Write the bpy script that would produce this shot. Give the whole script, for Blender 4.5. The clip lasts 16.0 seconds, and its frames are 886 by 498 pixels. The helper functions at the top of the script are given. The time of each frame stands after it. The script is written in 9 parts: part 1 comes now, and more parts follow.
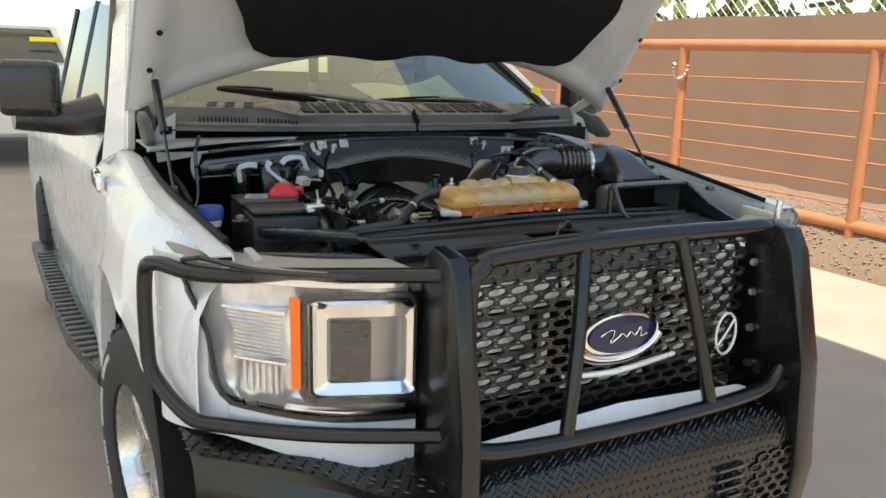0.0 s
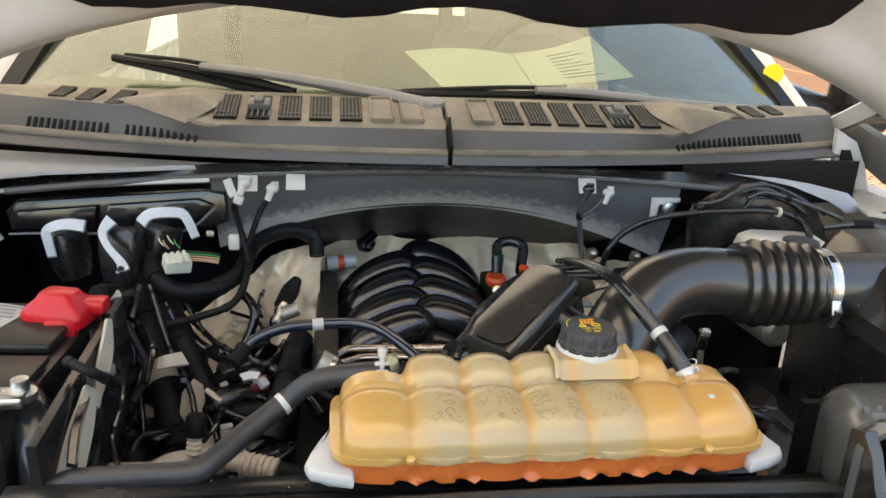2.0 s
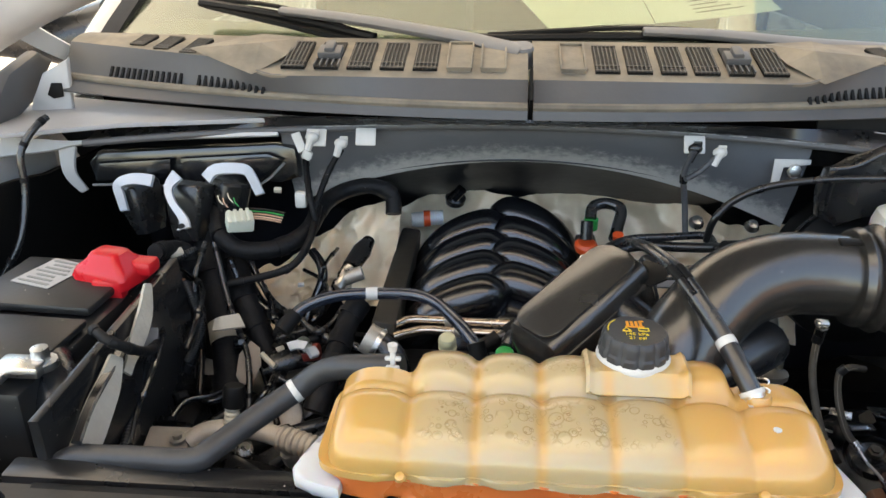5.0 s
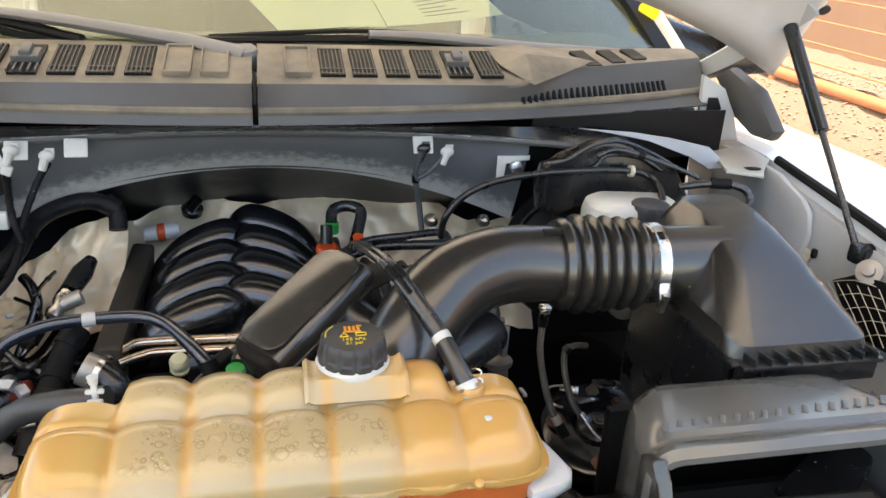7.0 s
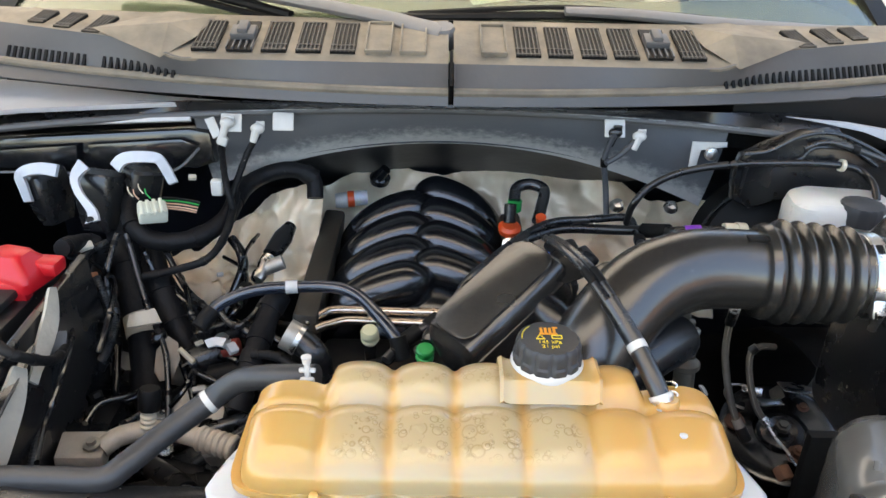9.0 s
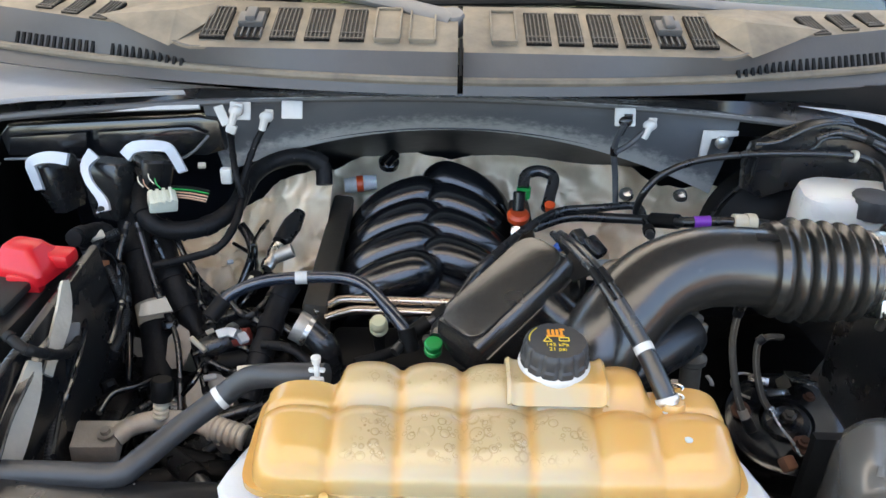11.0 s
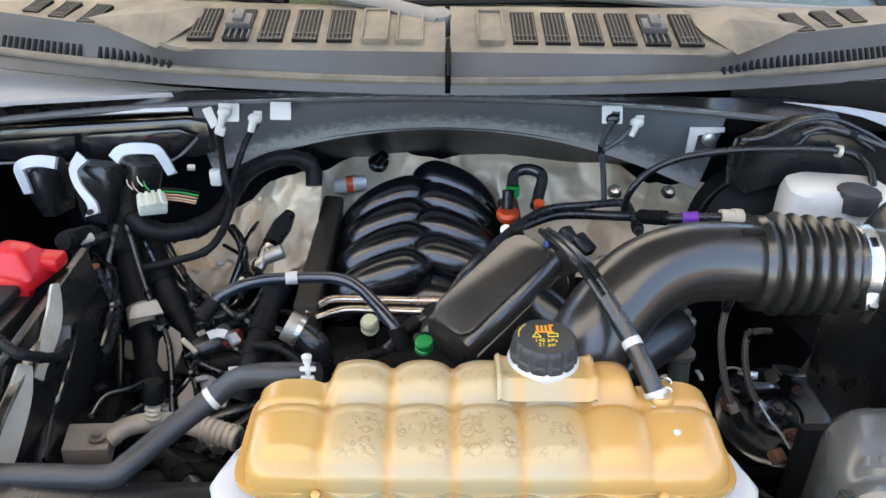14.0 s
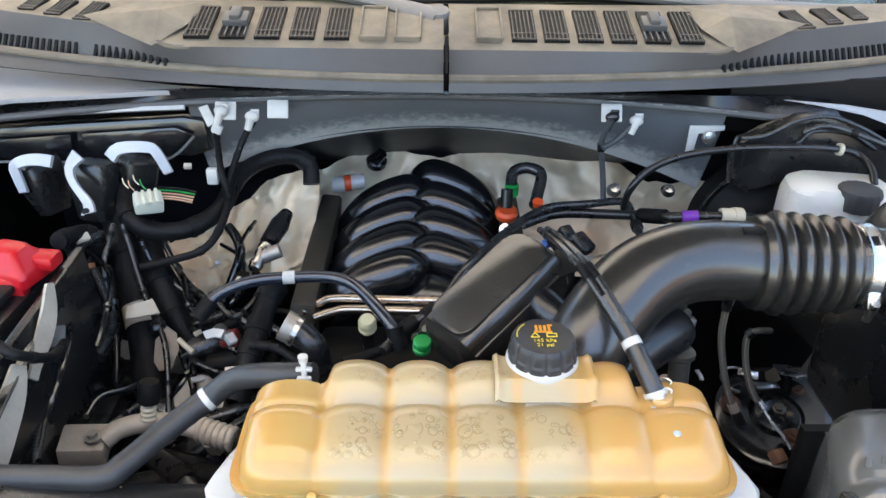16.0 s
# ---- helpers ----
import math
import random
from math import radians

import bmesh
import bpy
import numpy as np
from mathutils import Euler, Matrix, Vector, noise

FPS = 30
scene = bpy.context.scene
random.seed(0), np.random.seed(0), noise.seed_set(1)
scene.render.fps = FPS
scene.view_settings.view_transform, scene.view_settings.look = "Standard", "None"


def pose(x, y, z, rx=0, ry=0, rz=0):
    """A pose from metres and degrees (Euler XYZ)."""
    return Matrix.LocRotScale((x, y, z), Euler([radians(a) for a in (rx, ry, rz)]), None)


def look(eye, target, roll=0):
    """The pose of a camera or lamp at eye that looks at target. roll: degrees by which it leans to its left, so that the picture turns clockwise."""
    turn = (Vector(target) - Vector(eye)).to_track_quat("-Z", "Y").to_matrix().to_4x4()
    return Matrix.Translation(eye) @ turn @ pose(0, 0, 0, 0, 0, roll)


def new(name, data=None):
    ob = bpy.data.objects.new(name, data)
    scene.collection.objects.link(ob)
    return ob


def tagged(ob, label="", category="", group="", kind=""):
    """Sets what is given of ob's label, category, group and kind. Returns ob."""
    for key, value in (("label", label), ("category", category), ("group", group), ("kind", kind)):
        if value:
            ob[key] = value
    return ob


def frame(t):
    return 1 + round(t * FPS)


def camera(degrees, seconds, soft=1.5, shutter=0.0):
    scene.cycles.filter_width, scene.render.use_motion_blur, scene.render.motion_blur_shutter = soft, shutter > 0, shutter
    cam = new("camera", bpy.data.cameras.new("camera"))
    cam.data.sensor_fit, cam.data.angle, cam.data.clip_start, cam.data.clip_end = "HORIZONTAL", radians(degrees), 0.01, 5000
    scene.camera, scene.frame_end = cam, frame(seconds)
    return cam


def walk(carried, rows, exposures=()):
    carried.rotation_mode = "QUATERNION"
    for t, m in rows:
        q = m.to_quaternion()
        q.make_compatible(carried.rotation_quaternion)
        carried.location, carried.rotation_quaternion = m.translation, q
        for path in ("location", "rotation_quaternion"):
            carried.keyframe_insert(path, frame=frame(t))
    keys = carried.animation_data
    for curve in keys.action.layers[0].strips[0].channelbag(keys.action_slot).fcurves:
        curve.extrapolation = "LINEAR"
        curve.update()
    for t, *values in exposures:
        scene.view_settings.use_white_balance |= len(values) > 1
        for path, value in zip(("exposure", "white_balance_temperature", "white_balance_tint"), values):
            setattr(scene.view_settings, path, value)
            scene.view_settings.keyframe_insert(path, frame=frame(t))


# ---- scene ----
cam = camera(58.9, 16.0)
PATH = [
    (0, (-1.21, -1.325, 1.603), (-0.28, 0.387, 1.148), 1.7),
    (0.5, (-0.923, -0.976, 1.635), (-0.01, 0.733, 1.137), 2.6),
    (0.6, (-0.852, -0.913, 1.626), (0.046, 0.803, 1.125), 2.6),
    (1, (-0.586, -0.695, 1.64), (0.213, 1.062, 1.114), 2.9),
    (1.5, (-0.356, -0.353, 1.636), (0.283, 1.459, 1.081), 3.7),
    (2, (-0.188, -0.145, 1.661), (0.085, 1.732, 1.027), 2.7),
    (2.5, (-0.036, -0.051, 1.682), (-0.064, 1.816, 0.965), 1.4),
    (2.6, (-0.033, -0.041, 1.678), (-0.09, 1.82, 0.948), 1.0),
    (3, (-0.023, -0.026, 1.681), (-0.172, 1.805, 0.89), -0.0),
    (3.5, (-0.015, -0.029, 1.68), (-0.161, 1.791, 0.863), -0.3),
    (3.7, (-0.016, -0.03, 1.678), (-0.165, 1.789, 0.86), -0.2),
    (5.8, (-0.052, -0.026, 1.676), (-0.153, 1.804, 0.877), 1.2),
    (6, (-0.038, -0.024, 1.679), (-0.037, 1.811, 0.881), 1.5),
    (6.5, (-0.006, -0.018, 1.679), (0.246, 1.801, 0.888), 2.6),
    (7, (0.021, -0.016, 1.677), (0.438, 1.773, 0.887), 3.1),
    (7.5, (0.019, -0.017, 1.675), (0.396, 1.78, 0.883), 2.8),
    (8, (-0.008, -0.03, 1.684), (0.201, 1.782, 0.863), 1.9),
    (8.5, (-0.021, -0.022, 1.682), (0.065, 1.782, 0.824), 1.5),
    (9, (-0.021, 0.005, 1.721), (0.003, 1.781, 0.803), 1.4),
    (9.2, (-0.021, 0.016, 1.736), (0.001, 1.788, 0.808), 1.8),
    (11.5, (-0.021, 0.019, 1.751), (-0.021, 1.748, 0.746), 1.2),
    (12, (-0.021, 0.021, 1.75), (-0.012, 1.746, 0.737), 1.2),
    (12.5, (-0.021, 0.018, 1.75), (-0.005, 1.744, 0.739), 1.2),
    (13, (-0.023, 0.02, 1.748), (-0.001, 1.749, 0.742), 1.3),
    (13.5, (-0.019, 0.017, 1.75), (0.002, 1.752, 0.754), 1.0),
    (14, (-0.018, 0.012, 1.751), (0.005, 1.75, 0.762), 0.9),
    (14.5, (-0.016, 0.011, 1.75), (0.003, 1.75, 0.763), 0.8),
    (15, (-0.014, 0.011, 1.75), (0.005, 1.75, 0.763), 0.8),
    (15.5, (-0.016, 0.014, 1.747), (0.004, 1.752, 0.758), 0.8),
    (16, (-0.016, 0.019, 1.747), (0.008, 1.756, 0.756), 0.9),
]
EXPOSURES = [(0, 1.0, 7400, 3), (1, 1.45, 7250, 0), (1.5, 1.72, 7700, 1), (2, 1.9, 8300, 8), (2.5, 2.05, 8000, 9), (6, 2.1, 8000, 8), (6.5, 2.17, 8150, 9), (7, 2.05, 8200, 10), (9, 2.25, 7450, 9), (11.5, 2.27, 7050, 8), (16, 2.3, 7000, 8)]
walk(cam, [(t, look(eye, target, roll)) for t, eye, target, roll in PATH], EXPOSURES)

# ---- light ----
world = bpy.data.worlds.new("world")
scene.world = world
world.use_nodes = True
wn = world.node_tree.nodes
sky = wn.new("ShaderNodeTexSky")
sky.sky_type = "NISHITA"
sky.sun_disc = False
SUN_EL, SUN_ROT = 70.0, 215.0
sky.sun_elevation, sky.sun_rotation = radians(SUN_EL), radians(SUN_ROT)
world.node_tree.links.new(sky.outputs[0], wn["Background"].inputs[0])
wn["Background"].inputs[1].default_value = 0.15
sun = new("sun", bpy.data.lights.new("sun", "SUN"))
sun.data.energy, sun.data.angle, sun.data.color = 4.0, radians(0.6), (1.0, 0.95, 0.87)
sun.matrix_world = look((0, 0, 0), (-math.sin(radians(SUN_ROT)) * math.cos(radians(SUN_EL)),
                                    -math.cos(radians(SUN_ROT)) * math.cos(radians(SUN_EL)), -math.sin(radians(SUN_EL))))


# ---- small tools ----
def thing(name, base, label, category, group="", kind=""):
    e = new(name)
    e.location = base
    e.empty_display_size = 0.1
    e["base"] = base
    return tagged(e, label, category, group, kind)


def part(name, bm, material, parent=None, label="", sharp=38, kind=""):
    """Links a bmesh, in world coordinates, as one mesh object under a thing or a part."""
    bmesh.ops.recalc_face_normals(bm, faces=bm.faces[:])
    for f in bm.faces:
        f.smooth = True
    lim = radians(sharp)
    for e in bm.edges:
        if len(e.link_faces) == 2 and e.calc_face_angle(0) > lim:
            e.smooth = False
    me = bpy.data.meshes.new(name)
    bm.to_mesh(me)
    bm.free()
    me.materials.append(material)
    ob = new(name, me)
    if parent is not None:
        ob.parent = parent
        if parent.data is None:
            ob.matrix_parent_inverse = Matrix.Translation(-Vector(parent.location))
    return tagged(ob, label, "", "", kind)


def ring_frames(pts):
    pts = [Vector(p) for p in pts]
    frames = []
    t0 = (pts[1] - pts[0]).normalized()
    up = Vector((0, 0, 1)) if abs(t0.z) < 0.9 else Vector((1, 0, 0))
    n = (up - t0 * up.dot(t0)).normalized()
    for i, p in enumerate(pts):
        a, b = pts[max(i - 1, 0)], pts[min(i + 1, len(pts) - 1)]
        t = (b - a).normalized()
        n = (n - t * n.dot(t)).normalized()
        frames.append((p, n, t.cross(n)))
    return frames


def spline(pts, sub=6):
    """A smooth line through the points."""
    pts = [Vector(p) for p in pts]
    if len(pts) < 3 or sub < 2:
        return pts
    out = []
    for i in range(len(pts) - 1):
        p0, p1, p2, p3 = pts[max(i - 1, 0)], pts[i], pts[i + 1], pts[min(i + 2, len(pts) - 1)]
        for k in range(sub):
            u = k / sub
            out.append(0.5 * ((2 * p1) + (p2 - p0) * u + (2 * p0 - 5 * p1 + 4 * p2 - p3) * u * u + (3 * p1 - p0 - 3 * p2 + p3) * u ** 3))
    out.append(pts[-1])
    return out


def tube(bm, pts, r, n=12, sub=6, flat=1.0):
    """A round tube along the points; r a number or a function of 0..1."""
    line = spline(pts, sub)
    rings = []
    for i, (p, a, b) in enumerate(ring_frames(line)):
        rr = r(i / (len(line) - 1)) if callable(r) else r
        rings.append([bm.verts.new(p + a * math.cos(k * math.tau / n) * rr * flat + b * math.sin(k * math.tau / n) * rr) for k in range(n)])
    skin(bm, rings)
    return bm


def skin(bm, rings, closed=True, caps=True):
    n = len(rings[0])
    for ra, rb in zip(rings, rings[1:]):
        for k in range(n if closed else n - 1):
            bm.faces.new((ra[k], ra[(k + 1) % n], rb[(k + 1) % n], rb[k]))
    if caps and closed:
        bm.faces.new(rings[0][::-1])
        bm.faces.new(rings[-1])


def ribbon(bm, pts, width, thick, facing, sub=4):
    """A flat bar along the points, its broad side turned to the given direction."""
    line = spline(pts, sub)
    f = Vector(facing).normalized()
    rings = []
    for i, p in enumerate(line):
        t = (line[min(i + 1, len(line) - 1)] - line[max(i - 1, 0)]).normalized()
        s = t.cross(f).normalized() * (width(i / (len(line) - 1)) if callable(width) else width) / 2
        rings.append([bm.verts.new(p + q) for q in (s - f * thick / 2, s + f * thick / 2, -s + f * thick / 2, -s - f * thick / 2)])
    skin(bm, rings)
    return bm


def loft(bm, rings, closed=True, caps=True):
    skin(bm, [[bm.verts.new(p) for p in r] for r in rings], closed, caps)
    return bm


def lathe(bm, prof, m, n=32):
    """Turns a profile of (radius, height) round the z axis of the pose m."""
    rings = []
    for r, h in prof:
        rings.append([bm.verts.new(m @ Vector((max(r, 1e-4) * math.cos(k * math.tau / n), max(r, 1e-4) * math.sin(k * math.tau / n), h))) for k in range(n)])
    skin(bm, rings)
    return bm


def box(bm, centre, size, bevel=0.0, m=None, seg=2):
    g = bmesh.ops.create_cube(bm, size=1.0)
    vs = g["verts"]
    bmesh.ops.scale(bm, vec=size, verts=vs)
    if bevel:
        es = {e for v in vs for e in v.link_edges}
        r = bmesh.ops.bevel(bm, geom=list(es), offset=bevel, segments=seg, affect="EDGES", profile=0.5)
        vs = list({v for f in r["faces"] for v in f.verts} | {v for v in vs if v.is_valid})
    mm = Matrix.Translation(centre) @ (m or Matrix())
    bmesh.ops.transform(bm, matrix=mm, verts=vs)
    return bm


def prism(bm, poly, fn, depth, bevel=0.0):
    """A polygon of (u, v) points with thickness: fn(u, v, w) gives the place, w from 0 to depth."""
    a = [bm.verts.new(fn(u, v, 0.0)) for u, v in poly]
    b = [bm.verts.new(fn(u, v, depth)) for u, v in poly]
    n = len(poly)
    f1, f2 = bm.faces.new(a), bm.faces.new(b[::-1])
    for k in range(n):
        bm.faces.new((a[k], b[k], b[(k + 1) % n], a[(k + 1) % n]))
    if bevel:
        es = list({e for f in (f1, f2) for e in f.edges})
        bmesh.ops.bevel(bm, geom=es, offset=bevel, segments=2, affect="EDGES", profile=0.5)
    return bm


def grid(bm, nu, nv, fn):
    vs = [[bm.verts.new(fn(i / (nu - 1), j / (nv - 1))) for j in range(nv)] for i in range(nu)]
    for i in range(nu - 1):
        for j in range(nv - 1):
            bm.faces.new((vs[i][j], vs[i + 1][j], vs[i + 1][j + 1], vs[i][j + 1]))
    return bm


def thicken(bm, d):
    bmesh.ops.recalc_face_normals(bm, faces=bm.faces[:])
    bmesh.ops.solidify(bm, geom=bm.faces[:], thickness=d)
    return bm


def B():
    return bmesh.new()


def axis(p, d, roll=0):
    """A pose at p whose z axis points along d."""
    return Matrix.Translation(p) @ Vector(d).to_track_quat("Z", "Y").to_matrix().to_4x4() @ Matrix.Rotation(roll, 4, "Z")


def lerp(a, b, t):
    return a + (b - a) * t


def bump01(x, a, b):
    """1 within a..b with soft edges."""
    return max(0.0, min(1.0, (x - a) / (b - a)))


# ---- materials ----
def mat(name, col, rough=0.5, metal=0.0, col2=None, scale=6.0, amount=0.5, fine=180.0, bump=0.05, rvar=0.12, spec=0.5, coat=0.0, trans=0.0, sss=0.0, detail=5.0, specks=0.0):
    """A surface with stains at a coarse scale and grain at a fine one, and sparse specks of pale dust."""
    m = bpy.data.materials.new(name)
    m.use_nodes = True
    nt = m.node_tree
    p = nt.nodes["Principled BSDF"]
    tc = nt.nodes.new("ShaderNodeTexCoord")
    n1, n2 = nt.nodes.new("ShaderNodeTexNoise"), nt.nodes.new("ShaderNodeTexNoise")
    n1.inputs["Scale"].default_value, n1.inputs["Detail"].default_value, n1.inputs["Roughness"].default_value = scale, detail, 0.62
    n2.inputs["Scale"].default_value, n2.inputs["Detail"].default_value = fine, 3.0
    for n in (n1, n2):
        nt.links.new(tc.outputs["Object"], n.inputs["Vector"])
    ramp = nt.nodes.new("ShaderNodeValToRGB")
    ramp.color_ramp.elements[0].position, ramp.color_ramp.elements[1].position = 0.36, 0.68
    c2 = col2 or tuple(c * 0.7 for c in col)
    ramp.color_ramp.elements[0].color = (*col, 1)
    ramp.color_ramp.elements[1].color = (*[lerp(a, b, amount) for a, b in zip(col, c2)], 1)
    nt.links.new(n1.outputs["Fac"], ramp.inputs["Fac"])
    nt.links.new(ramp.outputs["Color"], p.inputs["Base Color"])
    if specks:
        vo = nt.nodes.new("ShaderNodeTexVoronoi")
        vo.inputs["Scale"].default_value = 120.0
        nt.links.new(tc.outputs["Object"], vo.inputs["Vector"])
        near, some, both, mx = (nt.nodes.new(k) for k in ("ShaderNodeMapRange", "ShaderNodeMapRange", "ShaderNodeMath", "ShaderNodeMix"))
        near.inputs["From Min"].default_value, near.inputs["From Max"].default_value = 0.16, 0.07
        some.inputs["From Min"].default_value, some.inputs["From Max"].default_value = 1 - specks, 1.02 - specks
        nt.links.new(vo.outputs["Distance"], near.inputs["Value"])
        nt.links.new(vo.outputs["Color"], some.inputs["Value"])
        both.operation = "MULTIPLY"
        nt.links.new(near.outputs[0], both.inputs[0])
        nt.links.new(some.outputs[0], both.inputs[1])
        mx.data_type = "RGBA"
        nt.links.new(both.outputs[0], mx.inputs[0])
        nt.links.new(ramp.outputs["Color"], mx.inputs[6])
        mx.inputs[7].default_value = (0.34, 0.31, 0.27, 1)
        nt.links.new(mx.outputs[2], p.inputs["Base Color"])
    mr = nt.nodes.new("ShaderNodeMapRange")
    mr.inputs["To Min"].default_value, mr.inputs["To Max"].default_value = max(rough - rvar, 0.02), min(rough + rvar, 1)
    nt.links.new(n1.outputs["Fac"], mr.inputs["Value"])
    nt.links.new(mr.outputs["Result"], p.inputs["Roughness"])
    bp = nt.nodes.new("ShaderNodeBump")
    bp.inputs["Strength"].default_value, bp.inputs["Distance"].default_value = bump, 0.002
    nt.links.new(n2.outputs["Fac"], bp.inputs["Height"])
    nt.links.new(bp.outputs["Normal"], p.inputs["Normal"])
    p.inputs["Metallic"].default_value = metal
    p.inputs["Specular IOR Level"].default_value = spec
    p.inputs["Coat Weight"].default_value = coat
    p.inputs["Coat Roughness"].default_value = 0.06
    p.inputs["Transmission Weight"].default_value = trans
    if sss:
        p.inputs["Subsurface Weight"].default_value = sss
        p.inputs["Subsurface Radius"].default_value = (0.03, 0.015, 0.006)
        p.inputs["Subsurface Scale"].default_value = 0.6
    return m


WHITE = mat("white_paint", (0.78, 0.79, 0.80), 0.28, col2=(0.68, 0.68, 0.66), scale=2.5, bump=0.01, coat=0.6)
# truck white with the shade of inner and under sides put into its base
WHITE_SHADED = mat("white_paint_shaded", (0.50, 0.50, 0.495), 0.42, col2=(0.38, 0.375, 0.36), scale=7, bump=0.03)
BLACK = mat("black_plastic", (0.010, 0.010, 0.011), 0.27, col2=(0.024, 0.023, 0.021), scale=9, bump=0.06, spec=0.65, specks=0.16)
BLACK_MATT = mat("matt_black", (0.006, 0.006, 0.006), 0.55, col2=(0.012, 0.011, 0.010), scale=12, bump=0.12, spec=0.18)
BLACK_GLOSS = mat("gloss_black", (0.006, 0.0065, 0.008), 0.2, col2=(0.014, 0.014, 0.015), scale=14, bump=0.01, rvar=0.04, spec=1.0)
RUBBER = mat("rubber_hose", (0.012, 0.0125, 0.014), 0.27, col2=(0.028, 0.028, 0.028), scale=16, bump=0.05, spec=0.85, specks=0.10)
HOSE_BLUE = mat("blue_black_hose", (0.014, 0.019, 0.032), 0.2, col2=(0.03, 0.035, 0.045), scale=20, bump=0.02, spec=1.0)
POWDER = mat("powder_coat_black", (0.007, 0.007, 0.008), 0.24, col2=(0.014, 0.013, 0.012), scale=10, bump=0.05, spec=0.45, coat=0.1)
COWL_GREY = mat("weathered_grey_plastic", (0.070, 0.069, 0.070), 0.5, col2=(0.115, 0.11, 0.105), scale=5, bump=0.08)
COWL_DUST = mat("dusty_plastic", (0.225, 0.190, 0.140), 0.72, col2=(0.10, 0.088, 0.072), scale=13, amount=0.8, bump=0.15)
DASH_BLACK = mat("sound_mat", (0.008, 0.010, 0.014), 0.45, col2=(0.018, 0.020, 0.025), scale=6, bump=0.25, fine=60)
FOIL = mat("heat_shield_foil", (0.97, 0.83, 0.60), 0.40, 0.2, col2=(0.80, 0.56, 0.34), scale=6, amount=1.0, bump=0.4, fine=14, spec=1.0)
STEEL = mat("bright_steel", (0.72, 0.71, 0.68), 0.28, 1.0, col2=(0.5, 0.48, 0.45), scale=30, bump=0.05)
CHROME = mat("chrome", (0.82, 0.83, 0.85), 0.08, 1.0, rvar=0.04, bump=0.0)
ALU = mat("cast_aluminium", (0.46, 0.43, 0.38), 0.5, 0.75, col2=(0.30, 0.26, 0.21), scale=25, bump=0.3)
DIRTY_ALU = mat("dirty_aluminium", (0.52, 0.46, 0.38), 0.6, 0.3, col2=(0.30, 0.25, 0.20), scale=18, bump=0.3)
WHITE_PL = mat("white_nylon", (0.60, 0.59, 0.56), 0.4, col2=(0.42, 0.40, 0.36), scale=18, bump=0.05)
CREAM = mat("cream_plastic", (0.66, 0.60, 0.46), 0.5, col2=(0.5, 0.44, 0.33), scale=22, bump=0.05)
RED = mat("red_plastic", (0.62, 0.012, 0.02), 0.3, col2=(0.45, 0.01, 0.016), scale=10, bump=0.02)
ORANGE = mat("orange_plastic", (0.75, 0.09, 0.02), 0.35, col2=(0.55, 0.06, 0.015), scale=14, bump=0.02)
AMBER = mat("amber_reflector", (0.95, 0.17, 0.012), 0.2, col2=(0.8, 0.14, 0.015), scale=30, bump=0.2, fine=120)
GREEN = mat("green_plastic", (0.01, 0.33, 0.07), 0.35, bump=0.02)
PURPLE = mat("purple_plastic", (0.20, 0.035, 0.42), 0.4, bump=0.02)
BLUE = mat("blue_plastic", (0.02, 0.06, 0.30), 0.35, bump=0.02)
YELLOW = mat("yellow_print", (0.85, 0.62, 0.05), 0.6, bump=0.0)
BATTERY = mat("battery_case", (0.014, 0.014, 0.014), 0.4, col2=(0.030, 0.028, 0.026), scale=8, bump=0.08, specks=0.2)
LABEL = mat("paper_label", (0.42, 0.42, 0.42), 0.6, col2=(0.33, 0.33, 0.32), scale=20, bump=0.02)
PAPER = mat("paper", (0.90, 0.92, 0.86), 0.7, col2=(0.74, 0.76, 0.70), scale=4, bump=0.02)
INK = mat("grey_ink", (0.25, 0.26, 0.25), 0.8, bump=0.0)
RAIL_PAINT = mat("orange_brown_pipe", (0.46, 0.185, 0.085), 0.45, col2=(0.36, 0.12, 0.05), scale=6, bump=0.06)
SCREEN = mat("brown_screen_cloth", (0.30, 0.185, 0.125), 0.9, col2=(0.24, 0.15, 0.105), scale=1.6, bump=0.3, fine=300)
CONCRETE = mat("concrete", (0.36, 0.305, 0.255), 0.8, col2=(0.25, 0.21, 0.175), scale=1.4, bump=0.2, fine=90)
GRAVEL_M = mat("gravel", (0.22, 0.15, 0.11), 0.9, col2=(0.12, 0.085, 0.06), scale=40, bump=0.8, fine=70)
TYRE = mat("tyre_rubber", (0.022, 0.021, 0.020), 0.75, col2=(0.045, 0.042, 0.038), scale=9, bump=0.15)
PAD = mat("hood_blanket", (0.010, 0.009, 0.010), 0.95, col2=(0.018, 0.017, 0.017), scale=14, bump=0.6, fine=90, spec=0.1)
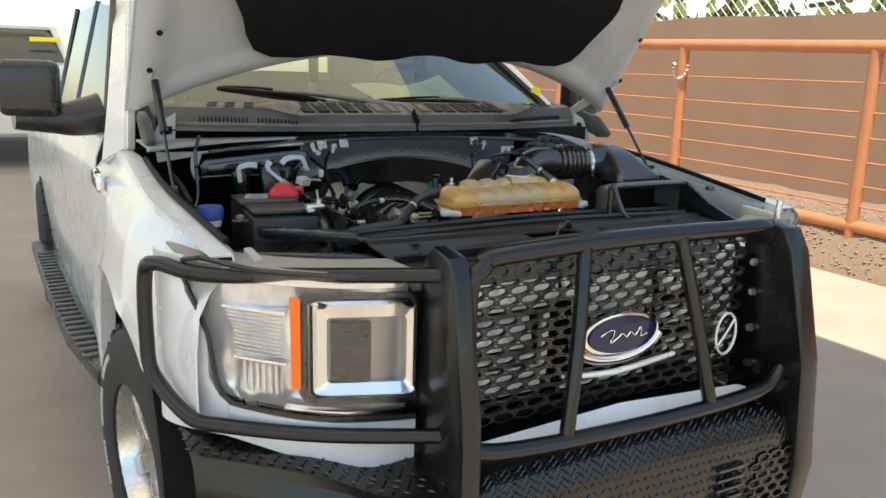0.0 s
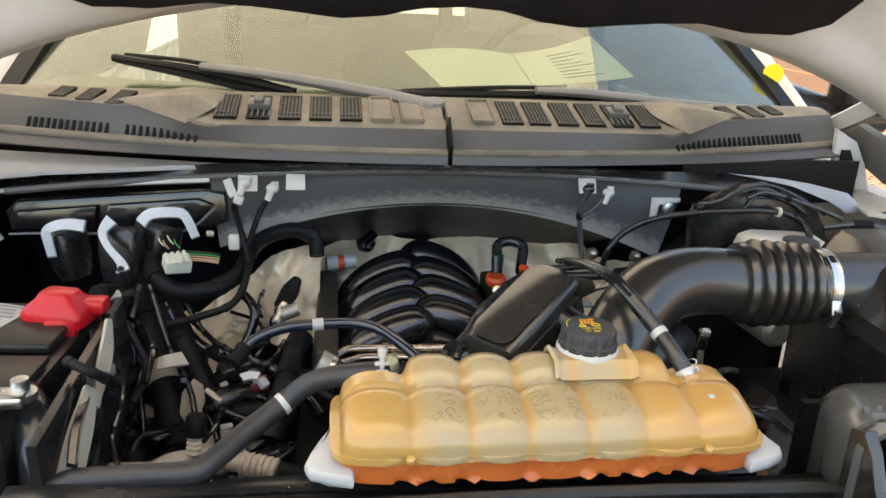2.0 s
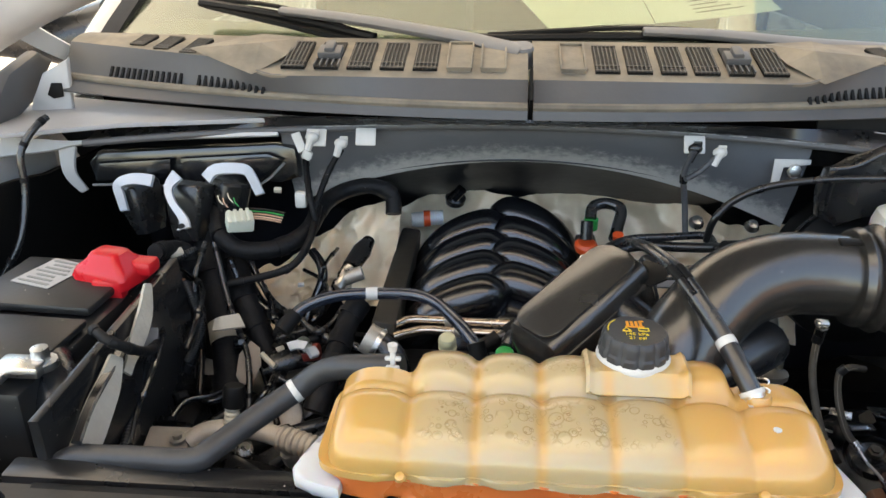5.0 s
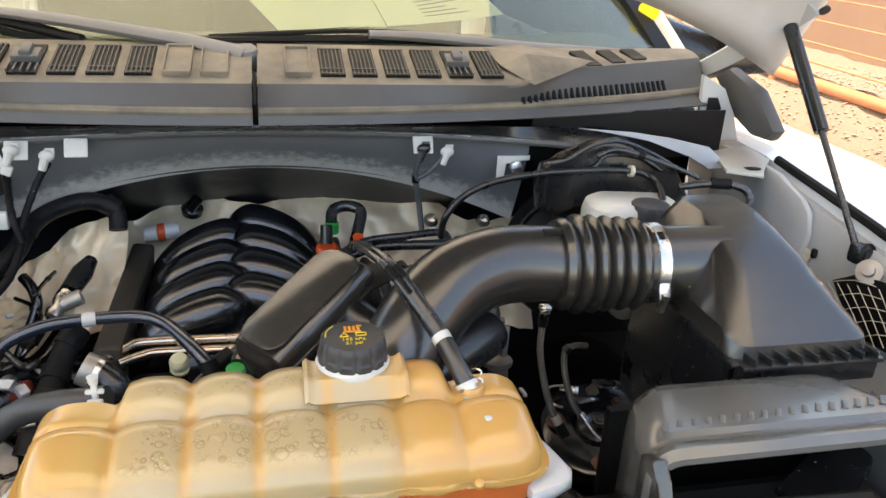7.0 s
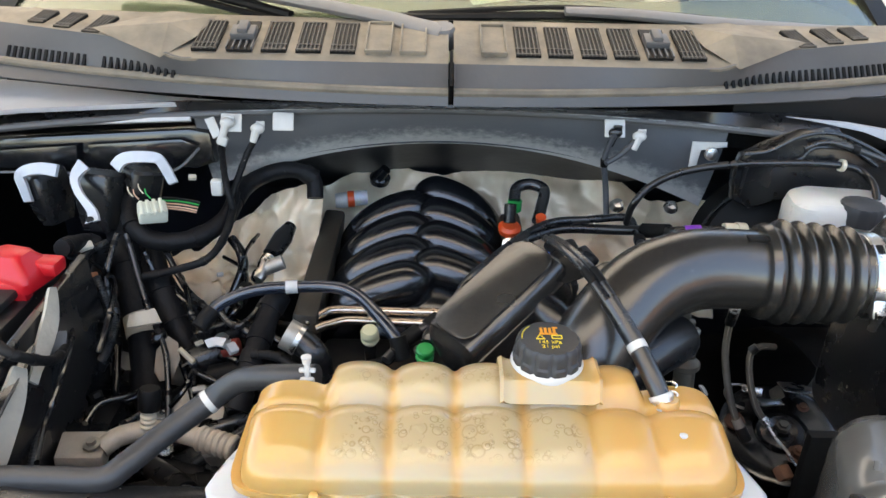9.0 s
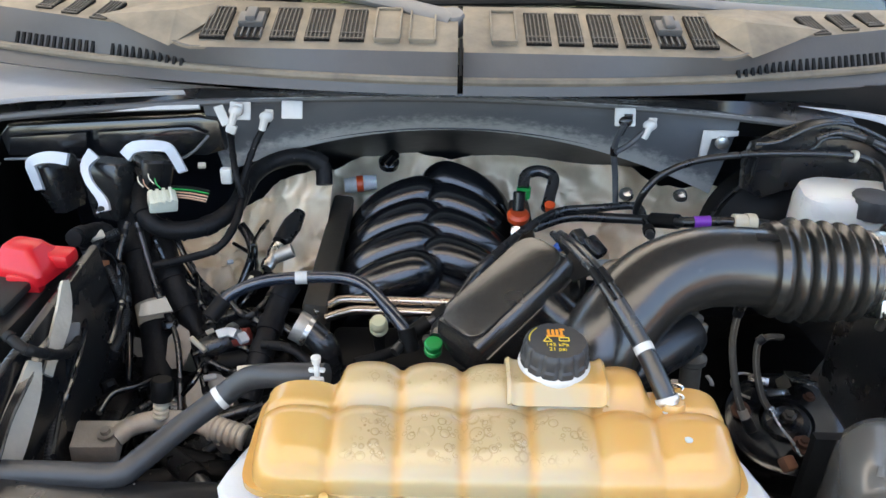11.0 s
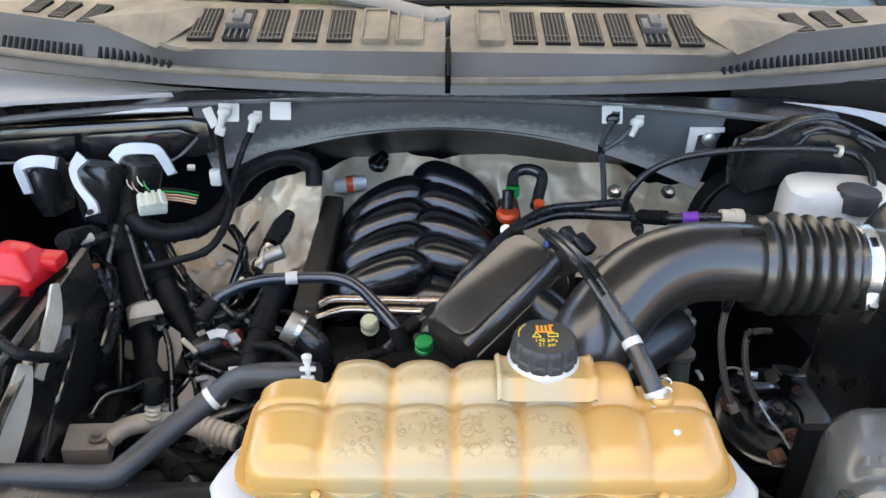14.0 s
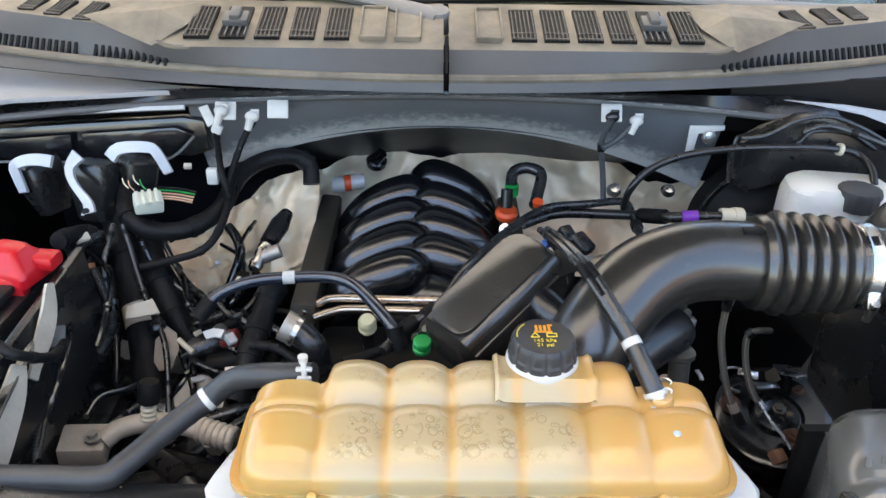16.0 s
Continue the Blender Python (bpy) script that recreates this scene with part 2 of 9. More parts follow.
def bottle_mat():
    """Amber translucent plastic with pale coolant foam behind the middle lobes."""
    m = mat("coolant_bottle_plastic", (0.53, 0.325, 0.105), 0.11, col2=(0.57, 0.39, 0.165), bump=0.02, sss=0.3, spec=0.7)
    nt = m.node_tree
    p = nt.nodes["Principled BSDF"]
    tc = nt.nodes.new("ShaderNodeTexCoord")
    sep = nt.nodes.new("ShaderNodeSeparateXYZ")
    nt.links.new(tc.outputs["Object"], sep.inputs[0])

    def node(op, a, b):
        n = nt.nodes.new("ShaderNodeMath")
        n.operation = op
        for k, v in enumerate((a, b)):
            if isinstance(v, float):
                n.inputs[k].default_value = v
            else:
                nt.links.new(v, n.inputs[k])
        return n.outputs[0]

    def band(src, lo, hi, soft):
        up = nt.nodes.new("ShaderNodeMapRange")
        up.interpolation_type = "SMOOTHSTEP"
        up.inputs["From Min"].default_value, up.inputs["From Max"].default_value = lo - soft, lo + soft
        dn = nt.nodes.new("ShaderNodeMapRange")
        dn.interpolation_type = "SMOOTHSTEP"
        dn.inputs["From Min"].default_value, dn.inputs["From Max"].default_value = hi + soft, hi - soft
        nt.links.new(src, up.inputs["Value"])
        nt.links.new(src, dn.inputs["Value"])
        return node("MULTIPLY", up.outputs[0], dn.outputs[0])

    wob = nt.nodes.new("ShaderNodeTexNoise")
    wob.inputs["Scale"].default_value = 28.0
    nt.links.new(tc.outputs["Object"], wob.inputs["Vector"])
    xw = node("ADD", sep.outputs["X"], node("MULTIPLY", node("SUBTRACT", wob.outputs["Fac"], 0.5), 0.05))
    foam = node("MULTIPLY", band(xw, -0.108, 0.112, 0.020), band(sep.outputs["Y"], 0.478, 0.66, 0.01))
    lobe = None
    for b in (-0.115, -0.056, 0.001, 0.061, 0.120, 0.174):
        g = band(sep.outputs["X"], b - 0.003, b + 0.003, 0.006)
        lobe = g if lobe is None else node("MAXIMUM", lobe, g)
    foam = node("MULTIPLY", foam, node("SUBTRACT", 1.0, node("MULTIPLY", lobe, 0.8)))
    mix = nt.nodes.new("ShaderNodeMix")
    mix.data_type = "RGBA"
    nt.links.new(foam, mix.inputs[0])
    nt.links.new(nt.nodes["Color Ramp"].outputs[0], mix.inputs[6])
    mix.inputs[7].default_value = (0.46, 0.35, 0.195, 1)
    # deeper amber in the valleys between the lobes and towards one end
    deep = node("MAXIMUM", node("MULTIPLY", lobe, 0.55), node("MULTIPLY", band(sep.outputs["X"], 0.125, 2.0, 0.03), 0.55))
    deep = node("MAXIMUM", deep, node("MULTIPLY", band(sep.outputs["X"], -2.0, -0.15, 0.03), 0.35))
    mixd = nt.nodes.new("ShaderNodeMix")
    mixd.data_type = "RGBA"
    nt.links.new(deep, mixd.inputs[0])
    nt.links.new(mix.outputs[2], mixd.inputs[6])
    mixd.inputs[7].default_value = (0.60, 0.305, 0.09, 1)
    mix = mixd
    # bubbles: thin dark rims of two sizes
    rim = None
    for sc, w in ((54.0, 0.035), (88.0, 0.045), (165.0, 0.06)):
        vo = nt.nodes.new("ShaderNodeTexVoronoi")
        vo.feature = "F1"
        vo.inputs["Scale"].default_value = sc
        nt.links.new(tc.outputs["Object"], vo.inputs["Vector"])
        r = band(vo.outputs["Distance"], 0.36, 0.36 + w, 0.05)
        r = node("MULTIPLY", r, band(vo.outputs["Color"], 0.44, 2.0, 0.03))
        rim = r if rim is None else node("MAXIMUM", rim, r)
    zone = node("MULTIPLY", band(xw, -0.100, 0.104, 0.010), node("MAXIMUM", band(sep.outputs["Y"], 0.508, 0.553, 0.006), node("MULTIPLY", band(sep.outputs["Y"], 0.582, 0.602, 0.004), 0.55)))
    n2 = nt.nodes.new("ShaderNodeTexNoise")
    n2.inputs["Scale"].default_value = 34.0
    nt.links.new(tc.outputs["Object"], n2.inputs["Vector"])
    zone = node("MULTIPLY", zone, band(n2.outputs["Fac"], 0.47, 2.0, 0.05))
    zone = node("MULTIPLY", zone, node("SUBTRACT", 1.0, lobe))
    mix2 = nt.nodes.new("ShaderNodeMix")
    mix2.data_type = "RGBA"
    nt.links.new(node("MULTIPLY", node("MULTIPLY", rim, zone), 0.75), mix2.inputs[0])
    nt.links.new(mix.outputs[2], mix2.inputs[6])
    mix2.inputs[7].default_value = (0.20, 0.12, 0.045, 1)
    nt.links.new(mix2.outputs[2], p.inputs["Base Color"])
    # the same bubbles as small domes in the surface
    dome = None
    for sc in (54.0, 88.0, 165.0):
        vo = nt.nodes.new("ShaderNodeTexVoronoi")
        vo.inputs["Scale"].default_value = sc
        nt.links.new(tc.outputs["Object"], vo.inputs["Vector"])
        h = node("MULTIPLY", band(vo.outputs["Distance"], -1.0, 0.22, 0.14), band(vo.outputs["Color"], 0.50, 2.0, 0.05))
        dome = h if dome is None else node("MAXIMUM", dome, h)
    bp = nt.nodes.new("ShaderNodeBump")
    bp.inputs["Strength"].default_value, bp.inputs["Distance"].default_value = 0.28, 0.003
    nt.links.new(node("MULTIPLY", dome, zone), bp.inputs["Height"])
    nt.links.new(nt.nodes["Bump"].outputs[0], bp.inputs["Normal"])
    nt.links.new(bp.outputs[0], p.inputs["Normal"])
    return m


def edge_dust():
    """Black panel with settled dust along its lower rim."""
    m = mat("dusty_flange", (0.135, 0.143, 0.158), 0.38, col2=(0.19, 0.193, 0.20), scale=12, bump=0.15)
    nt = m.node_tree
    p = nt.nodes["Principled BSDF"]
    tc = nt.nodes.new("ShaderNodeTexCoord")
    sep = nt.nodes.new("ShaderNodeSeparateXYZ")
    nt.links.new(tc.outputs["Object"], sep.inputs[0])
    ns = nt.nodes.new("ShaderNodeTexNoise")
    ns.inputs["Scale"].default_value, ns.inputs["Detail"].default_value, ns.inputs["Roughness"].default_value = 62.0, 12.0, 0.7
    nt.links.new(tc.outputs["Object"], ns.inputs["Vector"])
    sq = nt.nodes.new("ShaderNodeMath")
    sq.operation = "MULTIPLY"
    nt.links.new(sep.outputs["X"], sq.inputs[0])
    nt.links.new(sep.outputs["X"], sq.inputs[1])
    ad = nt.nodes.new("ShaderNodeMath")
    ad.operation = "MULTIPLY_ADD"
    ad.inputs[1].default_value = 0.51
    nt.links.new(sq.outputs[0], ad.inputs[0])
    nt.links.new(sep.outputs["Z"], ad.inputs[2])
    wob = nt.nodes.new("ShaderNodeMath")
    wob.operation = "MULTIPLY_ADD"
    wob.inputs[1].default_value = 0.072
    nt.links.new(ns.outputs["Fac"], wob.inputs[0])
    nt.links.new(ad.outputs[0], wob.inputs[2])
    mr = nt.nodes.new("ShaderNodeMapRange")
    mr.interpolation_type = "SMOOTHSTEP"
    mr.inputs["From Min"].default_value, mr.inputs["From Max"].default_value = 1.356, 1.318
    mr.inputs["To Max"].default_value = 0.95
    nt.links.new(wob.outputs[0], mr.inputs["Value"])
    mx = nt.nodes.new("ShaderNodeMix")
    mx.data_type = "RGBA"
    nt.links.new(mr.outputs[0], mx.inputs[0])
    nt.links.new(nt.nodes["Color Ramp"].outputs[0], mx.inputs[6])
    mx.inputs[7].default_value = (0.56, 0.55, 0.53, 1)
    nt.links.new(mx.outputs[2], p.inputs["Base Color"])
    return m


EDGE_DUST = edge_dust()
BOTTLE = bottle_mat()
COOLANT = mat("coolant_through_plastic", (0.66, 0.17, 0.04), 0.28, col2=(0.5, 0.09, 0.02), scale=8, bump=0.02, sss=0.2)
MILKY = mat("milky_plastic", (0.60, 0.61, 0.62), 0.3, col2=(0.50, 0.50, 0.50), scale=12, bump=0.03, sss=0.3)
BLUE_BADGE = mat("blue_enamel", (0.008, 0.015, 0.060), 0.16, bump=0.0)
CABIN = mat("cabin_trim", (0.185, 0.18, 0.155), 0.7, col2=(0.24, 0.23, 0.20), scale=4, bump=0.1)


def glass(name, tint=(0.8, 0.86, 0.8), rough=0.0):
    m = bpy.data.materials.new(name)
    m.use_nodes = True
    p = m.node_tree.nodes["Principled BSDF"]
    p.inputs["Base Color"].default_value = (*tint, 1)
    p.inputs["Transmission Weight"].default_value = 1.0
    p.inputs["Roughness"].default_value = rough
    p.inputs["IOR"].default_value = 1.45
    return m




def filmed_glass():
    """Windshield glass under a thin film: some dust, and reflected haze put into its colour."""
    m = glass("dust_and_haze_windshield_glass", (0.70, 0.77, 0.60))
    nt = m.node_tree
    p, out = nt.nodes["Principled BSDF"], nt.nodes["Material Output"]
    d = nt.nodes.new("ShaderNodeBsdfDiffuse")
    d.inputs["Color"].default_value = (0.40, 0.42, 0.29, 1)
    tc = nt.nodes.new("ShaderNodeTexCoord")
    n = nt.nodes.new("ShaderNodeTexNoise")
    n.inputs["Scale"].default_value = 3.0
    mr = nt.nodes.new("ShaderNodeMapRange")
    mr.inputs["To Min"].default_value, mr.inputs["To Max"].default_value = 0.03, 0.08
    mx = nt.nodes.new("ShaderNodeMixShader")
    nt.links.new(tc.outputs["Object"], n.inputs["Vector"])
    nt.links.new(n.outputs["Fac"], mr.inputs["Value"])
    nt.links.new(mr.outputs[0], mx.inputs[0])
    nt.links.new(p.outputs[0], mx.inputs[1])
    nt.links.new(d.outputs[0], mx.inputs[2])
    nt.links.new(mx.outputs[0], out.inputs[0])
    return m


FILMED = filmed_glass()
TINTED = mat("tinted_door_glass", (0.03, 0.034, 0.032), 0.06, bump=0.0, rvar=0.02, spec=0.9)
LENS = glass("lamp_lens", (0.97, 0.97, 0.97), 0.03)

# ---- the yard ----
bm = B()
grid(bm, 2, 2, lambda u, v: Vector((lerp(-60, 60, u), lerp(-60, 60, v), 0)))
tagged(part("ground", bm, CONCRETE), "smooth brown-grey concrete floor of the parking bay", "ground", kind="structure")

bm = B()
grid(bm, 60, 120, lambda u, v: Vector((4.72 + 1.9 * u, lerp(-6, 12, v),
     -0.02 + 0.36 * min(1, u * 6.5) ** 0.8 + 0.03 * noise.noise(Vector((u * 9, v * 60, 0))) + 0.02 * noise.noise(Vector((u * 40, v * 260, 3))))))
tagged(part("gravel_bed", bm, GRAVEL_M), "brown gravel bank along the fence", "gravel", kind="stuff")

bm = B()
pebble = [Vector(p) for p in ((1, 0, 0), (0, 1, 0), (-1, 0, 0), (0, -1, 0), (0.1, 0, 0.8), (0, 0, -0.8))]
for k in range(4200):
    x, y = random.uniform(4.74, 6.2), random.uniform(0.2, 7.5)
    s = random.uniform(0.006, 0.020)
    u = (x - 4.72) / 1.9
    z = -0.02 + 0.36 * min(1, u * 6.5) ** 0.8 + 0.03 * noise.noise(Vector((u * 9, (y + 6) / 18 * 60, 0))) + 0.004
    a = random.uniform(0, 6.28)
    vs = [bm.verts.new(Vector((x, y, z)) + Matrix.Rotation(a, 3, "Z") @ Vector((p.x * s * 1.3, p.y * s, p.z * s * 0.8))) for p in pebble]
    for i in range(4):
        bm.faces.new((vs[i], vs[(i + 1) % 4], vs[4]))
        bm.faces.new((vs[(i + 1) % 4], vs[i], vs[5]))
tagged(part("gravel_stones", bm, mat("gravel_stone", (0.27, 0.19, 0.145), 0.9, col2=(0.18, 0.125, 0.095), scale=9, bump=0.3), sharp=10), "loose brown stones on the gravel bank", "gravel", kind="stuff")

fence = thing("pipe_fence", (5.0, 3.8, 0.3), "orange-brown pipe railing with thin horizontal cables", "fence")
for y in (-1.45, 0.68, 2.81, 4.94, 7.07, 9.2):
    bm = B()
    tube(bm, [(5, y, 0.25), (5, y, 1.86 + 0.0 * y)], 0.052, 16, 1)
    part("post", bm, RAIL_PAINT, fence)
bm = B()
tube(bm, [(5, -4, 1.74), (5, 11, 1.99)], 0.055, 16, 1)
part("top_rail", bm, RAIL_PAINT, fence)
bm = B()
tube(bm, [(5, -4, 0.37), (5, 11, 0.37)], 0.055, 16, 1)
part("bottom_rail", bm, RAIL_PAINT, fence)
for z in (1.55, 1.31, 1.1, 0.9, 0.7, 0.53):
    bm = B()
    tube(bm, [(5, -4, z), (5, 11, z + 0.03)], 0.009, 8, 1)
    part("cable", bm, RAIL_PAINT, fence)
bm = B()
for k in range(11):
    a = math.pi * (0.95 + k * 0.115)
    c = Vector((4.96 + 0.02 * math.sin(a), 4.94 + 0.10 * math.cos(a), 1.66 + 0.12 * math.sin(a)))
    lathe(bm, [(0.012, -0.008), (0.02, 0), (0.012, 0.008)], axis(c, (0, -math.sin(a), math.cos(a))), 8)
tagged(part("chain", bm, STEEL), "short pale chain looped round a fence post", "chain", kind="stuff")

screen = thing("screen_fence", (6.6, 3, 0.2), "tall chain-link fence covered with brown screen cloth", "fence")
bm = B()
grid(bm, 2, 60, lambda u, v: Vector((6.6 + 0.015 * math.sin(v * 70), lerp(-8, 16, v), lerp(0.15, 2.28 + 0.02 * math.sin(v * 45), u))))
part("screen_cloth", bm, SCREEN, screen)
bm = B()
for k in range(-60, 140):
    y = k * 0.12
    for s in (-1, 1):
        tube(bm, [(6.62, y, 2.25), (6.62, y + s * 0.45, 2.7)], 0.004, 4, 1)
part("chain_link", bm, STEEL, screen)
bm = B()
tube(bm, [(6.62, -8, 2.72), (6.62, 16, 2.72)], 0.03, 10, 1)
part("top_pipe", bm, STEEL, screen)

HEDGE = mat("sunlit_foliage", (0.10, 0.13, 0.03), 0.8, col2=(0.22, 0.22, 0.06), scale=3, bump=0.5)
bm = B()
for k in range(1500):
    c = Vector((random.uniform(9, 12), random.uniform(-8, 22), random.uniform(1.2, 3.6)))
    q = Euler((random.uniform(0, 6), random.uniform(0, 6), random.uniform(0, 6))).to_matrix()
    s = random.uniform(0.1, 0.3)
    bm.faces.new([bm.verts.new(c + q @ Vector(p) * s) for p in ((-1, -0.5, 0), (1, -0.4, 0.1), (0.9, 0.5, 0), (-0.8, 0.6, -0.1))])
tagged(part("shrubs", bm, HEDGE), "yellow-green sunlit shrubs behind the fence", "shrub", kind="stuff")

# unseen canopy, added to shade the truck and pass soft light from above
def sail_cloth():
    """Woven shade cloth: part of the daylight goes through it."""
    m = mat("shade_cloth", (0.72, 0.68, 0.60), 0.8, col2=(0.62, 0.58, 0.50), scale=1.2, bump=0.1)
    nt = m.node_tree
    tl = nt.nodes.new("ShaderNodeBsdfTranslucent")
    tl.inputs["Color"].default_value = (0.80, 0.75, 0.66, 1)
    mx = nt.nodes.new("ShaderNodeMixShader")
    mx.inputs[0].default_value = 0.45
    nt.links.new(nt.nodes["Principled BSDF"].outputs[0], mx.inputs[1])
    nt.links.new(tl.outputs[0], mx.inputs[2])
    nt.links.new(mx.outputs[0], nt.nodes["Material Output"].inputs[0])
    return m


ROOF = sail_cloth()
bm = B()
grid(bm, 20, 40, lambda u, v: Vector((lerp(-5.2, 2.2, u), lerp(-1.7, 15.5, v), 4.62 - 0.05 * math.sin(v * 4.3 * math.pi) ** 2 * math.sin(u * math.pi))))
tagged(part("canopy_roof", bm, ROOF), "unseen shade cloth roof added over the truck", "roof", kind="structure")
bm = B()
for y in (-1.5, 2.5, 6.5, 10.5, 14.5):
    box(bm, (-1.5, y, 4.44), (7.4, 0.12, 0.2))
tagged(part("canopy_beams", bm, RAIL_PAINT), "steel beams added under the unseen shade cloth", "beam", kind="structure")

# ---- the truck ----
truck = thing("pickup_truck", (0, 1.5, 0), "white crew-cab pickup truck parked with its hood open", "truck")


def arch(y, cy, r, zc, low):
    d = r * r - (y - cy) ** 2
    return max(low, zc + math.sqrt(d)) if d > 0 else low


def side_panel(sx, y0, y1, n, cy=1.0, skip_top=False):
    """Body side from the sill to the shoulder, with the wheel opening cut out of it."""
    bm = B()
    rings = []
    for i in range(n):
        y = lerp(y0, y1, i / (n - 1))
        lo = arch(y, cy, 0.515, 0.49, 0.46)
        if y < 0.62:
            lo = max(lo, 0.84)
        k = bump01(y, 0.2, 0.75)
        xo = lerp(0.91, 1.015, k)
        ti = lerp(1.205, 1.305, bump01(y, 0.24, 1.2))
        inn = lerp(0.83, 0.885, k)
        pts = [(xo - 0.05, lo), (xo, lo + 0.01), (xo + 0.012 * k, lerp(lo, 1.0, 0.5)), (xo, max(lo + 0.05, 1.0)), (xo - 0.008, 1.08), (xo - 0.03, ti - 0.08), (xo - 0.075, ti - 0.025), (inn + 0.05, ti), (inn, ti), (inn - 0.004, ti - 0.03)]
        rings.append([Vector((sx * x, y, z)) for x, z in pts])
    loft(bm, rings, closed=False)
    return thicken(bm, 0.004)


for sx in (-1, 1):
    part("fender", side_panel(sx, 0.27, 1.62, 90), WHITE, truck)
    # the inner wing beside the engine bay
    bm = B()
    rings = []
    for i in range(24):
        y = lerp(0.34, 1.30, i / 23)
        t = lerp(1.19, 1.29, bump01(y, 0.24, 1.2))
        a = lerp(0.83, 0.885, bump01(y, 0.2, 0.75))
        pts = [(a, t), (a - 0.02, t + 0.003), (a - 0.028, t - 0.015), (a - 0.030, t - 0.06), (a - 0.026, 1.1), (0.84, 1.0), (0.70, 0.62)]
        rings.append([Vector((sx * x, y, z)) for x, z in pts])
    loft(bm, rings, closed=False)
    part("inner_wing", thicken(bm, 0.004), WHITE_SHADED, truck)
    # hood gap seal along the fender
    bm = B()
    tube(bm, [(sx * 0.835, 0.34, 1.222), (sx * 0.880, 0.8, 1.272), (sx * 0.883, 1.15, 1.308)], 0.008, 8, 4)
    part("fender_seal", bm, BLACK_MATT, truck)

# doors, sill and rear quarter, windows; the cab stands a little askew behind the front end
SKEW = 0.042


def askew(bm):
    for v in bm.verts:
        v.co.x -= SKEW * max(0.0, v.co.y - 1.62)
    return bm


for sx in (-1, 1):
    for name, ya, yb in (("front_door", 1.63, 2.62), ("rear_door", 2.63, 3.5), ("bed_side", 3.52, 5.4)):
        bm = B()
        rings = []
        for i in range(14):
            y = lerp(ya, yb, i / 13)
            pts = [(0.95, 0.46), (0.985, 0.5), (1.0, 0.75), (0.992, 1.02), (1.0, 1.1), (0.985, 1.26), (0.955, 1.335), (0.90, 1.345)]
            rings.append([Vector((sx * x, y, z)) for x, z in pts])
        loft(bm, rings, closed=False)
        part(name, askew(thicken(bm, 0.006)), WHITE, truck)
    pill = B()
    ribbon(pill, [(sx * 0.93, 1.42, 1.28), (sx * 0.895, 1.60, 1.42), (sx * 0.835, 1.95, 1.64), (sx * 0.765, 2.36, 1.88)], lambda t: 0.11 - 0.035 * t, 0.05, (sx * 0.7, -0.6, 0.35))
    bmesh.ops.bevel(pill, geom=pill.edges[:], offset=0.008, segments=2, affect="EDGES", clamp_overlap=True)
    part("front_pillar", pill, WHITE, truck)
    bm = B()
    ribbon(bm, [(sx * 0.835, 1.40, 1.36), (sx * 0.80, 1.62, 1.50), (sx * 0.74, 1.98, 1.70), (sx * 0.68, 2.33, 1.86)], 0.05, 0.02, (sx * 0.3, -0.75, 0.55))
    part("pillar_seal", bm, BLACK_MATT, truck)
    bm = B()
    bm.faces.new([bm.verts.new(p) for p in ((sx * 0.925, 1.75, 1.35), (sx * 0.925, 2.6, 1.35), (sx * 0.80, 2.6, 1.83), (sx * 0.79, 2.3, 1.80))])
    part("door_window", askew(thicken(bm, 0.005)), TINTED, truck).visible_shadow = False
    bm = B()
    bm.faces.new([bm.verts.new(p) for p in ((sx * 0.925, 2.68, 1.35), (sx * 0.925, 3.4, 1.35), (sx * 0.80, 3.3, 1.82), (sx * 0.80, 2.68, 1.83))])
    part("rear_window", askew(thicken(bm, 0.005)), TINTED, truck).visible_shadow = False
    # added panel behind the side windows, hides the blue sky from the cab
    bm = B()
    bm.faces.new([bm.verts.new(p) for p in ((sx * 0.905, 1.50, 1.34), (sx * 0.905, 3.4, 1.34), (sx * 0.78, 3.35, 1.82), (sx * 0.775, 2.26, 1.80))])
    part("door_trim", askew(thicken(bm, 0.005)), CABIN, truck)
    for y in (1.74, 2.64, 3.42):
        bm = B()
        tube(bm, [(sx * 0.93, y, 1.34), (sx * 0.80, y + (0.5 if y < 2 else 0.02), 1.84)], 0.013, 8, 1)
        part("window_frame", askew(bm), BLACK_GLOSS, truck)
    bm = B()
    prism(bm, [(0.96, 1.56), (1.03, 1.60), (1.085, 2.1), (1.10, 2.8), (1.10, 3.3), (1.10, 3.9), (0.96, 4.0)], lambda u, v, w: Vector((sx * u, v, 0.43 + w)), 0.07, 0.012)
    step = part("running_board", askew(bm), BLACK, truck)
    for k in range(26):
        bm = B()
        box(bm, (sx * (1.02 + 0.03 * bump01(k, 0, 10)), 1.74 + k * 0.072, 0.503), (0.085, 0.03, 0.012), 0.004)
        part("step_rib", askew(bm), COWL_GREY, step)

bm = B()
grid(bm, 24, 8, lambda u, v: Vector((lerp(-0.74, 0.74, u) * (1 - 0.03 * v), lerp(2.33, 3.45, v) - 0.08 * (1 - (2 * u - 1) ** 2) * (1 - v), 1.87 + 0.05 * (1 - (2 * u - 1) ** 4))))
part("roof", thicken(bm, 0.02), WHITE, truck)


def shield(u, v):
    x = lerp(-0.80, 0.80, u)
    a = 1 - (x / 0.80) ** 2
    y0, z0 = 1.46 - 0.19 * a, 1.42 + 0.04 * a
    y1, z1 = 2.32 - 0.10 * a, 1.86 + 0.04 * a
    return Vector((x * (1 - 0.12 * v), lerp(y0, y1, v), lerp(z0, z1, v)))


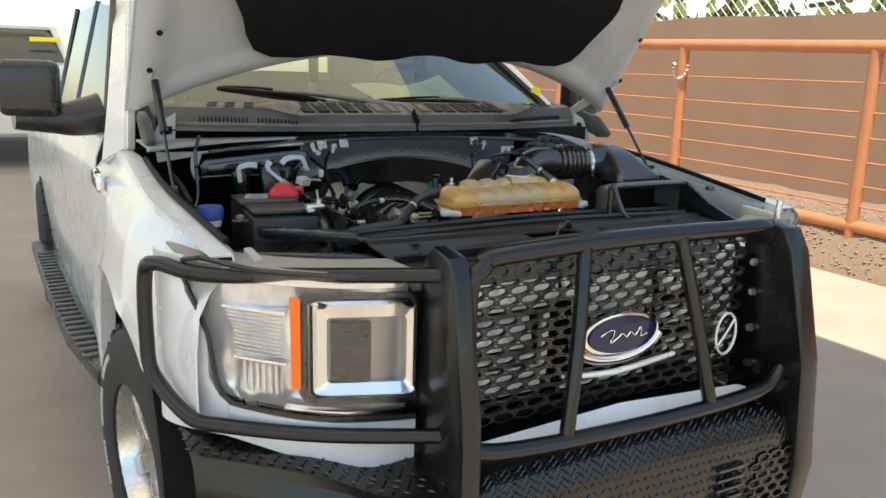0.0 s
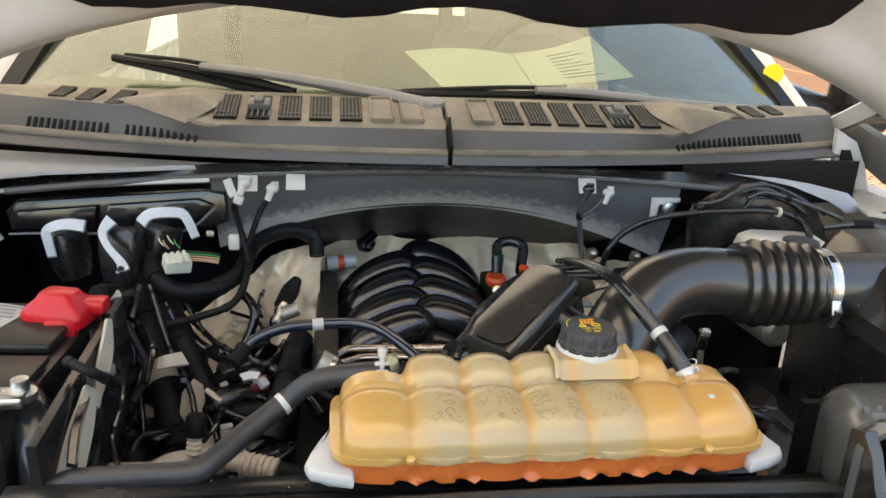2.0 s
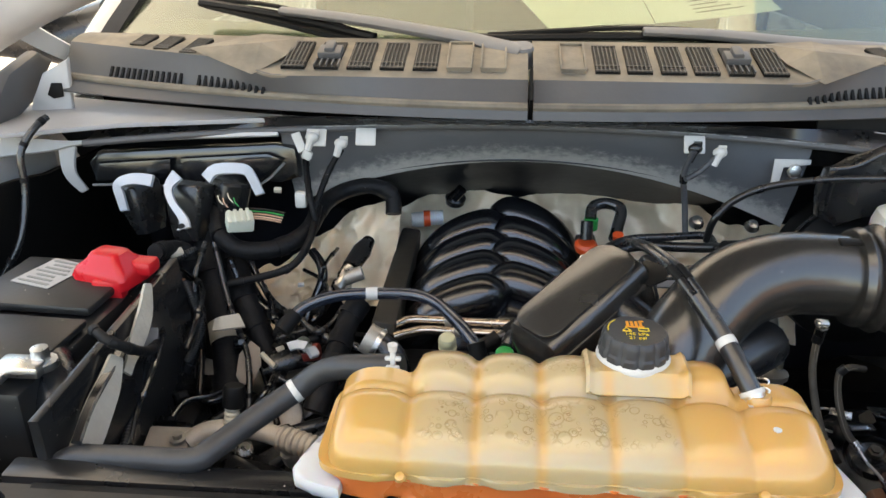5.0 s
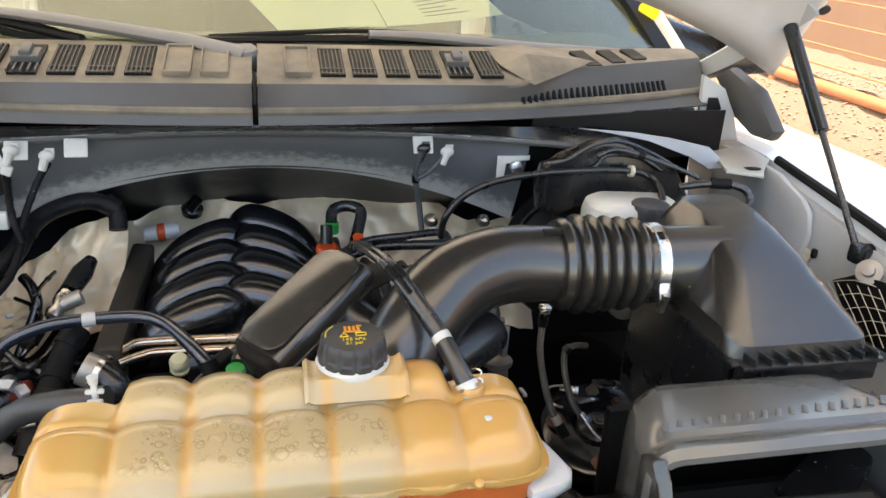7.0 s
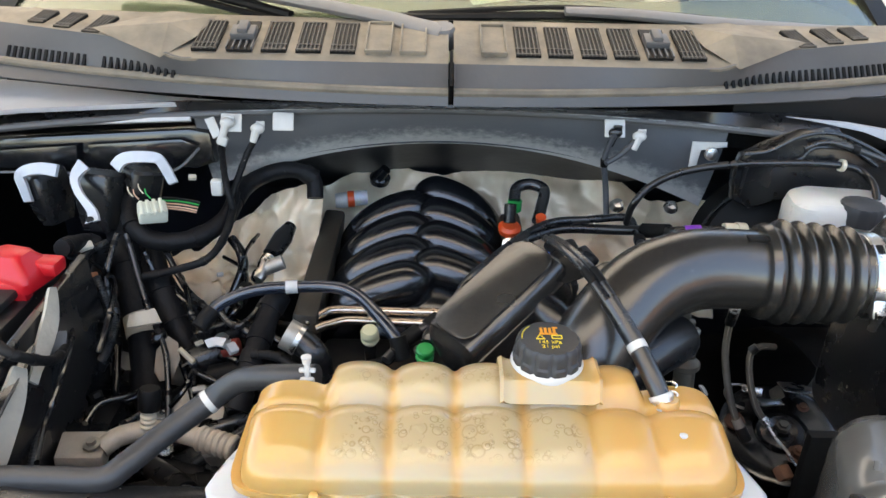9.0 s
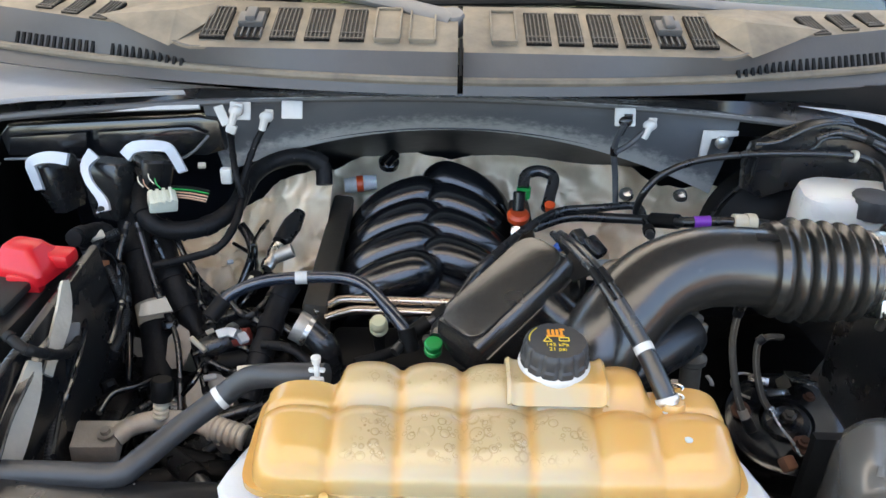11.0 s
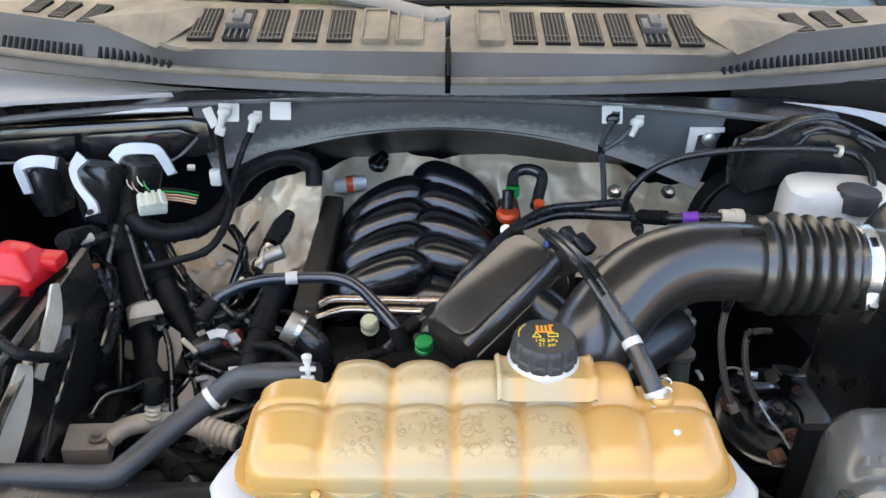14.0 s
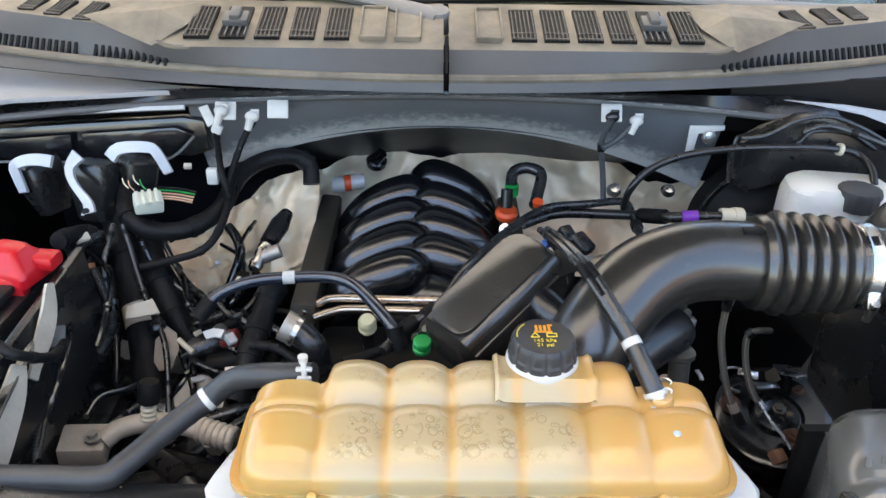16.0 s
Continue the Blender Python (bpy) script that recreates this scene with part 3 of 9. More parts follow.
bm = B()
grid(bm, 30, 10, shield)
part("windshield", thicken(bm, 0.005), FILMED, truck, "slightly green windshield glass").visible_shadow = False
bm = B()
grid(bm, 20, 6, lambda u, v: Vector((lerp(-0.80, 0.80, u), 1.42 - 0.12 * (1 - (2 * u - 1) ** 2) + 0.55 * v, 1.40 + 0.03 * math.sin(v * 3.1))))
part("dashboard", thicken(bm, 0.03), CABIN, truck)
bm = B()
grid(bm, 2, 2, lambda u, v: Vector((lerp(-0.85, 0.85, u), 3.45, lerp(0.7, 1.54, v))))
part("cab_back_panel", thicken(bm, 0.03), CABIN, truck)
for x in (-0.4, 0.4):
    bm = B()
    box(bm, (x, 2.7, 1.2), (0.5, 0.18, 0.62), 0.06)
    box(bm, (x, 2.74, 1.60), (0.26, 0.10, 0.17), 0.04)
    part("seat", bm, CABIN, truck)
bm = B()
tube(bm, [(0.4 + 0.19 * math.cos(a * math.tau / 24), 2.02 + 0.06 * math.sin(a * math.tau / 24), 1.42 + 0.17 * math.sin(a * math.tau / 24)) for a in range(25)], 0.014, 8, 1)
part("steering_wheel", bm, BLACK_MATT, truck)
for x, y, w in ((0.207, 2.79, 0.05), (0.66, 2.43, 0.05), (-0.52, 2.6, 0.05)):
    bm = B()
    box(bm, (x, y, 1.62), (w, 0.03, 0.46), 0.008)
    part("rear_window_bar", bm, BLACK_MATT, truck)

# wheels
for sx in (-1, 1):
    for cy in (1.0, 4.25):
        w = new("wheel")
        w.parent = truck
        w.matrix_parent_inverse = Matrix.Translation(-Vector(truck.location))
        w.location = (sx * (0.862 if cy < 2 else 0.900) - SKEW * max(0.0, cy - 1.62), cy, 0.415)
        w.scale = (1, 1.035, 1.035)
        if cy < 2:
            w.rotation_euler = (0, 0, 0.14)
        m = Matrix.Rotation(sx * math.pi / 2, 4, "Y")
        bm = B()
        lathe(bm, [(0.235, -0.125), (0.30, -0.135), (0.36, -0.13), (0.392, -0.105), (0.40, -0.06), (0.40, 0.06), (0.392, 0.105), (0.36, 0.13), (0.30, 0.135), (0.235, 0.125), (0.225, 0.0)], m, 56)
        ty = part("tyre", bm, TYRE)
        ty.parent = w
        bm = B()
        for k in range(28):
            a = k * math.tau / 28
            for zz in (-0.08, 0.0, 0.08):
                aa = a + (0.11 if zz == 0 else 0)
                box(bm, m @ Vector((0.402 * math.cos(aa), 0.402 * math.sin(aa), zz)), (0.05, 0.016, 0.05), 0, m @ Matrix.Rotation(aa + math.pi / 2, 4, "Z"))
        part("tread_belt", bm, TYRE, kind="stuff").parent = ty
        bm = B()
        for k in range(26):
            if k % 9 in (7, 8):
                continue
            a = 0.6 + k * 0.065
            box(bm, m @ Vector((0.325 * math.cos(a), 0.325 * math.sin(a), 0.1345)), (0.018, 0.012 + 0.006 * (k % 3), 0.004), 0, m @ Matrix.Rotation(a, 4, "Z"))
        s = part("sidewall_lettering", bm, WHITE_PL, kind="stuff")
        s.parent = ty
        bm = B()
        lathe(bm, [(0.0, 0.06), (0.06, 0.075), (0.075, 0.06), (0.07, 0.03), (0.215, 0.02), (0.225, 0.10), (0.237, 0.118), (0.237, -0.11), (0.21, -0.11), (0.2, 0.0), (0.0, 0.0)], m, 40)
        for k in range(6):
            a = k * math.tau / 6
            box(bm, m @ Vector((0.14 * math.cos(a), 0.14 * math.sin(a), 0.062)), (0.17, 0.055, 0.03), 0.008, m @ Matrix.Rotation(a, 4, "Z"))
        r = part("rim", bm, STEEL)
        r.parent = w
for sx in (-1, 1):
    bm = B()
    rings = []
    for k in range(13):
        a = math.pi * k / 12
        rings.append([Vector((sx * x, 1.0 + 0.51 * math.cos(a), 0.485 + 0.505 * math.sin(a))) for x in (0.60, 0.97)])
    loft(bm, rings, closed=False)
    part("wheel_arch_liner", bm, BLACK_MATT, truck)

# door mirror
mirror = None
for sx in (-1, 1):
    bm = B()
    box(bm, (sx * 1.165, 1.72, 1.49), (0.19, 0.12, 0.185), 0.03, Matrix.Rotation(sx * 0.12, 4, "Z"), 3)
    mi = part("door_mirror", bm, BLACK, truck)
    bm = B()
    tube(bm, [(sx * 0.94, 1.77, 1.40), (sx * 1.03, 1.76, 1.385), (sx * 1.10, 1.75, 1.385), (sx * 1.22, 1.73, 1.39)], lambda t: 0.075 - 0.035 * t, 14, 4)
    part("mirror_arm", bm, BLACK, mi)
# fender badge
for sx in (-1, 1):
    bm = B()
    box(bm, (sx * 1.004, 1.33, 1.225), (0.024, 0.19, 0.055), 0.009)
    trim = part("fender_trim", bm, CHROME, truck, "chrome fender badge with a dark inlay")
    bm = B()
    for k in range(3):
        box(bm, (sx * 1.0165, 1.275 + k * 0.05, 1.225), (0.003, 0.034, 0.030), 0.001)
    part("inlay", bm, BLACK_GLOSS, trim)

# headlamps
def ease(k):
    k = max(0.0, min(1.0, k))
    return k * k * (3 - 2 * k)


LAMP_CHROME = mat("lamp_chrome", (0.95, 0.96, 0.98), 0.10, 0.5, col2=(0.66, 0.66, 0.67), scale=26, amount=0.9, bump=0.8, fine=38)
LAMP_DUST = mat("dusty_lamp_cap", (0.38, 0.34, 0.29), 0.6, col2=(0.27, 0.24, 0.205), scale=8, bump=0.1)
for sx in (-1, 1):
    def hl(u, v, w=0.0):
        # u across from the corner to the grille, v up
        x = lerp(0.93, 0.50, u) - (0.034 * ease((0.80 - v) / 0.3) + 0.032 * max(0, (0.14 - max(0, v)) / 0.14) ** 1.5) * max(0, 1 - u / 0.42)
        y = 0.33 - 0.24 * math.sin(min(1, max(0, (0.93 - x) / 0.43) * 1.15) * math.pi / 2) ** 0.8
        return Vector((sx * x, y + w, lerp(0.86 + 0.042 * (1 - u), 1.18, v) + 0.02 * (1 - u) * (v - 0.3)))
    lamp = part("headlight", thicken(grid(B(), 24, 12, lambda u, v: hl(u, v, 0.05 + 0.02 * math.sin(u * 9) * math.sin(v * 6))), 0.01), LAMP_CHROME, truck, "clear chrome headlight with an orange side reflector")
    bm = B()
    grid(bm, 16, 8, hl)
    part("lens", thicken(bm, 0.003), LENS, lamp).visible_shadow = False

    def bar(name, u0, u1, v0, v1, mt, depth=0.012, thick=0.02, label=""):
        bm = B()
        grid(bm, 10, 4, lambda u, v: hl(0.10 + 0.9 * lerp(u0, u1, u), lerp(v0, v1, v), depth))
        return part(name, thicken(bm, thick), mt, lamp, label)


    def hoop(name, mt, rows):
        # rings of rounded rectangles: (u0, u1, v0, v1, corner, depth)
        bm = B()
        rr = []
        for u0, u1, v0, v1, c, w in rows:
            ring = []
            for cu, cv, a0 in ((u1 - c, v1 - c, 0), (u0 + c, v1 - c, 90), (u0 + c, v0 + c, 180), (u1 - c, v0 + c, 270)):
                for k in range(6):
                    a = radians(a0 + 18 * k)
                    ring.append(hl(0.10 + 0.9 * (cu + c * math.cos(a)), cv + c * math.sin(a), w))
            rr.append([bm.verts.new(p) for p in ring])
        skin(bm, rr, True, False)
        return part(name, bm, mt, lamp)

    hoop("frame_shadow", BLACK, ((0.400, 1.01, 0.08, 0.86, 0.06, 0.03), (0.400, 1.01, 0.08, 0.86, 0.06, 0.014), (0.422, 1.0, 0.11, 0.83, 0.05, 0.014), (0.422, 1.0, 0.11, 0.83, 0.05, 0.04)))
    hoop("chrome_frame", CHROME, ((0.427, 1.00, 0.13, 0.83, 0.05, 0.04), (0.432, 1.00, 0.14, 0.82, 0.05, 0.004), (0.447, 0.995, 0.165, 0.80, 0.04, 0.0), (0.520, 0.955, 0.245, 0.705, 0.03, 0.012), (0.535, 0.95, 0.26, 0.69, 0.03, 0.05)))
    bar("day_light_bar", 0.06, 0.93, 0.91, 0.965, CHROME, 0.008)
    bar("lower_bar", 0.30, 0.93, 0.01, 0.045, CHROME, 0.008)
    bar("inner_panel", 0.53, 0.955, 0.24, 0.71, mat("satin_panel", (0.42, 0.42, 0.41), 0.35, 0.6, bump=0.02), 0.035)
    bar("projector", 0.540, 0.750, 0.265, 0.67, BLACK, 0.014)
    for k in range(8):
        bar("projector_grid", 0.548, 0.742, 0.29 + k * 0.045, 0.298 + k * 0.045, BLACK, 0.010, 0.005)
    bar("side_reflector", 0.335, 0.383, 0.20, 0.84, AMBER, -0.006, 0.004, "orange reflector")
    for k in range(9):
        bar("reflector_tooth", 0.372, 0.388, 0.27 + k * 0.045, 0.285 + k * 0.045, WHITE_PL, 0.002, 0.004)
    for v in (0.34, 0.70):
        bar("reflector_rib", 0.04, 0.33, v, v + 0.018, CHROME, 0.016)
    for k in range(11):
        bar("flute", 0.05, 0.32, 0.38 + k * 0.028, 0.387 + k * 0.028, LAMP_CHROME, 0.030, 0.006)
    for k in range(6):
        bar("flute", 0.10 + 0.035 * k, 0.115 + 0.035 * k, 0.10, 0.31, LAMP_CHROME, 0.034, 0.006)
    bm = B()


    def nose(u, v):
        # a smooth turn from the lamp's edge round to the fender
        vv = lerp(-0.27, 1.03, v)
        a = hl(0, vv, 0.002)
        b = a + (a - hl(0.08, vv, 0.002)) * 0.8
        d = Vector((sx * 0.968, 0.47, lerp(0.79, 1.195, v)))
        c = d - Vector((0, 0.07, 0))
        k = 1 - u
        return a * k ** 3 + b * 3 * k * k * u + c * 3 * k * u * u + d * u ** 3

    grid(bm, 16, 16, nose)
    part("fender_nose", thicken(bm, 0.005), WHITE, truck)
    bm = B()
    tube(bm, [hl(1, 0, -0.004), hl(0.6, 0, -0.004), hl(0.2, 0, -0.004), hl(0.02, 0.06, -0.004), hl(0, 0.5, -0.004), hl(0, 1, -0.004), hl(0.3, 1, -0.004), hl(0.7, 1, -0.004), hl(1, 1, -0.004)], 0.006, 6, 3)
    part("bezel", bm, BLACK, lamp)
    # body between lamp and bumper, and the cap over the lamp
    bm = B()
    grid(bm, 16, 4, lambda u, v: hl(u, -0.02) + Vector((0, -0.006 + 0.008 * v, -(0.075 + 0.055 * u ** 1.5) * v)))
    part("valance", thicken(bm, 0.01), WHITE, truck)
    bm = B()
    grid(bm, 16, 4, lambda u, v: hl(u, 1.02) + Vector((0, 0.006 + (0.15 + 0.05 * (1 - u)) * v, -0.010 * v)))
    part("lamp_cap", thicken(bm, 0.006), LAMP_DUST, truck)

# grille opening: chrome bars, dark mesh behind, badge
grille = new("grille")
grille.parent = truck
grille.matrix_parent_inverse = Matrix.Translation(-Vector(truck.location))
grille.location = (0, 0.08, 0.98)


def under(ob, par):
    ob.parent = par
    if par.data is None:
        ob.matrix_parent_inverse = Matrix.Translation(-Vector(par.location))
    return ob


bm = B()
box(bm, (0, 0.20, 1.0), (1.0, 0.02, 0.38))
under(part("grille_backing", bm, BLACK_MATT), grille)
GR_BACK = mat("grille_silver", (0.95, 0.94, 0.91), 0.30, 0.25, col2=(0.80, 0.78, 0.74), scale=16, bump=0.3, fine=60, spec=0.9)
for x0, x1, z0, z1 in ((-0.43, -0.15, 1.09, 1.14), (-0.42, -0.22, 0.985, 1.055), (-0.42, -0.19, 0.875, 0.935), (-0.19, -0.17, 0.90, 1.06), (-0.13, 0.13, 1.09, 1.135), (-0.10, 0.12, 1.045, 1.085),
                       (0.11, 0.14, 0.99, 1.09), (0.365, 0.415, 0.86, 1.17), (0.34, 0.365, 0.98, 1.06), (0.22, 0.36, 1.13, 1.142), (0.28, 0.37, 0.855, 0.88), (-0.13, 0.13, 0.855, 0.872), (0.17, 0.36, 1.065, 1.12), (0.17, 0.33, 0.985, 1.03), (0.19, 0.34, 0.90, 0.94), (-0.40, -0.2, 0.945, 0.965), (-0.40, -0.18, 1.075, 1.09)):
    bm = B()
    box(bm, ((x0 + x1) / 2, 0.075, (z0 + z1) / 2), (x1 - x0, 0.02, z1 - z0), 0.004, Matrix.Rotation(-0.3 if z1 - z0 < 0.1 else 0.0, 4, "X"))
    under(part("silver_slat", bm, GR_BACK), grille)
bm = B()
tube(bm, [(0.36 + 0.035 * math.cos(a * math.tau / 16), 0.02, 0.95 + 0.055 * math.sin(a * math.tau / 16)) for a in range(17)], 0.0035, 8, 2)
tube(bm, [(0.335, 0.02, 0.92), (0.365, 0.018, 0.96), (0.385, 0.02, 0.985)], 0.003, 8, 2)
under(part("ring_emblem", bm, GR_BACK), grille)
bm = B()
tube(bm, [(-0.14, 0.05, 0.905), (0, 0.03, 0.90), (0.2, 0.04, 0.915)], 0.008, 10, 4)
under(part("lower_bar", bm, GR_BACK), grille)
badge_m = Matrix.Translation((0.005, 0.025, 1.0)) @ Matrix.Rotation(math.pi / 2, 4, "X")
for nm, k, d, mt in (("badge_rim", 1.0, 0.0, CHROME), ("badge_field", 0.88, 0.006, BLUE_BADGE)):
    bm = B()
    rings = []
    for s, h in ((1.0, -0.02), (1.0, 0.0), (0.97, 0.008), (0.9, 0.009)):
        rings.append([badge_m @ Vector((0.118 * k * s * math.cos(a * math.tau / 40), 0.052 * k * s * math.sin(a * math.tau / 40), h + d)) for a in range(40)])
    loft(bm, rings)
    under(part(nm, bm, mt), grille)
bm = B()
tube(bm, [badge_m @ Vector((x, y, 0.017)) for x, y in ((-0.07, 0.004), (-0.045, 0.016), (-0.03, 0.012), (-0.04, -0.014), (-0.02, -0.006), (-0.005, 0.004), (0.008, -0.006), (0.02, 0.005), (0.034, -0.005), (0.05, 0.014), (0.052, -0.008), (0.07, -0.004))], 0.0017, 6, 5)
under(part("badge_flourish", bm, CHROME), grille)
bm = B()
tube(bm, [badge_m @ Vector((0.135 * math.cos(a), 0.066 * math.sin(a), -0.01)) for a in [math.pi * (1.02 + k * 0.1) for k in range(10)]], 0.016, 10, 3)
under(part("badge_surround", bm, CHROME), grille)


def honeycomb(name, x0, x1, z0, z1, y, parent, clip=None, px=0.058, pz=0.0225, bar=0.0044):
    """A punched mesh of long six-sided holes."""
    bm = B()
    nz = int((z1 - z0) / pz) + 1
    nx = int((x1 - x0) / px) + 2
    for j in range(nz):
        for i in range(nx):
            cx = x0 + (i + (0.5 if j % 2 else 0.0)) * px
            cz = z0 + j * pz
            if cx > x1 + 0.001 or cz > z1:
                continue
            pts = [(-0.5, -0.22), (-0.24, -0.5), (0.24, -0.5), (0.5, -0.22), (0.5, 0.22), (0.24, 0.5), (-0.24, 0.5), (-0.5, 0.22)]
            ring = []
            for k, (a, b) in enumerate(pts):
                qx, qz = cx + a * px, cz + b * pz * 1.18
                ix, iz = cx + a * (px - 2 * bar * 1.2), cz + b * (pz * 1.18 - 2 * bar)
                ring.append((bm.verts.new((qx, y, qz)), bm.verts.new((ix, y, iz)), bm.verts.new((ix, y + 0.012, iz))))
            for k in range(8):
                a, b = ring[k], ring[(k + 1) % 8]
                bm.faces.new((a[0], b[0], b[1], a[1]))
                bm.faces.new((a[1], b[1], b[2], a[2]))
    return under(part(name, bm, BLACK), parent)


# front bumper with tread plate
GUARD_TREAD = mat("tread_plate_black", (0.007, 0.007, 0.008), 0.22, col2=(0.018, 0.018, 0.018), scale=18, bump=0.2, fine=60, coat=0.3)
guard = thing("grille_guard", (0, 0, 0.3), "black steel grille guard and bumper bolted before the truck's nose", "grille guard")
for sx in (-1, 1):
    bm = B()
    prism(bm, [(0.10, 0.38), (-0.08, 0.42), (-0.115, 0.62), (-0.10, 0.90), (-0.05, 1.18), (-0.02, 1.235), (0.05, 1.245), (0.10, 1.20), (0.12, 0.9), (0.14, 0.6)], lambda u, v, w: Vector((sx * (0.445 + w) + (0.07 if sx > 0 else 0.0) * (1.24 - v), u - (0.03 if sx > 0 else 0.0), v)), 0.042 if sx < 0 else 0.062, 0.008)
    up = part("upright", bm, POWDER, guard)
    for z in (0.85, 0.95, 1.05, 1.13):
        bm = B()
        lathe(bm, [(0.0, 0.012), (0.009, 0.011), (0.011, 0)], axis((sx * 0.443 + (0.07 if sx > 0 else 0.0) * (1.24 - z), 0.03, z), (-sx, 0, 0)), 8)
        part("bolt", bm, STEEL, up)
    for nm, pts in (("wing_tube", [(0.47, 0.02, 1.19), (0.72, 0.16, 1.18), (0.90, 0.28, 1.17), (0.975, 0.37, 1.18), (0.995, 0.41, 1.15), (0.998, 0.42, 1.0), (0.99, 0.40, 0.92), (0.94, 0.28, 0.862), (0.88, 0.22, 0.855), (0.70, 0.10, 0.85), (0.47, 0.0, 0.845)]),):
        bm = B()
        tube(bm, [(sx * x, y, z) for x, y, z in pts], 0.0165, 14, 5)
        part(nm, bm, POWDER, guard)
bm = B()
tube(bm, [(-0.44, -0.03, 0.90), (-0.435, -0.01, 1.15), (-0.40, -0.005, 1.205), (-0.35, 0.0, 1.225), (0, 0.0, 1.235), (0.35, 0.0, 1.232), (0.43, 0.0, 1.228), (0.475, 0.0, 1.20)], 0.0215, 14, 5)
part("top_tube", bm, POWDER, guard)
bm = B()
tube(bm, [(-0.44, -0.03, 1.0), (-0.445, -0.06, 0.88), (-0.40, -0.08, 0.83), (0, -0.085, 0.815), (0.38, -0.08, 0.825), (0.47, -0.07, 0.87)], 0.0185, 14, 5)
part("bottom_tube", bm, POWDER, guard)
for x0, x1 in ((-0.14, -0.215), (0.143, 0.215)):
    bm = B()
    tube(bm, [(x0, -0.005, 1.225), ((x0 + x1) / 2, -0.05, 1.02), (x1, -0.08, 0.825)], 0.0172, 14, 4)
    part("centre_bar", bm, POWDER, guard)
honeycomb("mesh_panel", -0.42, 0.42, 0.84, 1.20, 0.035, guard)
tagged(guard.children[-1], "black punched mesh with long hexagonal holes")


def bumper_face(u, v):
    x = lerp(-0.945, 0.945, u)
    a = abs(x) / 0.97
    y = -0.09 + 0.36 * max(0, (a - 0.45) / 0.55) ** 1.6
    prof = [(0.02, 0.79), (-0.01, 0.775), (-0.03, 0.73), (-0.03, 0.6), (0.0, 0.52), (0.05, 0.45)]
    k = v * (len(prof) - 1)
    i = min(int(k), len(prof) - 2)
    py, pz = (lerp(prof[i][c], prof[i + 1][c], k - i) for c in (0, 1))
    return Vector((x, y + py, pz + (1 - v) * (0.022 * ease((a - 0.60) / 0.28) - 0.03 * ease((a - 0.40) / 0.1) * ease((0.75 - a) / 0.15) - 0.03 * a)))


bm = B()
grid(bm, 60, 26, bumper_face)
part("bumper", thicken(bm, 0.012), POWDER, guard)
bm = B()
for i in range(92):
    for j in range(20):
        u, v = (i + 0.5 * (j % 2)) / 92, 0.03 + j * 0.0385
        if v > 0.75 or abs(u - 0.5) > 0.255:
            continue
        p = bumper_face(min(u, 1), v)
        q = bumper_face(min(u + 0.01, 1), v) - p
        a = math.atan2(q.y, q.x)
        s = 1 if (i + j) % 2 else -1
        g = Matrix.Translation(p + Vector((0, -0.002, 0))) @ Matrix.Rotation(a, 4, "Z") @ Matrix.Rotation(s * 0.8, 4, "Y")
        vs = [bm.verts.new(g @ Vector(c)) for c in ((-0.0095, 0, 0), (0, 0, 0.0032), (0.0095, 0, 0), (0, 0, -0.0032), (0, -0.0028, 0))]
        for k in range(4):
            bm.faces.new((vs[k], vs[(k + 1) % 4], vs[4]))
part("tread_pattern", bm, GUARD_TREAD, guard, kind="stuff")
bm = B()
grid(bm, 40, 4, lambda u, v: bumper_face(lerp(0.27, 0.73, u), 0.0) + Vector((0, 0.035 + 0.03 * v, 0.045 * v - 0.02 * abs(u - 0.5))))
part("bumper_valance", thicken(bm, 0.01), WHITE, truck, "white painted strip above the bumper")
bm = B()
grid(bm, 60, 6, lambda u, v: bumper_face(u, 0.0) + Vector((0, 0.16 * v, 0.018 * v)))
deck = part("bumper_deck", thicken(bm, 0.01), POWDER, guard)
bm = B()
for i in range(80):
    for j in range(7):
        u = (i + 0.5 * (j % 2)) / 80
        if 0.27 < u < 0.73:
            continue
        p = bumper_face(u, 0.0) + Vector((0, 0.016 + 0.021 * j, 0.0035 + 0.0024 * j))
        g = Matrix.Translation(p) @ Matrix.Rotation(0.8 if (i + j) % 2 else -0.8, 4, "Z")
        vs = [bm.verts.new(g @ Vector(c)) for c in ((-0.0105, 0, 0), (0, 0.0034, 0), (0.0105, 0, 0), (0, -0.0034, 0), (0, 0, 0.003))]
        for k in range(4):
            bm.faces.new((vs[k], vs[(k + 1) % 4], vs[4]))
part("deck_tread", bm, GUARD_TREAD, deck, kind="stuff")
honeycomb("lower_mesh", 0.36, 0.52, 0.55, 0.68, -0.125, guard, px=0.045)
bm = B()
for k in range(5):
    box(bm, (0.26, -0.128, 0.56 + k * 0.026), (0.09, 0.012, 0.008), 0.002)
part("fog_slot", bm, BLACK_GLOSS, guard)
bm = B()
tube(bm, [(0.505, 0.02, 1.29), (0.50, 0.02, 1.26), (0.50, 0.02, 1.235)], 0.008, 10, 3)
part("guard_pin", bm, STEEL, guard)

# ---- hood ----
HINGE_Y, HINGE_Z, ANG = 1.21, 1.44, radians(52)


def hood_pt(x, s, w=0.0):
    """A place on the open hood: s metres from the hinge line, w below the panel."""
    return Vector((x, HINGE_Y - s * math.cos(ANG) - w * math.sin(ANG), HINGE_Z + s * math.sin(ANG) - w * math.cos(ANG)))


def hood_edge(x):
    return -0.04 + 0.275 * (1 - min(1, abs(x) / 0.87) ** 2.2)


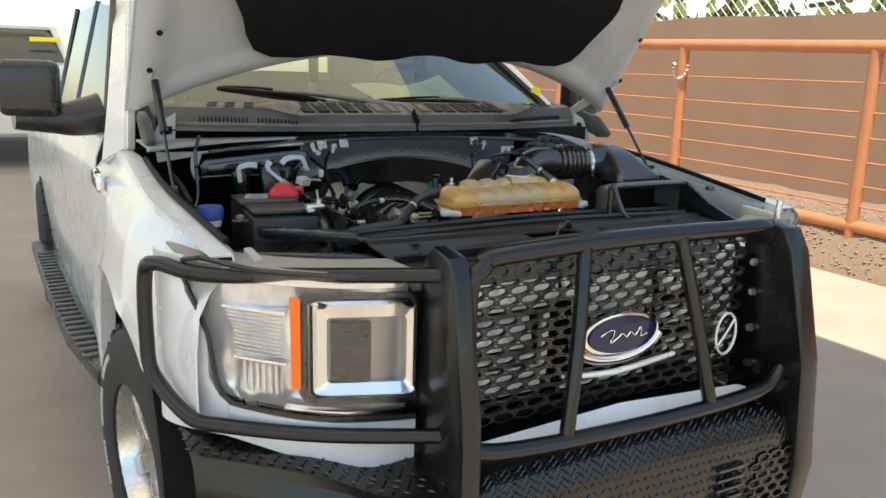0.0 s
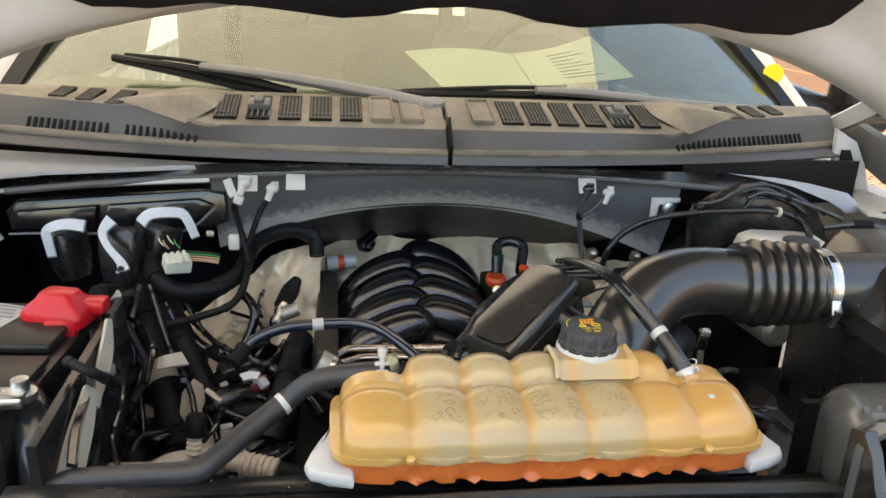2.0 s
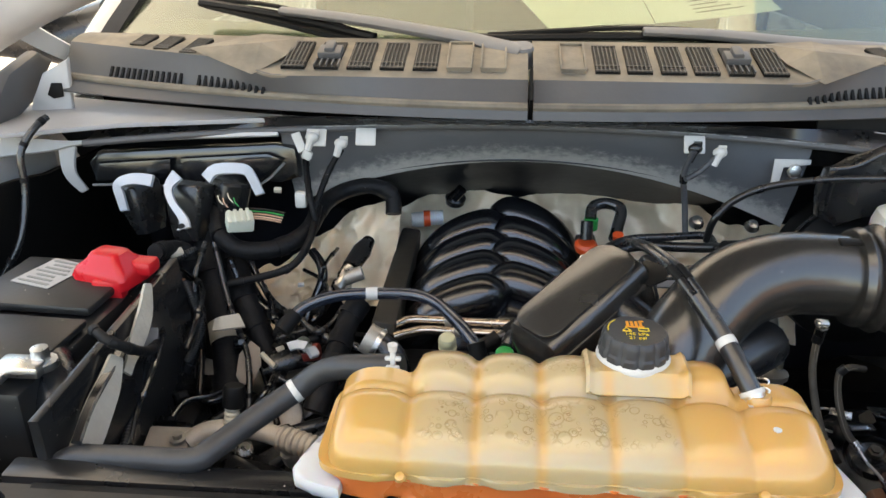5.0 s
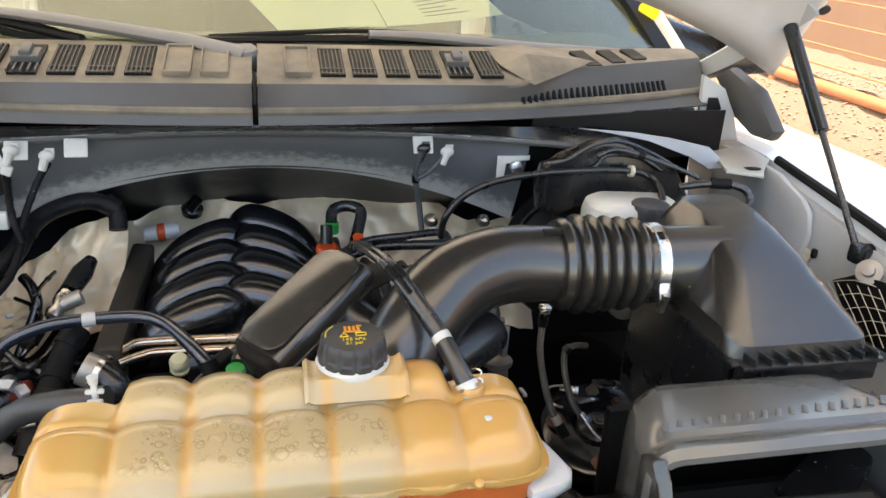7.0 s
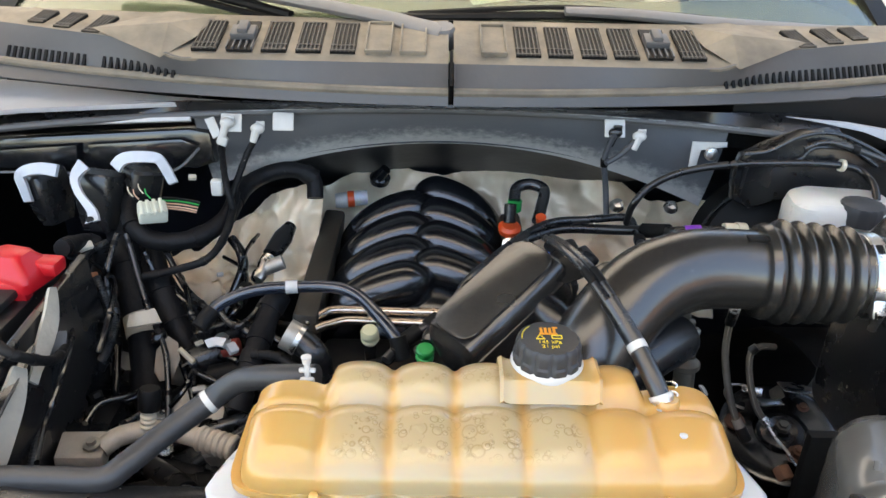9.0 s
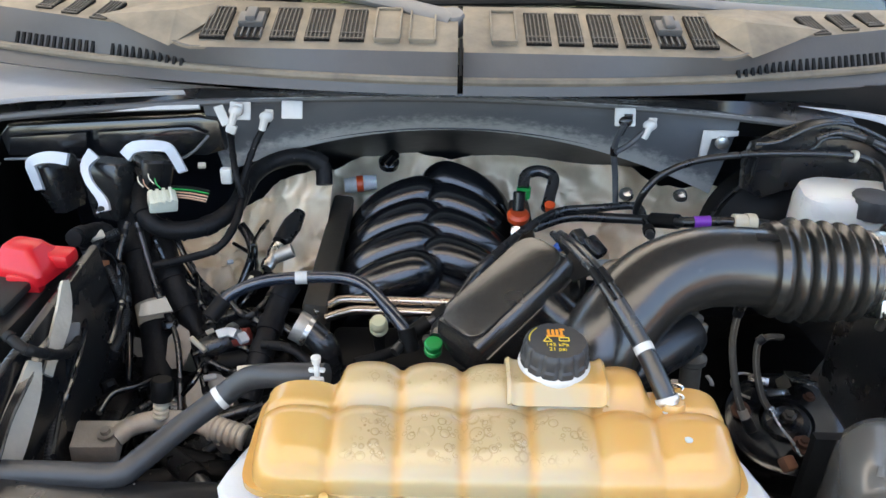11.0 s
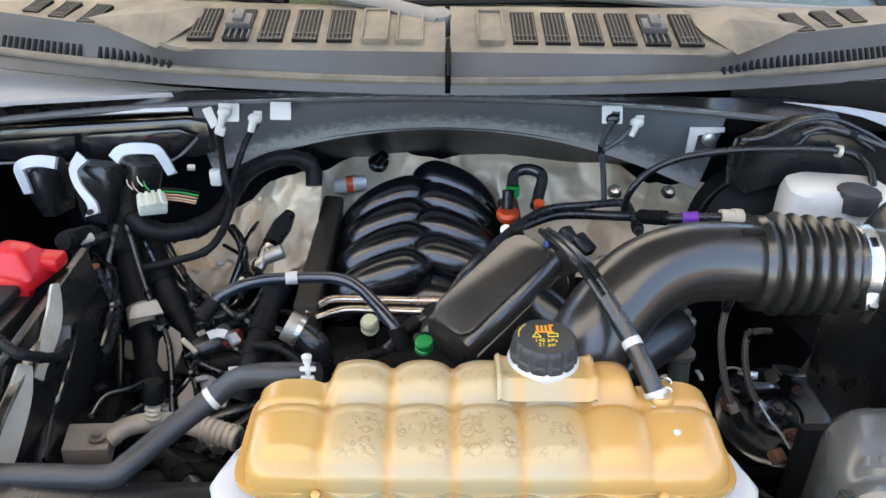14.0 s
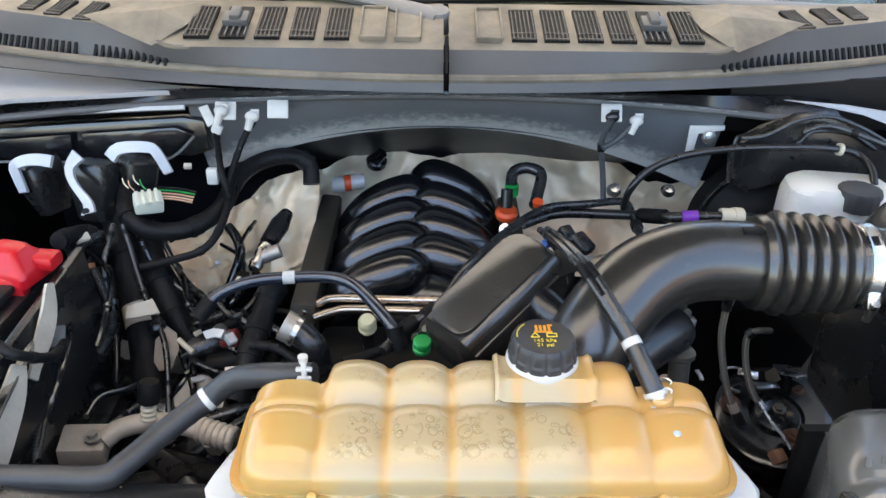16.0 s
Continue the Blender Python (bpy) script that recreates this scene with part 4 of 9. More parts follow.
bm = B()
grid(bm, 40, 30, lambda u, v: hood_pt(lerp(-0.92, 0.92, u) * (1 - 0.045 * v), lerp(hood_edge(lerp(-0.87, 0.87, u)), 1.20, v), -0.05 - 0.03 * (1 - (2 * u - 1) ** 4)))
hood = part("hood", thicken(bm, 0.004), WHITE, truck, "raised white hood with a black insulation pad")


def liner(u, v):
    x = lerp(-0.91, 0.91, u) * (1 - 0.045 * v)
    s = lerp(hood_edge(x * 0.945), 1.19, v)
    w = -0.035
    edge = min(abs(0.91 * (1 - 0.045 * v) - abs(x)), s - hood_edge(x * 0.945))
    w += 0.03 * bump01(edge, 0.0, 0.03) - 0.012 * bump01(edge, 0.07, 0.10)
    w += 0.01 * math.exp(-((x / 0.05) ** 2)) * bump01(edge, 0.1, 0.2)
    return hood_pt(x, s, w)


bm = B()
grid(bm, 90, 60, liner)
part("inner_frame", thicken(bm, 0.003), WHITE_SHADED, hood)
bm = B()
poly = []
for k in range(72):
    a = k * math.tau / 72
    c, s = math.cos(a), math.sin(a)
    r = 1 / (abs(c) ** 5 + abs(s) ** 5) ** 0.2
    x, ss = 0.655 * c * r, 0.66 + 0.46 * s * r
    wob = 0.018 * math.sin(a * 13)
    poly.append((x + wob * c, ss + wob * s + (0.05 * (1 - (x / 0.6) ** 2) if s < 0 else 0)))
prism(bm, poly, lambda u, v, w: hood_pt(u, v, 0.0 + w), 0.02, 0.006)
part("insulation_pad", bm, PAD, hood, "black fibre insulation pad")
for x, s in ((-0.865, 0.17), (-0.845, 0.30), (0.865, 0.17), (0.845, 0.36), (-0.845, 0.55), (0.845, 0.55)):
    bm = B()
    lathe(bm, [(0.0, 0.004), (0.009, 0.003), (0.009, 0)], axis(hood_pt(x, s, 0.012), (0, -math.sin(ANG), -math.cos(ANG))), 10)
    part("plug", bm, BLACK, hood)
for sx in (-1, 1):
    bm = B()
    ribbon(bm, [(sx * 0.815, 1.335, 1.430), (sx * 0.832, 1.285, 1.462), (sx * 0.845, 1.215, 1.508), (sx * 0.85, 1.11, 1.572)], lambda t: 0.028 + 0.012 * t, 0.012, (sx * -0.6, -0.7, -0.2))
    prism(bm, [(0.772, 1.435), (0.778, 1.35), (0.83, 1.315), (0.865, 1.315), (0.845, 1.365), (0.82, 1.41)], lambda u, v, w: Vector((sx * u, 1.25 + w, v)), 0.012, 0.003)
    hg = part("hinge", bm, WHITE_SHADED, hood)
    bm = B()
    prism(bm, [(0.787, 1.395), (0.805, 1.395), (0.815, 1.375), (0.805, 1.368), (0.787, 1.372)], lambda u, v, w: Vector((sx * u, 1.245 + w, v)), 0.004, 0.001)
    part("hinge_slot", bm, BLACK_MATT, hg)
    bm = B()
    prism(bm, [(1.30, 1.425), (1.255, 1.448), (1.16, 1.428), (1.085, 1.372), (1.10, 1.352), (1.15, 1.348), (1.21, 1.365)], lambda u, v, w: Vector((sx * (0.850 + w), u + 0.05, v - 0.01)), 0.03, 0.01)
    part("corner_seal", bm, COWL_GREY, truck)
    top, low = Vector((sx * 0.845, 1.160, 1.553)), Vector((sx * 0.850, 0.880, 1.250))
    mid = lerp(top, low, 0.52)
    bm = B()
    tube(bm, [top, mid], 0.0115, 12, 1)
    st = part("gas_strut", bm, BLACK, hood)
    bm = B()
    tube(bm, [mid, low], 0.005, 10, 1)
    part("rod", bm, RUBBER, st)
    bm = B()
    box(bm, low, (0.022, 0.022, 0.03), 0.006)
    lathe(bm, [(0.0, 0.02), (0.014, 0.018), (0.014, 0)], axis(low + Vector((sx * 0.02, 0, 0)), (-sx, 0, 0)), 12)
    part("ball_end", bm, BLACK, st)

# ---- engine bay ----
DUST_BLACK = mat("dusty_black_plastic", (0.021, 0.0192, 0.0170), 0.25, col2=(0.042, 0.0365, 0.030), scale=4, bump=0.06, rvar=0.08, spec=1.0, specks=0.07)
bay = thing("engine_bay", (0, 0.8, 0.7), "black engine bay floor, bulkhead and side panels", "engine bay")
bm = B()
box(bm, (0, 0.94, 0.70), (1.64, 1.30, 0.04))
part("splash_tray", bm, BLACK_MATT, bay)
bm = B()
prism(bm, [(-0.955, 0.60), (-0.955, 1.30), (-0.86, 1.385), (0.86, 1.385), (0.955, 1.30), (0.955, 0.60)], lambda u, v, w: Vector((u, 1.560 + w, v)), 0.02)
part("firewall", bm, BLACK_MATT, bay)
bm = B()
box(bm, (-0.12, 0.55, 0.95), (0.78, 0.03, 0.45), 0.004)
part("fan_shroud", bm, BLACK, bay)


def dash_front(x):
    return 1.184 - 0.157 * x * x * (0.7 if x < 0 else 1.0)


# bulkhead: upper flange, recessed panel, heat shield
def flange(x, v):
    return Vector((x, dash_front(x) + 0.013 + 0.067 * v ** 1.2, lerp(1.348 - 0.046 * x * x, 1.277 - 0.51 * x * x, v)))


bm = B()
grid(bm, 70, 10, lambda u, v: flange(lerp(-0.395, 0.432, u), v))
part("bulkhead_flange", thicken(bm, 0.006), EDGE_DUST, bay, "black bulkhead flange with a dusty lower rim")
bm = B()
grid(bm, 40, 24, lambda u, v: (lambda x: Vector((x, lerp(dash_front(x) + 0.07 + 0.17 * bump01(-x, 0.37, 0.43) + 0.04 * bump01(x, 0.39, 0.45), 1.54, min(1, v * 3.2) ** 0.8), lerp(1.283 - 0.417 * min(abs(x), 0.41) ** 2 + 0.108 * bump01(abs(x), 0.37, 0.43), 1.07, min(1, v * 3.2)) - 0.9 * max(0, v - 0.3125))))(lerp(-0.89, 0.65 + 0.25 * bump01(v, 0.12, 0.3), u)))
part("bulkhead_panel", thicken(bm, 0.006), DASH_BLACK, bay)


def crinkle(p, k=0.012):
    return Vector((p[0], p[1] + 1.6 * k * noise.noise(Vector(p) * 9) + 1.7 * k * abs(noise.noise(Vector(p) * 17)) + 0.65 * k * abs(noise.noise(Vector(p) * 34)), p[2] + 0.5 * k * noise.noise(Vector(p) * 19 + Vector((5, 0, 0)))))


bm = B()
grid(bm, 140, 44, lambda u, v: crinkle((lerp(-0.25, 0.50, u), 1.425 - 0.125 * v - 0.06 * bump01(u, 0.7, 1.0), lerp(1.154 - 0.006 * math.sin(u * 23) - 0.04 * bump01(u, 0.10, 0.0) - 0.035 * bump01(u, 0.74, 0.86), 0.95, v)), 0.014))
part("heat_shield", thicken(bm, 0.002), FOIL, bay, "crinkled silver heat shield foil")
bm = B()
grid(bm, 90, 44, lambda u, v: crinkle((lerp(-0.52, -0.215, u), 1.25 - 0.10 * v - 0.02 * u, lerp(1.06 + 0.125 * u - 0.02 * math.sin(u * 6), 0.955 + 0.11 * u + 0.02 * math.sin(u * 11), v)), 0.026))
part("heat_shield", thicken(bm, 0.002), FOIL, bay, "crinkled silver heat shield foil")

# worn bright line along the edge
bm = B()
for xa, xb in ((-0.34, -0.20), (-0.18, -0.03), (0.0, 0.12), (0.15, 0.33), (0.35, 0.44)):
    tube(bm, [(x, dash_front(x) - 0.0085, 1.358 - 0.055 * x * x) for x in [lerp(xa, xb, k / 4) for k in range(5)]], 0.0009, 6, 2)
part("worn_edge", bm, mat("worn_paint_edge", (0.36, 0.36, 0.36), 0.35, col2=(0.05, 0.05, 0.05), amount=1.0, scale=55, bump=0.2), bay)
# front edge strip and ledge below the cowl
bm = B()
tube(bm, [(x, dash_front(x) - 0.004, 1.3535 - 0.055 * x * x) for x in [k * 0.07 for k in range(-10, 9)]], 0.006, 8, 3)
part("bulkhead_edge", bm, COWL_GREY, bay)
bm = B()
grid(bm, 60, 3, lambda u, v: (lambda x: Vector((x, lerp(dash_front(x), 1.13 + 0.20 * x * x, v), 1.3545 - 0.055 * x * x + 0.020 * v)))(lerp(-0.70, 0.60, u)))
part("ledge", thicken(bm, 0.004), BLACK, bay)
bm = B()
prism(bm, [(-0.88, 1.07), (-0.64, 1.135), (-0.39, 1.168), (-0.31, 1.172), (-0.42, 1.19), (-0.88, 1.37)], lambda u, v, w: Vector((u, v, 1.358 - 0.03 * (u + 0.3) ** 2 * 2 + w)), 0.007, 0.002)
part("wing_gusset", bm, mat("grey_gusset", (0.34, 0.34, 0.345), 0.42, col2=(0.27, 0.265, 0.26), scale=5, bump=0.06), bay, "pale grey painted gusset panel")
bm = B()
ribbon(bm, [(-0.851, 1.144, 1.311), (-0.765, 1.140, 1.317), (-0.701, 1.140, 1.324), (-0.531, 1.149, 1.335), (-0.393, 1.154, 1.341)], lambda t: 0.034 - 0.028 * min(1, t * 2.2), 0.006, (0, -0.8, 0.6))
ribbon(bm, [(-0.736, 1.143, 1.319), (-0.744, 1.147, 1.271), (-0.731, 1.160, 1.234)], lambda t: 0.03 - 0.018 * t, 0.006, (0, -0.9, 0.3))
part("opening_frame", bm, mat("pale_frame_paint", (0.52, 0.52, 0.515), 0.4, col2=(0.36, 0.355, 0.34), scale=9, bump=0.05), bay, "pale painted frame of the bulkhead opening")
bm = B()
prism(bm, [(0.730, 1.062), (0.800, 1.062), (0.828, 1.105), (0.878, 1.165), (0.882, 1.25), (0.84, 1.235), (0.765, 1.185), (0.752, 1.12)], lambda u, v, w: Vector((u, v, 1.300 + 0.014 * bump01(u, 0.82, 0.74) + w)), 0.005, 0.002)
SHELF_PAINT = mat("cream_shelf_paint", (0.46, 0.44, 0.38), 0.4, col2=(0.34, 0.325, 0.28), scale=9, bump=0.05)
part("wing_shelf", bm, SHELF_PAINT, bay, "cream painted shelf beside the bulkhead")
bm = B()
lathe(bm, [(0.0, 0.001), (0.012, 0.001), (0.013, 0.0)], axis((0.797, 1.095, 1.3105), (0, 0, 1)) @ Matrix.Diagonal((1.4, 0.7, 1, 1)), 18)
part("shelf_hole", bm, BLACK_MATT, bay)
bm = B()
prism(bm, [(1.150, 1.292), (1.128, 1.306), (1.090, 1.303), (1.020, 1.284), (0.996, 1.268), (0.985, 1.235), (0.992, 1.185), (1.02, 1.12), (1.15, 1.10)], lambda u, v, w: Vector((0.856 - w - 0.10 * max(0.0, 1.2 - v), u, v)), 0.012, 0.006)
part("wing_pressing", bm, WHITE_SHADED, bay, "pale raised pressing on the inner wing")

# black cover panel on the passenger bulkhead
bm = B()
prism(bm, [(-0.668, 1.283), (-0.672, 1.318), (-0.655, 1.336), (-0.375, 1.358), (-0.345, 1.352), (-0.342, 1.30), (-0.37, 1.302), (-0.41, 1.287), (-0.50, 1.28)], lambda u, v, w: Vector((u * 1.076, 1.200 - w, v - 0.038)), 0.03, 0.008)
cov = part("bulkhead_cover", bm, BLACK_GLOSS, bay, "glossy black moulded cover")
bm = B()
prism(bm, [(-0.658, 1.290), (-0.650, 1.322), (-0.535, 1.333), (-0.54, 1.288)], lambda u, v, w: Vector((u * 1.076, 1.170 - w, v - 0.038)), 0.012, 0.006)
prism(bm, [(-0.525, 1.287), (-0.52, 1.334), (-0.385, 1.346), (-0.36, 1.335), (-0.40, 1.295)], lambda u, v, w: Vector((u * 1.076, 1.170 - w, v - 0.038)), 0.012, 0.006)
part("raised_panel", bm, BLACK_GLOSS, cov)
# thin pale grey line along the lower edge of the cover
bm = B()
tube(bm, [(-0.718, 1.164, 1.244), (-0.645, 1.164, 1.246), (-0.580, 1.164, 1.245)], 0.0022, 6, 3)
tube(bm, [(-0.565, 1.164, 1.244), (-0.483, 1.164, 1.246), (-0.430, 1.164, 1.254), (-0.389, 1.164, 1.291)], 0.0022, 6, 3)
part("cover_lip", bm, mat("pale_cover_edge", (0.22, 0.22, 0.22), 0.35, bump=0.05), cov)
# black moulded cover on the driver's bulkhead, its pressed ridges and the pale panel above it
bm = B()
prism(bm, [(0.425, 1.290), (0.432, 1.322), (0.467, 1.330), (0.512, 1.358), (0.557, 1.362), (0.66, 1.315), (0.70, 1.25), (0.66, 1.235), (0.60, 1.262), (0.53, 1.268), (0.46, 1.235), (0.43, 1.25)], lambda u, v, w: Vector((u, 1.118 - w, v)), 0.024, 0.006)
cov = part("bulkhead_cover", bm, BLACK, bay, "black moulded bulkhead cover")
for ridge in ([(0.432, 1.090, 1.326), (0.467, 1.090, 1.331), (0.510, 1.090, 1.355), (0.557, 1.090, 1.360), (0.612, 1.088, 1.340), (0.668, 1.085, 1.310)],
              [(0.437, 1.091, 1.262), (0.441, 1.091, 1.309), (0.452, 1.091, 1.311), (0.512, 1.091, 1.318), (0.535, 1.091, 1.338), (0.590, 1.090, 1.334), (0.63, 1.088, 1.312)]):
    bm = B()
    tube(bm, ridge, 0.0032, 8, 4)
    part("stiffening_rib", bm, BLACK, cov)
bm = B()
prism(bm, [(0.500, 1.371), (0.590, 1.364), (0.664, 1.353), (0.734, 1.338), (0.757, 1.320), (0.770, 1.302), (0.735, 1.300), (0.700, 1.326), (0.620, 1.351), (0.560, 1.3625)], lambda u, v, w: Vector((u, 1.136 - w, v)), 0.010, 0.003)
part("pale_panel", bm, mat("pale_blue_paint", (0.42, 0.445, 0.49), 0.35, col2=(0.34, 0.36, 0.39), scale=9, bump=0.04), bay, "pale painted panel edge above the bulkhead cover")

bm = B()
prism(bm, [(0.44, 1.30), (0.44, 1.386), (0.80, 1.382), (0.80, 1.30)], lambda u, v, w: Vector((u, 1.186 + 0.05 * (u - 0.44) + w, v)), 0.006, 0.002)
part("end_panel", bm, BLACK_MATT, bay)
# engine block
eng = thing("engine_block", (0, 0.95, 0.8), "dark engine block under the intake runners", "engine")
bm = B()
box(bm, (-0.04, 0.97, 0.90), (0.42, 0.62, 0.26), 0.03)
part("block", bm, BLACK_MATT, eng)
for sx, x in ((-1, -0.205), (1, 0.12)):
    bm = B()
    box(bm, (x, 1.12, 1.075), (0.036, 0.36, 0.11), 0.007, Matrix.Rotation(sx * -0.10, 4, "Y"))
    part("coil_cover", bm, mat("dusty_black_%s" % ("a" if sx < 0 else "b"), (0.030, 0.026, 0.019), 0.55, col2=(0.060, 0.050, 0.037), scale=14, bump=0.3), eng, "dusty black coil cover")
bm = B()
box(bm, (-0.06, 0.93, 1.02), (0.24, 0.10, 0.10), 0.012)
box(bm, (-0.06, 0.90, 1.045), (0.20, 0.05, 0.03), 0.006)
part("front_cover", bm, BLACK_MATT, eng)
bm = B()
lathe(bm, [(0.0, 0.02), (0.035, 0.02), (0.04, 0.01), (0.04, -0.03), (0.0, -0.03)], axis((-0.36, 0.92, 0.97), (0.2, -0.6, 0.7)), 24)
part("idler", bm, ALU, eng)
for c, s in (((-0.40, 0.86, 0.93), 0.05), ((-0.31, 0.98, 0.97), 0.06), ((0.3, 0.8, 0.92), 0.06), ((-0.33, 0.80, 0.92), 0.07)):
    bm = B()
    box(bm, c, (s * 1.6, s * 1.3, s * 1.4), 0.01, Euler((0.4, 0.3, c[0] * 3)).to_matrix().to_4x4())
    part("bracket", bm, BLACK, eng)

# intake manifold: curved runners, four a side
man = thing("intake_manifold", (-0.045, 1.13, 1.05), "shiny black plastic intake manifold with curved runners", "intake manifold")
bm = B()


def plenum(u, v):
    a = u * math.pi
    y = lerp(1.0, 1.40, v)
    e = min(1.0, math.sqrt(max(0.0, 1 - (2 * v - 1) ** 6)))
    return Vector((-0.043 - 0.122 * math.cos(a), y, 1.04 + (0.075 + 0.02 * v) * math.sin(a) ** 0.8 * e))


grid(bm, 28, 24, plenum)
part("plenum", thicken(bm, 0.004), BLACK_GLOSS, man)
for side in (-1, 1):
    for i in range(4):
        y = (1.033 + 0.079 * i) if side < 0 else (1.080 + 0.086 * i)
        pts = []
        for k in range(11):
            a = k / 10
            ang = lerp(0.0, 0.55, a) * math.pi
            x = -0.040 + side * 0.121 * math.cos(ang)
            pts.append((x, y - 0.012 + 0.030 * a * a, 1.025 + (0.101 + 0.005 * i) * math.sin(ang) ** 0.8))
        bm = B()
        tube(bm, pts, lambda t: 0.0375 * (1 - max(0, (t - 0.80) / 0.20) ** 2.0 * 0.8), 22, 3)
        part("runner", bm, BLACK_GLOSS, man)
bm = B()
tube(bm, [(-0.17, 0.965, 1.058), (-0.043, 0.945, 1.062), (0.06, 0.965, 1.058)], 0.006, 8, 4)
part("front_flange", bm, BLACK, man)
for k in range(3):
    bm = B()
    lathe(bm, [(0.0, 0.012), (0.007, 0.011), (0.007, 0)], axis((-0.11 + 0.07 * k, 0.942, 1.066), (0, -0.3, 1)), 10)
    part("bolt", bm, STEEL, man)

# intake resonator box
res = thing("intake_resonator", (0.05, 0.75, 1.2), "black moulded intake resonator box lying across the intake", "resonator")
ax = Vector((0.706, 0.567, 0.422)).normalized()
ac = Vector((0.626, -0.78, 0)).normalized()
au = ac.cross(ax)
c0 = Vector((0.058, 0.762, 1.252))


def rrect(w, h, r, n=5):
    pts = []
    for cx, cy, a0 in ((w - r, h - r, 0), (-w + r, h - r, 90), (-w + r, -h + r, 180), (w - r, -h + r, 270)):
        for k in range(n + 1):
            a = radians(a0 + 90 * k / n)
            pts.append((cx + r * math.cos(a), cy + r * math.sin(a)))
    return pts


bm = B()
rings = []
for s, w, h, dz in ((-0.082, 0.026, 0.020, -0.008), (-0.080, 0.032, 0.027, -0.004), (-0.072, 0.038, 0.034, -0.001), (-0.03, 0.041, 0.037, 0.0), (0.050, 0.041, 0.037, 0.0), (0.072, 0.037, 0.034, 0.0), (0.081, 0.029, 0.026, -0.003), (0.083, 0.020, 0.018, -0.005)):
    rings.append([c0 + ax * s + ac * a + au * (b + dz) for a, b in rrect(w, h, min(w, h) * 0.40, 6)])
loft(bm, rings)
body = part("resonator_body", bm, DUST_BLACK, res)
bm = B()
prism(bm, [(a, b) for a, b in rrect(0.073, 0.032, 0.020, 6)], lambda u, v, w: c0 + ax * (u + 0.001) + ac * v + au * (0.036 + w), 0.0035, 0.0015)
part("lid", bm, DUST_BLACK, body)
bm = B()
for side in (-1, 1):
    tube(bm, [c0 + ax * q + ac * (0.0405 * side) + au * 0.012 for q in (-0.070, -0.03, 0.03, 0.070)], 0.0022, 8, 3)
part("seam", bm, DUST_BLACK, body)
bm = B()
lathe(bm, [(0.0, 0.042), (0.019, 0.042), (0.021, 0.034), (0.021, 0.0)], axis(c0 + ac * 0.028 + ax * 0.03, ac + Vector((0, 0, -0.25))), 20)
part("stub", bm, BLACK, res)
bm = B()
prism(bm, [(-0.020, -0.012), (0.016, -0.016), (0.026, 0.004), (0.010, 0.018), (-0.016, 0.014)], lambda u, v, w: c0 + ax * (0.078 + v) + ac * (0.030 + u) + au * (0.012 + w), 0.003, 0.001)
part("mount_tab", bm, BLACK_MATT, res)

# intake tube with its bellows
itb = thing("intake_tube", (0.25, 0.74, 1.2), "black plastic air intake tube with ribbed rubber bellows", "intake tube")
bm = B()
tube(bm, [(0.118, 0.655, 1.180), (0.141, 0.680, 1.232), (0.165, 0.704, 1.270), (0.208, 0.738, 1.299), (0.258, 0.760, 1.309), (0.306, 0.769, 1.308), (0.351, 0.770, 1.305)], lambda t: 0.047 - 0.003 * t, 40, 7)
part("tube", bm, DUST_BLACK, itb)
bm = B()
prof = [(0.044, -0.010), (0.052, -0.008), (0.0545, 0.0), (0.052, 0.006)]
for k in range(5):
    b = 0.008 + k * 0.0178
    f = 1 - 0.018 * k
    prof += [(0.0475 * f, b), (0.052 * f, b + 0.0022), (0.0575 * f, b + 0.006), (0.0592 * f, b + 0.0091), (0.0575 * f, b + 0.0123), (0.052 * f, b + 0.0160)]
prof += [(0.0455, 0.097), (0.0465, 0.100), (0.0465, 0.123), (0.043, 0.125)]
lathe(bm, prof, axis((0.346, 0.770, 1.305), (1, -0.02, -0.02)), 56)
part("bellows", bm, DUST_BLACK, itb, "ribbed rubber bellows")
bm = B()
lathe(bm, [(0.047, 0), (0.0478, 0.0008), (0.0488, 0.001), (0.0484, 0.003), (0.0484, 0.013), (0.0488, 0.015), (0.047, 0.016)], axis((0.448, 0.768, 1.303), (1, -0.02, -0.02)), 56)
cl = part("hose_clamp", bm, STEEL, itb, "bright steel worm-drive clamp")
bm = B()
for k in range(5):
    a = 0.35 + k * 0.05
    box(bm, (0.456, 0.768 - 0.0485 * math.sin(a), 1.303 + 0.0485 * math.cos(a)), (0.007, 0.0016, 0.0016), 0, Matrix.Rotation(a, 4, "X"))
part("band_slots", bm, BLACK_MATT, cl, kind="stuff")
bm = B()
box(bm, (0.456, 0.7225, 1.288), (0.015, 0.012, 0.024), 0.003, Euler((-0.3, 0, 0)).to_matrix().to_4x4())
lathe(bm, [(0.0, 0.014), (0.005, 0.014), (0.0055, -0.012), (0.0, -0.012)], axis((0.456, 0.7175, 1.276), (0, 0.25, -0.95)), 10)
part("clamp_screw", bm, STEEL, cl)
bm = B()
box(bm, (0.332, 0.760, 1.3505), (0.030, 0.012, 0.004), 0.001)
box(bm, (0.347, 0.760, 1.3525), (0.004, 0.014, 0.008), 0.001)
part("moulded_catch", bm, BLACK_MATT, itb)
bm = B()
for q in (0.292, 0.298):
    tube(bm, [(q, 0.769 - 0.0455 * math.sin(a), 1.308 + 0.0455 * math.cos(a)) for a in [0.2 * k - 0.8 for k in range(14)]], 0.0006, 4, 1)
part("mould_line", bm, DUST_BLACK, itb)
bm = B()
